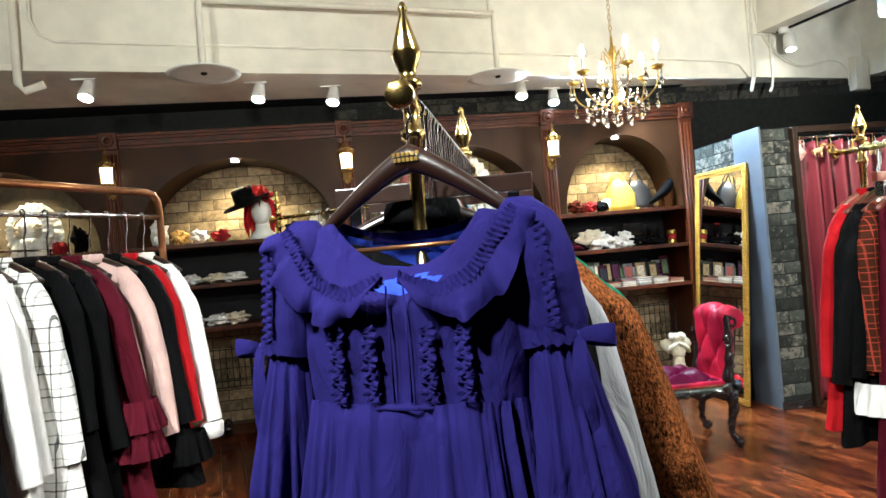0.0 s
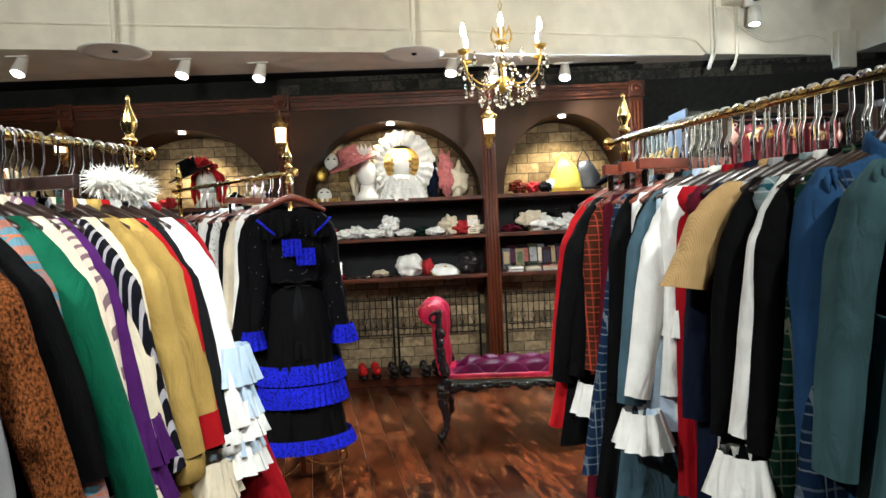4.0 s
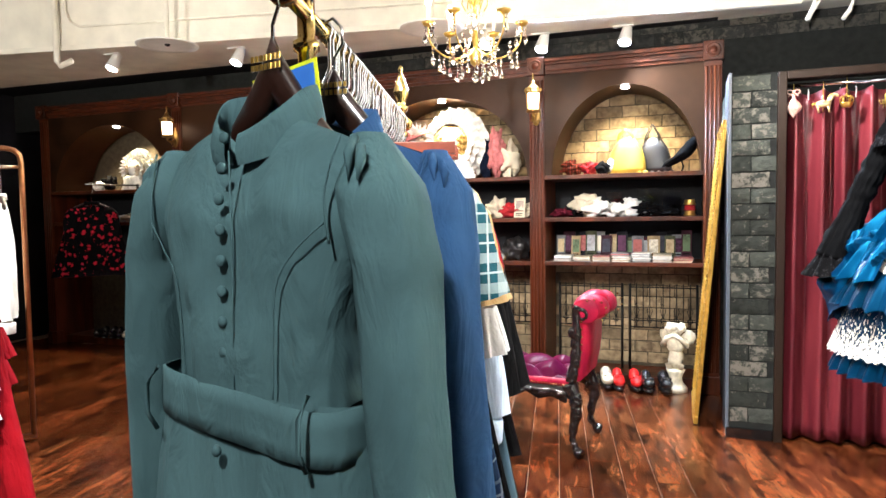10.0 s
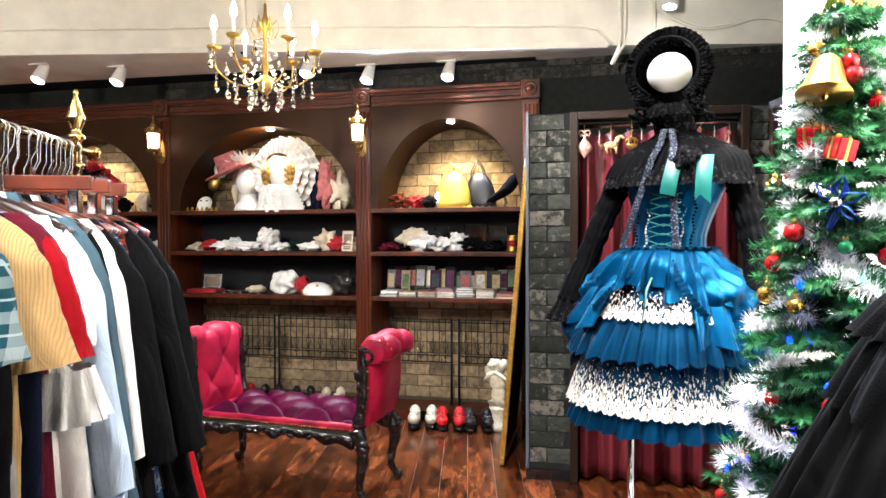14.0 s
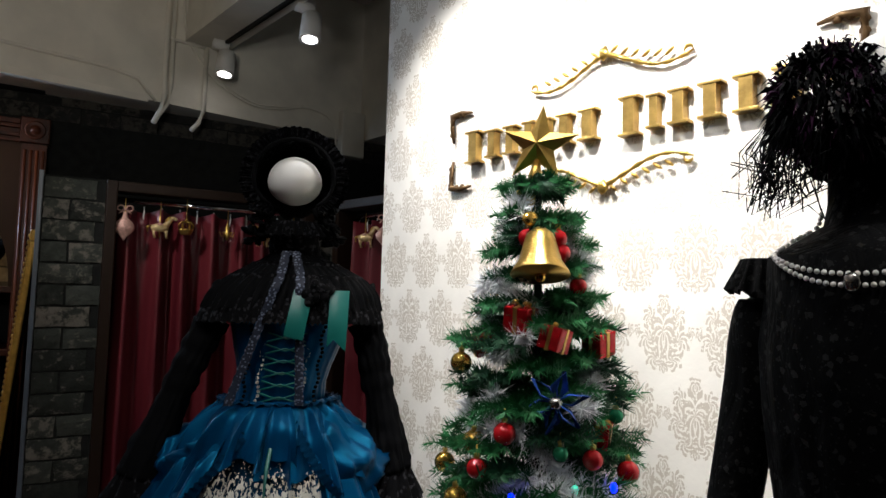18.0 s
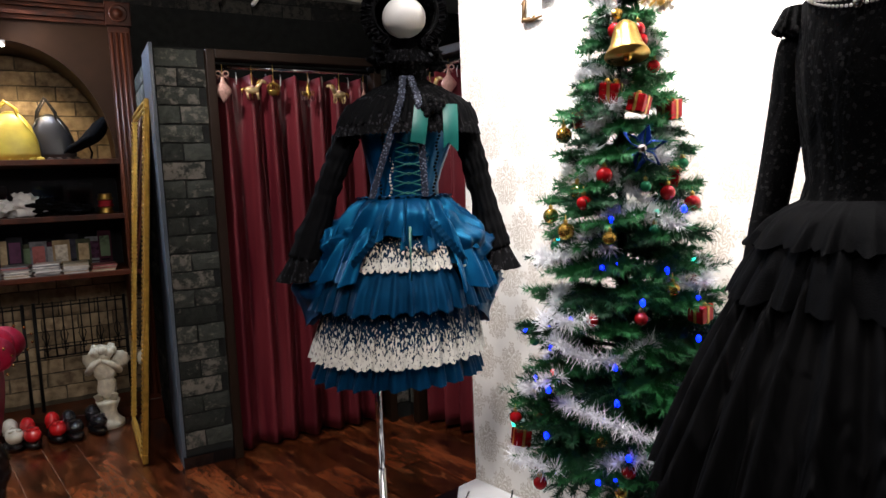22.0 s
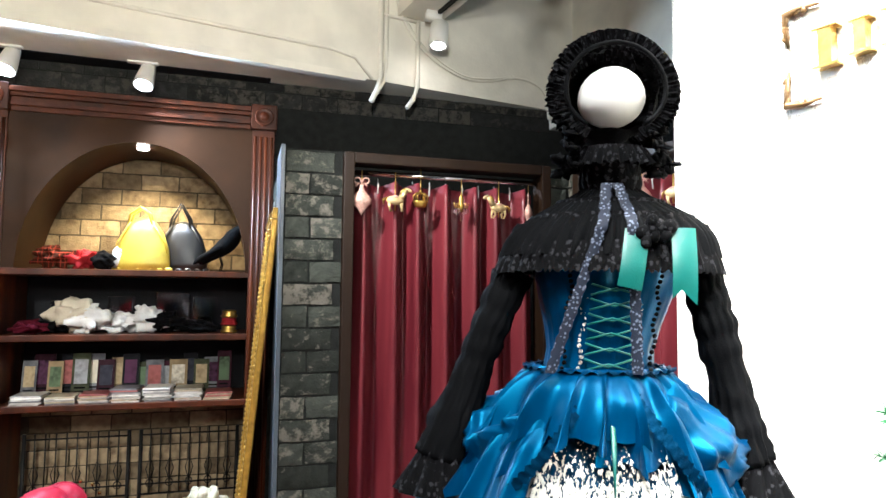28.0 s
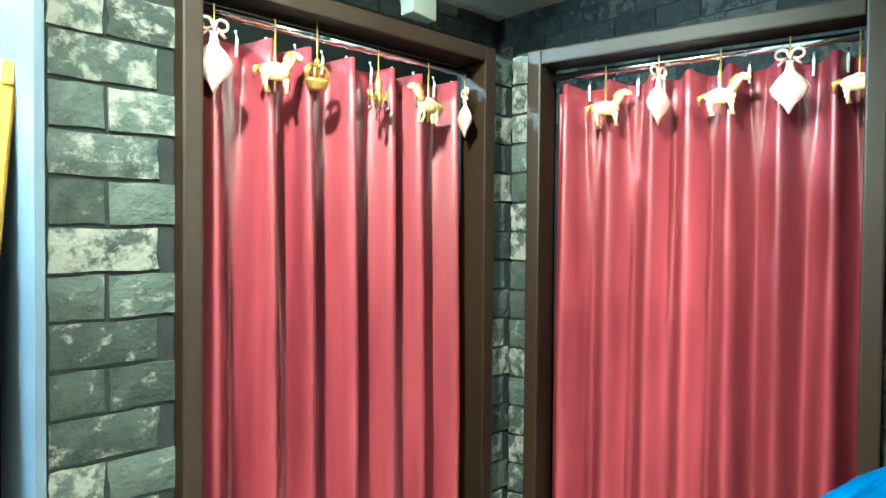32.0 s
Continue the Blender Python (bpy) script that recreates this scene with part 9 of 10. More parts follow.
def wig_head(x, y, hair, label, hat=None, bonnet=False, size=1.0):
    t = thing("wig_head", label, "display head", pose(x, y, Z1) @ Matrix.Scale(size, 4))
    bm = BM()
    turned(bm, [(0.085, 0.0), (0.075, 0.03), (0.048, 0.06), (0.042, 0.10)], 18)
    blob(bm, sc(0, -0.01, 0.17, 0.062, 0.075, 0.085), 18, 12)
    part("head", bm, M_skin, t, "white foam head")
    bm = BM()
    rnd = random.Random(x)
    for k in range(34):
        a = rnd.uniform(-0.4, math.pi + 0.4)
        r = rnd.uniform(0.065, 0.095)
        L = rnd.uniform(0.12, 0.24)
        px, py = r * math.cos(a), r * math.sin(a) * 0.8 + 0.015
        tube(bm, [(px * 0.5, py * 0.4, 0.255), (px, py, 0.21), (px * 1.15 + 0.008 * math.sin(k), py, 0.21 - L * 0.5), (px * 1.1, py, 0.21 - L * 0.9 + 0.02)], [0.012, 0.018, 0.016, 0.006], 7)
    part("hair", bm, hair, t)
    if hat:
        bm = BM()
        turned(bm, [(0.001, 0.335), (0.062, 0.33), (0.070, 0.27), (0.075, 0.245), (0.150, 0.238), (0.154, 0.230), (0.07, 0.225)], 32, pose(0, 0, 0.02, 14, -20, 0))
        part("hat", bm, hat, t)
        bm = BM()
        for k in range(7):
            blob(bm, sc(0.07 * math.cos(k * 0.9), -0.03 - 0.05 * math.sin(k * 0.9) * 0.6, 0.275 + 0.01 * math.sin(k), 0.022, 0.018, 0.018), 8, 6, 0.6, k)
        part("hat_trim", bm, I_red if hat is I_black else I_cream, t, "cloth flowers on the hat")
        bm = BM()
        for k in range(90):
            c = Vector((rnd.gauss(0, 0.03), -0.05 + rnd.gauss(0, 0.02), 0.27))
            d = Vector((rnd.gauss(0, 0.6), -0.4 + rnd.gauss(0, 0.3), 0.4 + rnd.gauss(0, 0.5))).normalized() * rnd.uniform(0.04, 0.09)
            o = Vector((0.006, 0.0, 0.004))
            bm.faces.new([bm.verts.new(c), bm.verts.new(c + d * 0.6 + o), bm.verts.new(c + d), bm.verts.new(c + d * 0.6 - o)])
        part("hat_plume", bm, I_red if hat is I_black else I_white, t, "curled feathers on the hat")
    if bonnet:
        for ly in range(4):
            bm = BM()
            r0 = 0.088 + 0.017 * ly
            line = [Vector((r0 * math.cos(a) * (1 + 0.05 * math.sin(3 * a + ly)), -0.062 + 0.034 * ly, 0.170 + 1.10 * r0 * math.sin(a))) for a in [radians(-52 + 284 * k / 110) for k in range(111)]]
            drops = [Vector((p.x, 0, p.z - 0.170)).normalized() * (0.034 + 0.010 * noise.noise(p * 30)) for p in line]
            frill(bm, line, drops, 0.011, 19.0, 0.006, ly * 1.7)
            part("bonnet_ruffle", bm, I_white, t, "white gathered bonnet ruffle")
        bm = BM()
        for k in range(7):
            w = 0.075 + 0.008 * k
            frill(bm, [Vector((w * math.cos(a), -0.03 - 0.062 * math.sin(a), 0.118 - 0.016 * k)) for a in [math.pi * q / 40 for q in range(41)]], Vector((0, -0.006, -0.030)), 0.008, 7.0, 0.012, k)
        part("lace_jabot", bm, I_white, t, "white lace frills at the neck")
        for sx in (-1, 1):
            for k in range(4):
                bm = BM()
                x0, y0 = sx * (0.052 + 0.012 * k), -0.072 + 0.016 * k
                tube(bm, [Vector((x0 + 0.009 * math.cos(q * 0.9), y0 + 0.009 * math.sin(q * 0.9), 0.205 - 0.0042 * q)) for q in range(30)], [0.010 - 0.0002 * q for q in range(30)], 6)
                part("ringlet", bm, hair, t, "long curled ringlet")
    return t


wig_head(-1.06, 0.17, I_cream, "white foam head with a pink straw hat and curls", I_pink, False, 1.42)
wig_head(-0.75, 0.19, I_blond, "white foam head with blond ringlets and a white bonnet", None, True, 1.72)
wig_head(-2.45, 0.16, I_hairred, "white foam head with a red wig and black hat", I_black, False, 1.3)
wig_head(-4.2, 0.16, I_cream, "white foam head wearing a cream ruffled bonnet", None, True, 1.2)


def mask(x, y, z, label, mt, tilt, plume):
    t = thing("carnival_mask", label, "mask", pose(x, y, z, tilt, 0, 10))
    bm = BM()
    blob(bm, sc(0, 0, 0.07, 0.062, 0.032, 0.078), 18, 12)
    bmesh.ops.delete(bm, geom=[v for v in bm.verts if v.co.y > 0.008], context="VERTS")
    part("face", bm, mt, t)
    for sx in (-1, 1):
        bm = BM()
        blob(bm, sc(sx * 0.024, -0.026, 0.085, 0.014, 0.006, 0.008), 10, 6)
        part("eye_hole", bm, M_black, t)
    if plume:
        bm = BM()
        rnd = random.Random(x * 7)
        for k in range(60):
            a = rnd.gauss(0.5, 0.35)
            L = rnd.uniform(0.08, 0.17)
            c = Vector((0.01, 0.0, 0.13))
            d = Vector((math.sin(a), rnd.gauss(0, 0.2), math.cos(a))) * L
            o = Vector((0.006, 0.003, 0))
            bm.faces.new([bm.verts.new(c), bm.verts.new(c + d * 0.6 + o), bm.verts.new(c + d + Vector((0.02, 0, -0.01))), bm.verts.new(c + d * 0.6 - o)])
        part("plume", bm, I_cream, t, "ostrich feather plume")


mask(-1.38, 0.28, Z1 + 0.30, "white carnival mask with a feather plume on the niche wall", M_skin, -8, True)
mask(-1.49, 0.34, Z1 + 0.20, "gold and black carnival mask", M_gold, -8, False)
mask(-1.42, 0.07, Z1 + 0.002, "white half mask lying at the shelf edge", M_skin, -35, False)


def soft(name, x, y, z, sx, sy, sz, mt, label, cat, seed, lump=0.45, flat=True):
    """A soft folded or crumpled thing that lies on a shelf."""
    bm = BM()
    blob(bm, sc(0, 0, sz * 0.55, sx, sy, sz * 0.6), 34, 20, lump, seed)
    lo = min(v.co.z for v in bm.verts)
    for v in bm.verts:
        v.co.z = max(0.0, v.co.z - lo - sz * 0.12)
        if v.co.z > 0.008:
            q = v.co * 34 + Vector((seed, 0, seed))
            v.co += 0.013 * Vector((noise.noise(q), noise.noise(q + Vector((9, 0, 0))), 0.8 * noise.noise(q + Vector((0, 9, 0)))))
    return solid(name, bm, mt, label, cat, pose(x, y, z, 0, 0, seed * 33 % 40 - 20))


soft("fur_ornament", -0.37, 0.15, Z1, 0.065, 0.055, 0.30, I_pink, "pink and cream feathered bonnet on the shelf", "hat", 1.2, 0.7)
soft("fur_ornament", -0.27, 0.18, Z1, 0.085, 0.06, 0.20, I_cream, "cream feathered headpiece on the shelf", "headpiece", 2.2, 0.8)
soft("velvet_pouch", -0.49, 0.24, Z1, 0.05, 0.04, 0.26, C("navy"), "dark navy velvet pouch", "pouch", 3.1)
soft("hair_bow", 0.26, 0.12, Z1, 0.075, 0.06, 0.085, C("redcheck"), "dark red patterned hair bow", "bow", 4.4, 0.9)
soft("hair_bow", 0.38, 0.14, Z1, 0.06, 0.05, 0.075, I_red, "red and gold hair bow", "bow", 5.4, 0.9)
soft("fur_hat", 0.49, 0.13, Z1, 0.06, 0.055, 0.075, I_black, "small black fur hat", "hat", 6.1)
soft("fur_hat", 0.56, 0.17, Z1, 0.055, 0.05, 0.10, I_white, "small white fur hat", "hat", 6.6)
rnd = random.Random(77)
row2 = [(-1.52, I_cream), (-1.40, I_red), (-1.28, I_white), (-1.15, C("lacewhite")), (-1.02, I_white), (-0.88, C("lacewhite")), (-0.74, I_white), (-0.60, C("darkgreen")), (-0.50, I_white), (-0.36, I_cream), (-0.24, I_red), (-0.14, I_cream),
        (0.17, C("wine")), (0.26, I_black), (0.36, I_cream), (0.43, I_white), (0.56, I_white), (0.69, I_white), (0.80, I_black), (0.95, I_black)]
for i, (x, mt) in enumerate(row2):
    soft("folded_cloth", x, 0.12 + rnd.uniform(-0.02, 0.06), Z2, rnd.uniform(0.065, 0.09) + (0.02 if x in (0.36, 0.69, -0.36) else 0), 0.07, rnd.uniform(0.05, 0.085) + (0.055 if x in (0.36, 0.43, 0.69, -0.36, -0.88) else 0), mt, "folded lace and ribbon accessory on the shelf", "accessory", i * 1.31, 0.8)
row3 = [(-0.72, I_white, 0.12, 0.155, "white felt beret"), (-0.57, I_red, 0.05, 0.12, "red felt cap"), (-0.21, I_bag, 0.10, 0.155, "small black leather bag"), (-0.98, I_cream, 0.07, 0.05, "cream lace collar")]
for i, (x, mt, s, h, lab) in enumerate(row3):
    soft("cap", x, 0.14, Z3, s, 0.09, h, mt, lab + " on the shelf", "hat", 9 + i * 1.7, 0.4)
t = thing("cap", "white round cap with a gilt button and gold edging", "hat", pose(-0.42, 0.10, Z3 + 0.018, 32, 8, 0))
bm = BM()
turned(bm, [(0.001, 0.062), (0.05, 0.058), (0.10, 0.040), (0.130, 0.012), (0.128, 0.0), (0.08, -0.004)], 32, Matrix.Diagonal((1, 0.8, 1, 1)))
part("crown", bm, I_white, t)
bm = BM()
turned(bm, [(0.131, 0.004), (0.137, 0.010), (0.131, 0.017)], 32, Matrix.Diagonal((1, 0.8, 1, 1)))
part("edging", bm, M_gold, t, "gold edging")
bm = BM()
blob(bm, sc(0, 0, 0.064, 0.014, 0.014, 0.007), 10, 6)
part("button", bm, M_gold, t, "gilt button")
for i, x in enumerate((-3.35, -3.2, -3.05, -2.85, -2.7, -2.2, -2.05, -1.9)):
    soft("folded_cloth", x, 0.14, Z2, 0.085, 0.08, 0.06, (I_cream, I_white, I_white)[i % 3], "folded cream accessory on the shelf", "accessory", 30 + i, 0.7)
    soft("folded_cloth", x, 0.14, Z3, 0.085, 0.08, 0.07, (I_cream, C("wine"), I_white, I_white)[i % 4], "folded knitted accessory on the shelf", "accessory", 50 + i, 0.7)
for i, x in enumerate((-5.0, -4.85, -4.7, -4.5, -4.3, -4.1, -3.95, -3.8)):
    soft("folded_cloth", x, 0.14, Z2, 0.085, 0.08, 0.06, (I_cream, I_white)[i % 2], "folded cream accessory on the lower shelf", "accessory", 70 + i, 0.7)
    soft("folded_cloth", x, 0.14, Z3, 0.085, 0.08, 0.06, (C("tan"), C("wine"), I_white)[i % 3], "folded knitted accessory on the lower shelf", "accessory", 90 + i, 0.7)
for i, (x, mt, h) in enumerate(((-3.25, I_white, 0.17), (-3.1, I_blond, 0.09), (-2.95, C("print"), 0.08), (-2.78, I_red, 0.08), (-2.2, I_black, 0.09), (-2.0, I_cream, 0.12), (-1.88, I_black, 0.1), (-4.55, I_black, 0.12), (-4.7, I_white, 0.08), (-4.0, I_red, 0.08), (-3.85, I_black, 0.16))):
    soft("ornament", x, 0.13, Z1, 0.06, 0.055, h, mt, "small fancy headpiece on the niche shelf", "headpiece", 110 + i, 0.7)


def upright_card(x, y, z, w, h, mt, label, tilt=-10, face=None):
    t = thing("display_card", label, "card", pose(x, y, z, tilt, 0, 0))
    bm = BM()
    box(bm, (-w / 2, 0, 0), (w / 2, 0.006, h))
    part("card", bm, mt, t, smooth=False)
    bm = BM()
    box(bm, (-w * 0.36, -0.002, h * 0.30), (w * 0.36, -0.0002, h * 0.85))
    part("print", bm, face or I_print, t, smooth=False)
    for k in range(2):
        bm = BM()
        box(bm, (-w * 0.34, -0.002, h * (0.10 + 0.09 * k)), (w * 0.28, -0.0002, h * (0.14 + 0.09 * k)))
        part("text_bar", bm, I_black, t, smooth=False)


upright_card(-0.16, 0.06, Z2 + 0.002, 0.09, 0.16, I_cream, "cream card standing on the shelf edge")
upright_card(-1.40, 0.16, Z3 + 0.002, 0.17, 0.15, I_silver, "silver framed notice on the shelf")
bm = BM()
box(bm, (-1.56, 0.05, Z3), (-1.30, 0.20, Z3 + 0.03))
solid("jewellery_tray", bm, I_red, "flat red velvet jewellery tray", "tray", smooth=False, bevel=0.004)
for i in range(16):
    bm = BM()
    x = -1.28 + 0.026 * i
    tube(bm, [(0.018 * math.cos(a), 0.018 * math.sin(a), 0.006 + 0.004 * math.sin(3 * a)) for a in [k * 0.5 for k in range(14)]], 0.005, 6)
    solid("bracelet", bm, I_silver if i % 3 else I_black, "silver and black bracelet on the shelf", "jewellery", pose(x, 0.08 + 0.03 * (i % 3), Z3, 0, 0, i * 40), group="bracelets on the shelf")
for i in range(12):
    bm = BM()
    tube(bm, [(0.012 * math.cos(a), 0.012 * math.sin(a), 0.005) for a in [k * 0.5 for k in range(14)]], 0.0045, 6)
    blob(bm, sc(0, 0, 0.02, 0.012, 0.012, 0.016), 8, 6, 0.6, i)
    solid("gold_trinket", bm, M_gold, "small gold trinket on the niche shelf", "trinket", pose(-1.55 + 0.022 * i, 0.06 + 0.03 * (i % 2), Z1), group="gold trinkets in the niche")

# bags and the crow
def handbag(x, y, mt, label, w, h, tall):
    t = thing("handbag", label, "bag", pose(x, y, Z1, 0, 0, -12))
    bm = BM()
    prof = [(w, 0.0), (w * 1.02, h * 0.15), (w * 0.96, h * 0.4), (w * 0.76, h * 0.7), (w * 0.44, h * 0.92), (w * 0.14, h)]
    turned(bm, prof, 26, Matrix.Diagonal((1, 0.48, 1, 1)))
    part("body", bm, mt, t)
    for o in (-0.022, 0.022):
        bm = BM()
        tube(bm, [(-w * 0.55, o, h * 0.72), (-w * 0.45, o, h * 1.05), (-w * 0.1, o, h + tall), (w * 0.25, o, h * 1.05), (w * 0.4, o, h * 0.72)], 0.0065, 8)
        part("handle", bm, mt, t)
    for s in (-1, 1):
        bm = BM()
        tube(bm, [(s * w * 0.98, 0, 0.01), (s * w * 0.9, -0.03, h * 0.5), (s * w * 0.4, -0.035, h * 0.9)], 0.004, 6)
        part("piping", bm, mt, t)
    for k in range(7):
        bm = BM()
        blob(bm, sc(-w + 2 * w * k / 6, -0.02 - 0.035 * math.sin(math.pi * k / 6), 0.008, w / 5.5, 0.014, 0.012), 8, 5)
        part("scallop", bm, mt, t)


handbag(0.67, 0.15, I_yellow, "yellow leather backpack with scalloped hem", 0.140, 0.285, 0.055)
handbag(0.865, 0.19, I_bag, "black leather backpack with long handles", 0.130, 0.275, 0.095)
bm = BM()
tube(bm, along([(-0.125, 0, 0.022), (-0.07, 0, 0.052), (-0.01, 0, 0.092), (0.035, 0, 0.130), (0.060, 0, 0.165), (0.080, 0, 0.186), (0.104, 0, 0.186), (0.140, 0, 0.176)], 36),
     [float(np.interp(k, [0, 6, 13, 19, 23, 26, 30, 32, 35], [0.010, 0.020, 0.038, 0.037, 0.027, 0.026, 0.022, 0.010, 0.002])) for k in range(36)], 12)
for s_ in (-1, 1):
    for k in range(16):
        u = k / 15
        blob(bm, sc(-0.085 + 0.11 * u, s_ * (0.026 + 0.008 * math.sin(u * 3)), 0.052 + 0.070 * u, 0.028, 0.006, 0.012, 0, -34 + 8 * math.sin(k * 2.0)), 8, 5, 0.4, k)
    tube(bm, [(0.0, s_ * 0.016, 0.072), (0.012, s_ * 0.018, 0.035), (0.004, s_ * 0.018, 0.004), (0.030, s_ * 0.018, 0.001)], 0.0035, 6)
solid("crow_figure", bm, M_tulle, "black feathered crow figure on the niche shelf", "figurine", pose(1.06, 0.13, Z1, 0, 0, -8) @ Matrix.Scale(1.22, 4))
# clear display boxes, sunglasses and a gilt stack
for x, w, h in ((0.30, 0.14, 0.17), (0.56, 0.12, 0.19), (0.82, 0.17, 0.21), (0.99, 0.13, 0.19)):
    t = thing("display_box", "clear acrylic box with black lace accessories", "box", pose(x, 0.26, Z2))
    bm = BM()
    box(bm, (-w / 2, -0.05, 0), (w / 2, 0.05, h))
    part("acrylic_case", bm, M_glass, t, smooth=False, bevel=0.003)
    bm = BM()
    blob(bm, sc(0, 0, 0.045, w * 0.36, 0.03, 0.035), 14, 9, 0.8, x * 9)
    part("contents", bm, I_black, t)
for k in range(3):
    bm = BM()
    turned(bm, [(0.042, 0.0), (0.045, 0.008), (0.034, 0.02), (0.040, 0.03), (0.03, 0.04)], 16)
    solid("gilt_pot", bm, M_gold if k != 1 else I_red, "small gilt trinket pot in a stack", "pot", pose(1.12, 0.12, Z2 + 0.041 * k), group="gilt pots in a stack")
COVERS = [mat("booklet_%s" % n, c, 0.4, 0, 0.4, 30, 0.02, 90, shift=0.4) for n, c in (("white", (0.62, 0.58, 0.52)), ("rose", (0.34, 0.08, 0.07)), ("brown", (0.15, 0.08, 0.05)), ("black", (0.012, 0.010, 0.012)), ("grey", (0.16, 0.15, 0.15)), ("cream", (0.52, 0.42, 0.28)))]
# booklets: flat stacks in front, upright ones behind
rb = random.Random(8)
for i in range(7):
    x = 0.13 + 0.148 * i
    n = rb.randint(5, 9)
    t = thing("booklet_stack", "flat stack of thin printed booklets on the shelf", "booklets", pose(x + 0.06, 0.10, Z3), "booklet stacks on the low shelf")
    for k in range(n):
        bm = BM()
        box(bm, (-0.065, -0.085, 0.0075 * k), (0.065, 0.085, 0.0075 * k + 0.0062), pose(rb.uniform(-0.004, 0.004), rb.uniform(-0.006, 0.006), 0, 0, 0, rb.uniform(-5, 5)))
        part("booklet", bm, COVERS[(0, 0, 5, 4, 0, 1)[rb.randint(0, 5)] if k < n - 1 else (0, 5, 1, 4)[i % 4]], t, smooth=False)
cols = [mat("cover_%s" % n, c, 0.5, 0, 0.35, 25, 0.02, 90, shift=0.3, spec=0.08) for n, c in (("grey", (0.16, 0.16, 0.17)), ("plum", (0.035, 0.006, 0.014)), ("tan", (0.24, 0.17, 0.09)), ("ink", (0.006, 0.006, 0.009)), ("olive", (0.045, 0.050, 0.025)))]
FACES = [mat("printed_%s" % n, c, 0.45, 0, 0.6, 45, 0.02, 90, dark=(c[0] * 0.15, c[1] * 0.12, c[2] * 0.12), spec=0.08) for n, c in (("tan", (0.40, 0.30, 0.17)), ("rose", (0.30, 0.09, 0.08)), ("ink", (0.03, 0.03, 0.045)), ("green", (0.10, 0.15, 0.08)), ("cream", (0.62, 0.56, 0.44)), ("plum", (0.07, 0.018, 0.05)), ("grey", (0.30, 0.30, 0.31)))]
for i in range(17):
    upright_card(0.14 + 0.060 * i, 0.24 + 0.03 * (i % 2), Z3 + 0.002, rb.uniform(0.06, 0.10), rb.uniform(0.17, 0.235), cols[i % 5], "printed case standing upright on the shelf", -8, FACES[(i * 5) % 7])

# black and red lace dress hanging by the far shelf
m = pose(-4.20, -0.42, 1.66, 0, 0, 48)
garment("dress", "redlace", m, 5.0, "black and red lace dress hanging by the shelves", "", M_hanger, None, ("redlace", 2), -0.35, 0.03, 0.3)
t = thing("wall_hook_rail", "short steel hanging rail by the shelves", "rail", pose(-4.20, -0.42, 1.66, 0, 0, -28))
bm = BM()
tube(bm, [(0, 0.42, 0.0), (0, -0.05, 0.0)], 0.009, 8)
part("rail", bm, M_chrome, t)
bm = BM()
tube(bm, [(0, 0.42, -1.65), (0, 0.42, 0.01)], 0.012, 8)
part("post", bm, M_chrome, t)

# ---- floorboards ----
pm = BM()
PW, PL = 0.158, 0.94
box(pm, (-PW / 2 + 0.0013, -PL / 2 + 0.0020, -0.006), (PW / 2 - 0.0013, PL / 2 - 0.0020, 0.0))
plank_mesh = finish(pm, "plank", M_plank, False)
cells = []
ca, sa = math.cos(radians(TURN)), math.sin(radians(TURN))
for i in range(-44, 34):
    off = (i * 0.37) % 1.0
    for j in range(-10, 8):
        lx, ly = (i + 0.5) * PW, (j + off) * PL
        x, y = lx * ca - ly * sa, lx * sa + ly * ca
        if XL + 0.05 < x < XR - 0.05 and YF + 0.05 < y < YB - 0.02:
            cells.append((abs(x - 0.3) * 0.75 + abs(y + 1.9), x, y))
cells.sort()
rest = BM()
for k, (_, x, y) in enumerate(cells):
    m = pose(x, y, 0, 0, 0, TURN)
    if k < 300:
        ob = new("plank", plank_mesh)
        ob.parent = floor
        ob.matrix_world = m
    else:
        box(rest, (-PW / 2 + 0.0013, -PL / 2 + 0.0020, -0.006), (PW / 2 - 0.0013, PL / 2 - 0.0020, 0.0), m)
far_boards = part("far_planks", rest, M_plank, floor, "reddish-brown floorboards", smooth=False)
far_boards["kind"] = "stuff"

# ---- bricks ----
def brick_mesh(name, material, w, h, d, seed):
    """A brick face with worn, uneven edges."""
    rb_ = random.Random(seed)
    bm = BM()
    nx, nz = 5, 3
    g = []
    for j in range(nz + 1):
        row = []
        for i in range(nx + 1):
            x, z = -w / 2 + w * i / nx, -h / 2 + h * j / nz
            edge = i in (0, nx) or j in (0, nz)
            x += rb_.uniform(-0.0025, 0.0025) if edge else 0
            z += rb_.uniform(-0.002, 0.002) if edge else 0
            row.append(bm.verts.new((x, -d * (0.45 if edge else 1.0) + rb_.uniform(-0.0021, 0.0021), z)))
        g.append(row)
    for r0, r1 in zip(g, g[1:]):
        for i in range(nx):
            bm.faces.new((r0[i], r0[i + 1], r1[i + 1], r1[i]))
    rim = [g[0][i] for i in range(nx + 1)] + [g[j][nx] for j in range(1, nz + 1)] + [g[nz][i] for i in range(nx - 1, -1, -1)] + [g[j][0] for j in range(nz - 1, 0, -1)]
    back = [bm.verts.new((v.co.x, 0.004, v.co.z)) for v in rim]
    for i in range(len(rim)):
        k = (i + 1) % len(rim)
        bm.faces.new((rim[k], rim[i], back[i], back[k]))
    return finish(bm, name, material, False)


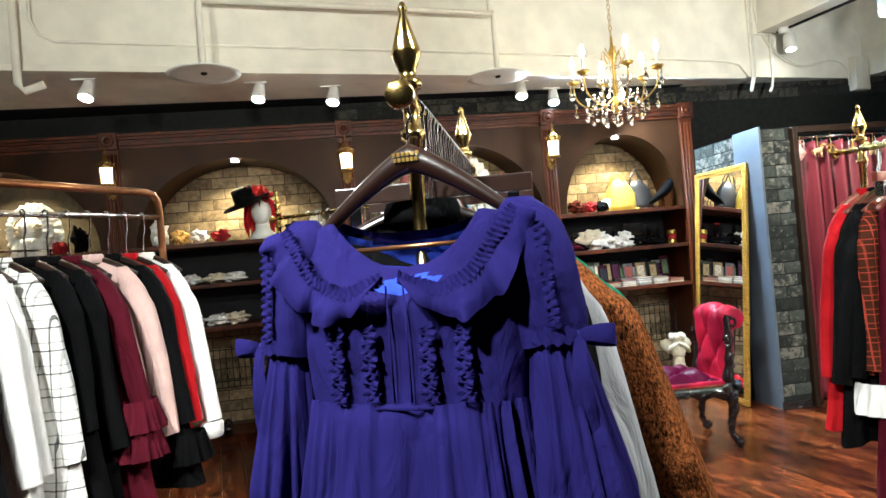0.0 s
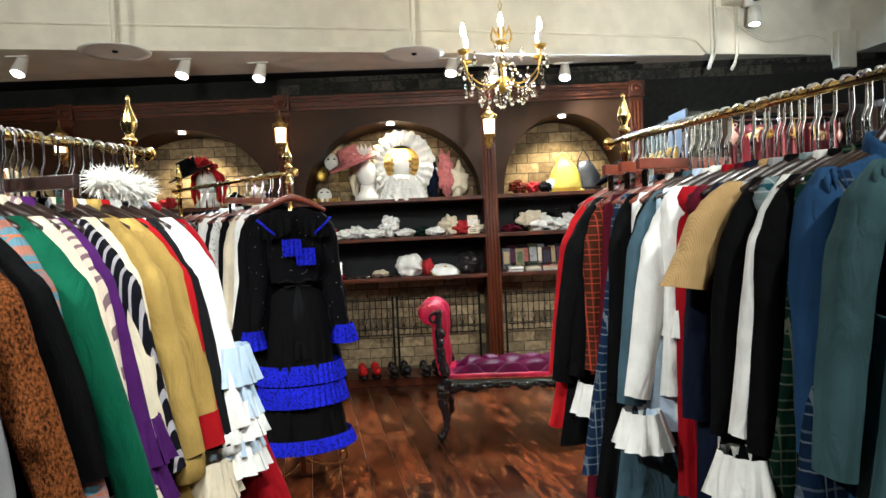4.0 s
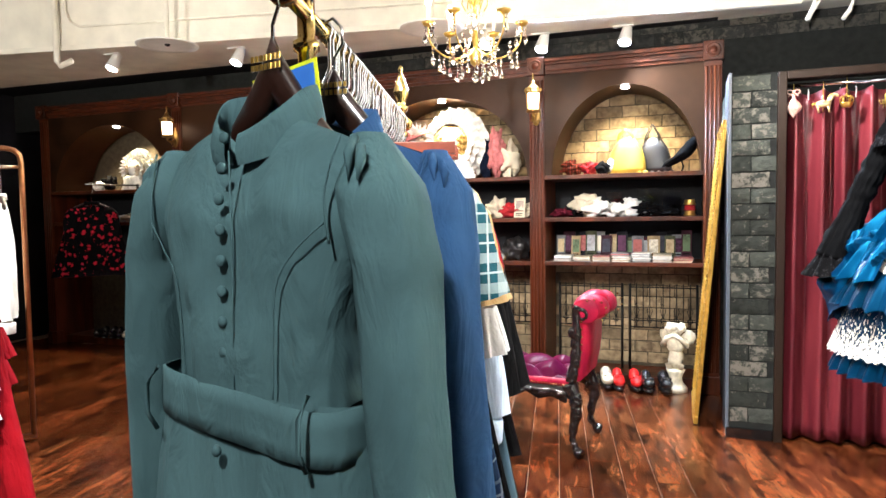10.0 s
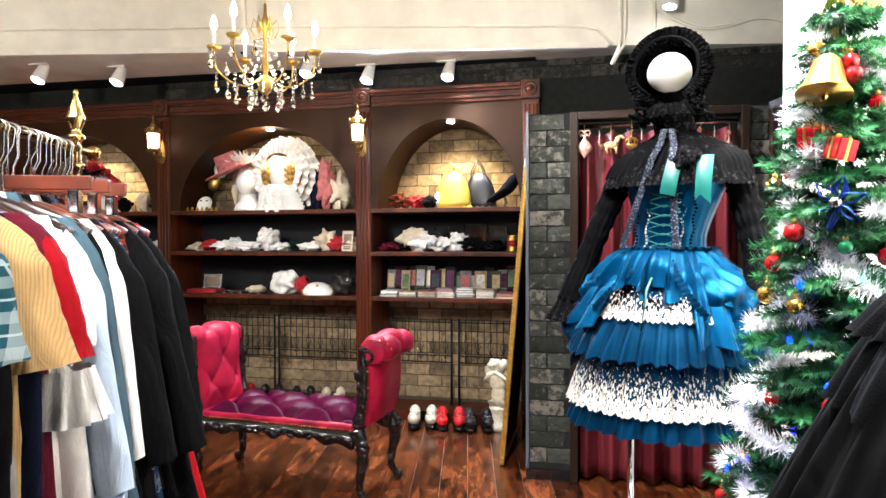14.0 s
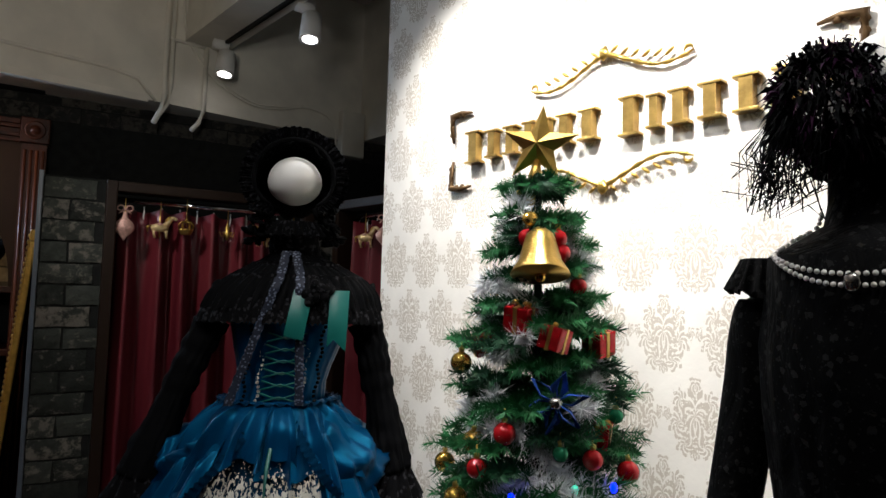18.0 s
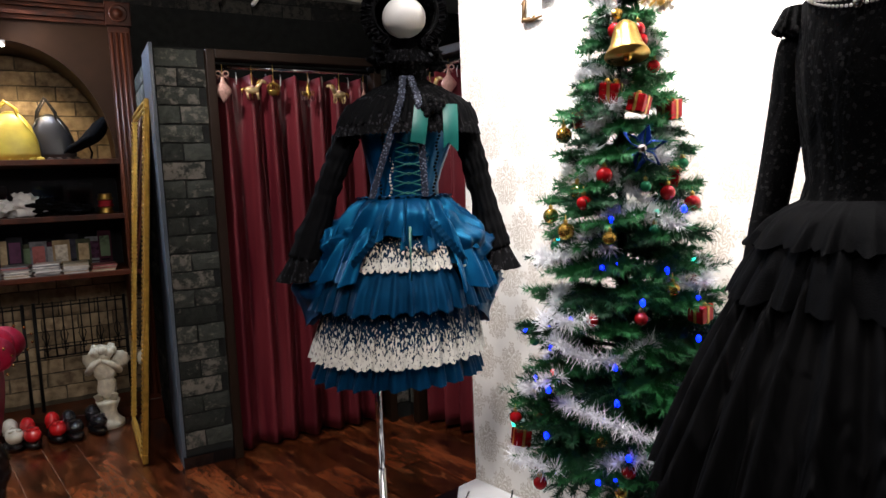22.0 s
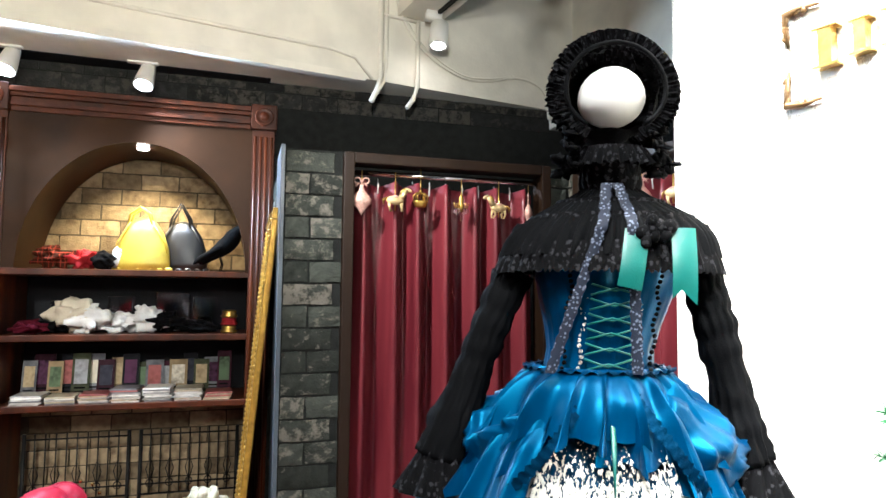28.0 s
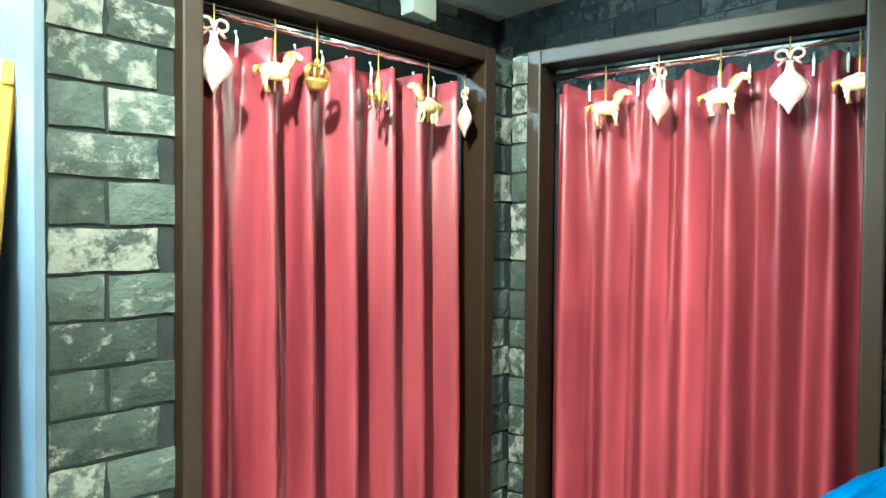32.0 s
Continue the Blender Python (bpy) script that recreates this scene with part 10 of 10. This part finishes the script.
BW, BH = 0.205, 0.0915
DARK = [brick_mesh("brick", M_brick, 0.197, 0.0825, 0.008, s) for s in range(5)]
DARKHALF = [brick_mesh("brick", M_brick, 0.094, 0.0825, 0.008, s + 20) for s in range(3)]
NEARBLACK = [brick_mesh("brick", M_blackbrick, 0.197, 0.0825, 0.008, s + 60) for s in range(5)]
NEARBLACKHALF = [brick_mesh("brick", M_blackbrick, 0.094, 0.0825, 0.008, s + 80) for s in range(3)]
TAN = [brick_mesh("brick", M_tanbrick, 0.197, 0.0825, 0.007, s + 40) for s in range(5)]
rbk = random.Random(6)


def lay(parent, m, width, z0, z1, meshes, halves, keep=None, limit=300):
    """Courses of bricks on a wall face: m's x runs along the wall and its -y faces out."""
    n = 0
    spare = BM()
    r = int(round(z0 / BH))
    while (r + 1) * BH <= z1 + 0.012:
        x = -(r % 2) * BW / 2
        while x < width - 0.03:
            a, b = max(x, 0), min(x + BW, width)
            if b - a > 0.07:
                me = rbk.choice(meshes if b - a > 0.17 else halves)
                full = 0.197 if b - a > 0.17 else 0.094
                cx, cz = (a + b) / 2, (r + 0.5) * BH
                if keep is None or keep(cx, cz):
                    mm = m @ pose(cx, 0, cz) @ Matrix.Diagonal(((b - a - 0.008) / full, 1, 1, 1))
                    if n < limit:
                        ob = new("brick", me)
                        ob.parent = parent
                        ob.matrix_world = mm
                        n += 1
            x += BW
        r += 1


lay(booth, pose(1.34, -0.922, 0), 0.245, 0.06, 2.11, DARK, DARKHALF)
lay(booth, pose(1.338, 0.10, 0, 0, 0, -90), 1.02, 0.06, 2.11, DARK, DARKHALF)
lay(booth, pose(2.515, -0.922, 0), 0.13, 0.06, 2.11, DARKHALF, DARKHALF)
lay(booth2, M_sk @ pose(-0.075, -0.002, 0), 0.08, 0.06, 2.11, DARKHALF, DARKHALF)
lay(booth2, M_sk @ pose(0.905, -0.002, 0), 0.19, 0.06, 2.11, DARK, DARKHALF)
lay(wall_north, pose(-1.8, 0.118, 0), 5.5, 2.52, 2.78, NEARBLACK, NEARBLACKHALF)
lay(wall_east, pose(XR - 0.002, 0.1, 0, 0, 0, -90), 2.2, 2.1, 3.2, NEARBLACK, NEARBLACKHALF)


def in_bays(cx, cz):
    x = cx - 3.6
    for x0, x1, c, hw in BAYS:
        if abs(x - c) < hw + 0.06 and cz > 1.63 and ((x - c) / (hw + 0.1)) ** 2 + ((cz - SPRING) / 0.72) ** 2 < 1:
            return True
        if x0 + 0.03 < x < x1 - 0.03 and 0.08 < cz < 0.94:
            return True
    return False


lay(wall_niche, pose(-3.6, YB - 0.002, 0), 4.95, 0.0, 2.3, TAN, TAN, in_bays, 420)
# foot strip of the booth
bm = BM()
box(bm, (1.325, -0.945, 0.0), (1.574, -0.922, 0.06))
structure("baseboard", bm, M_blackgloss, "black skirting board at the foot of the booth", bevel=0.003)
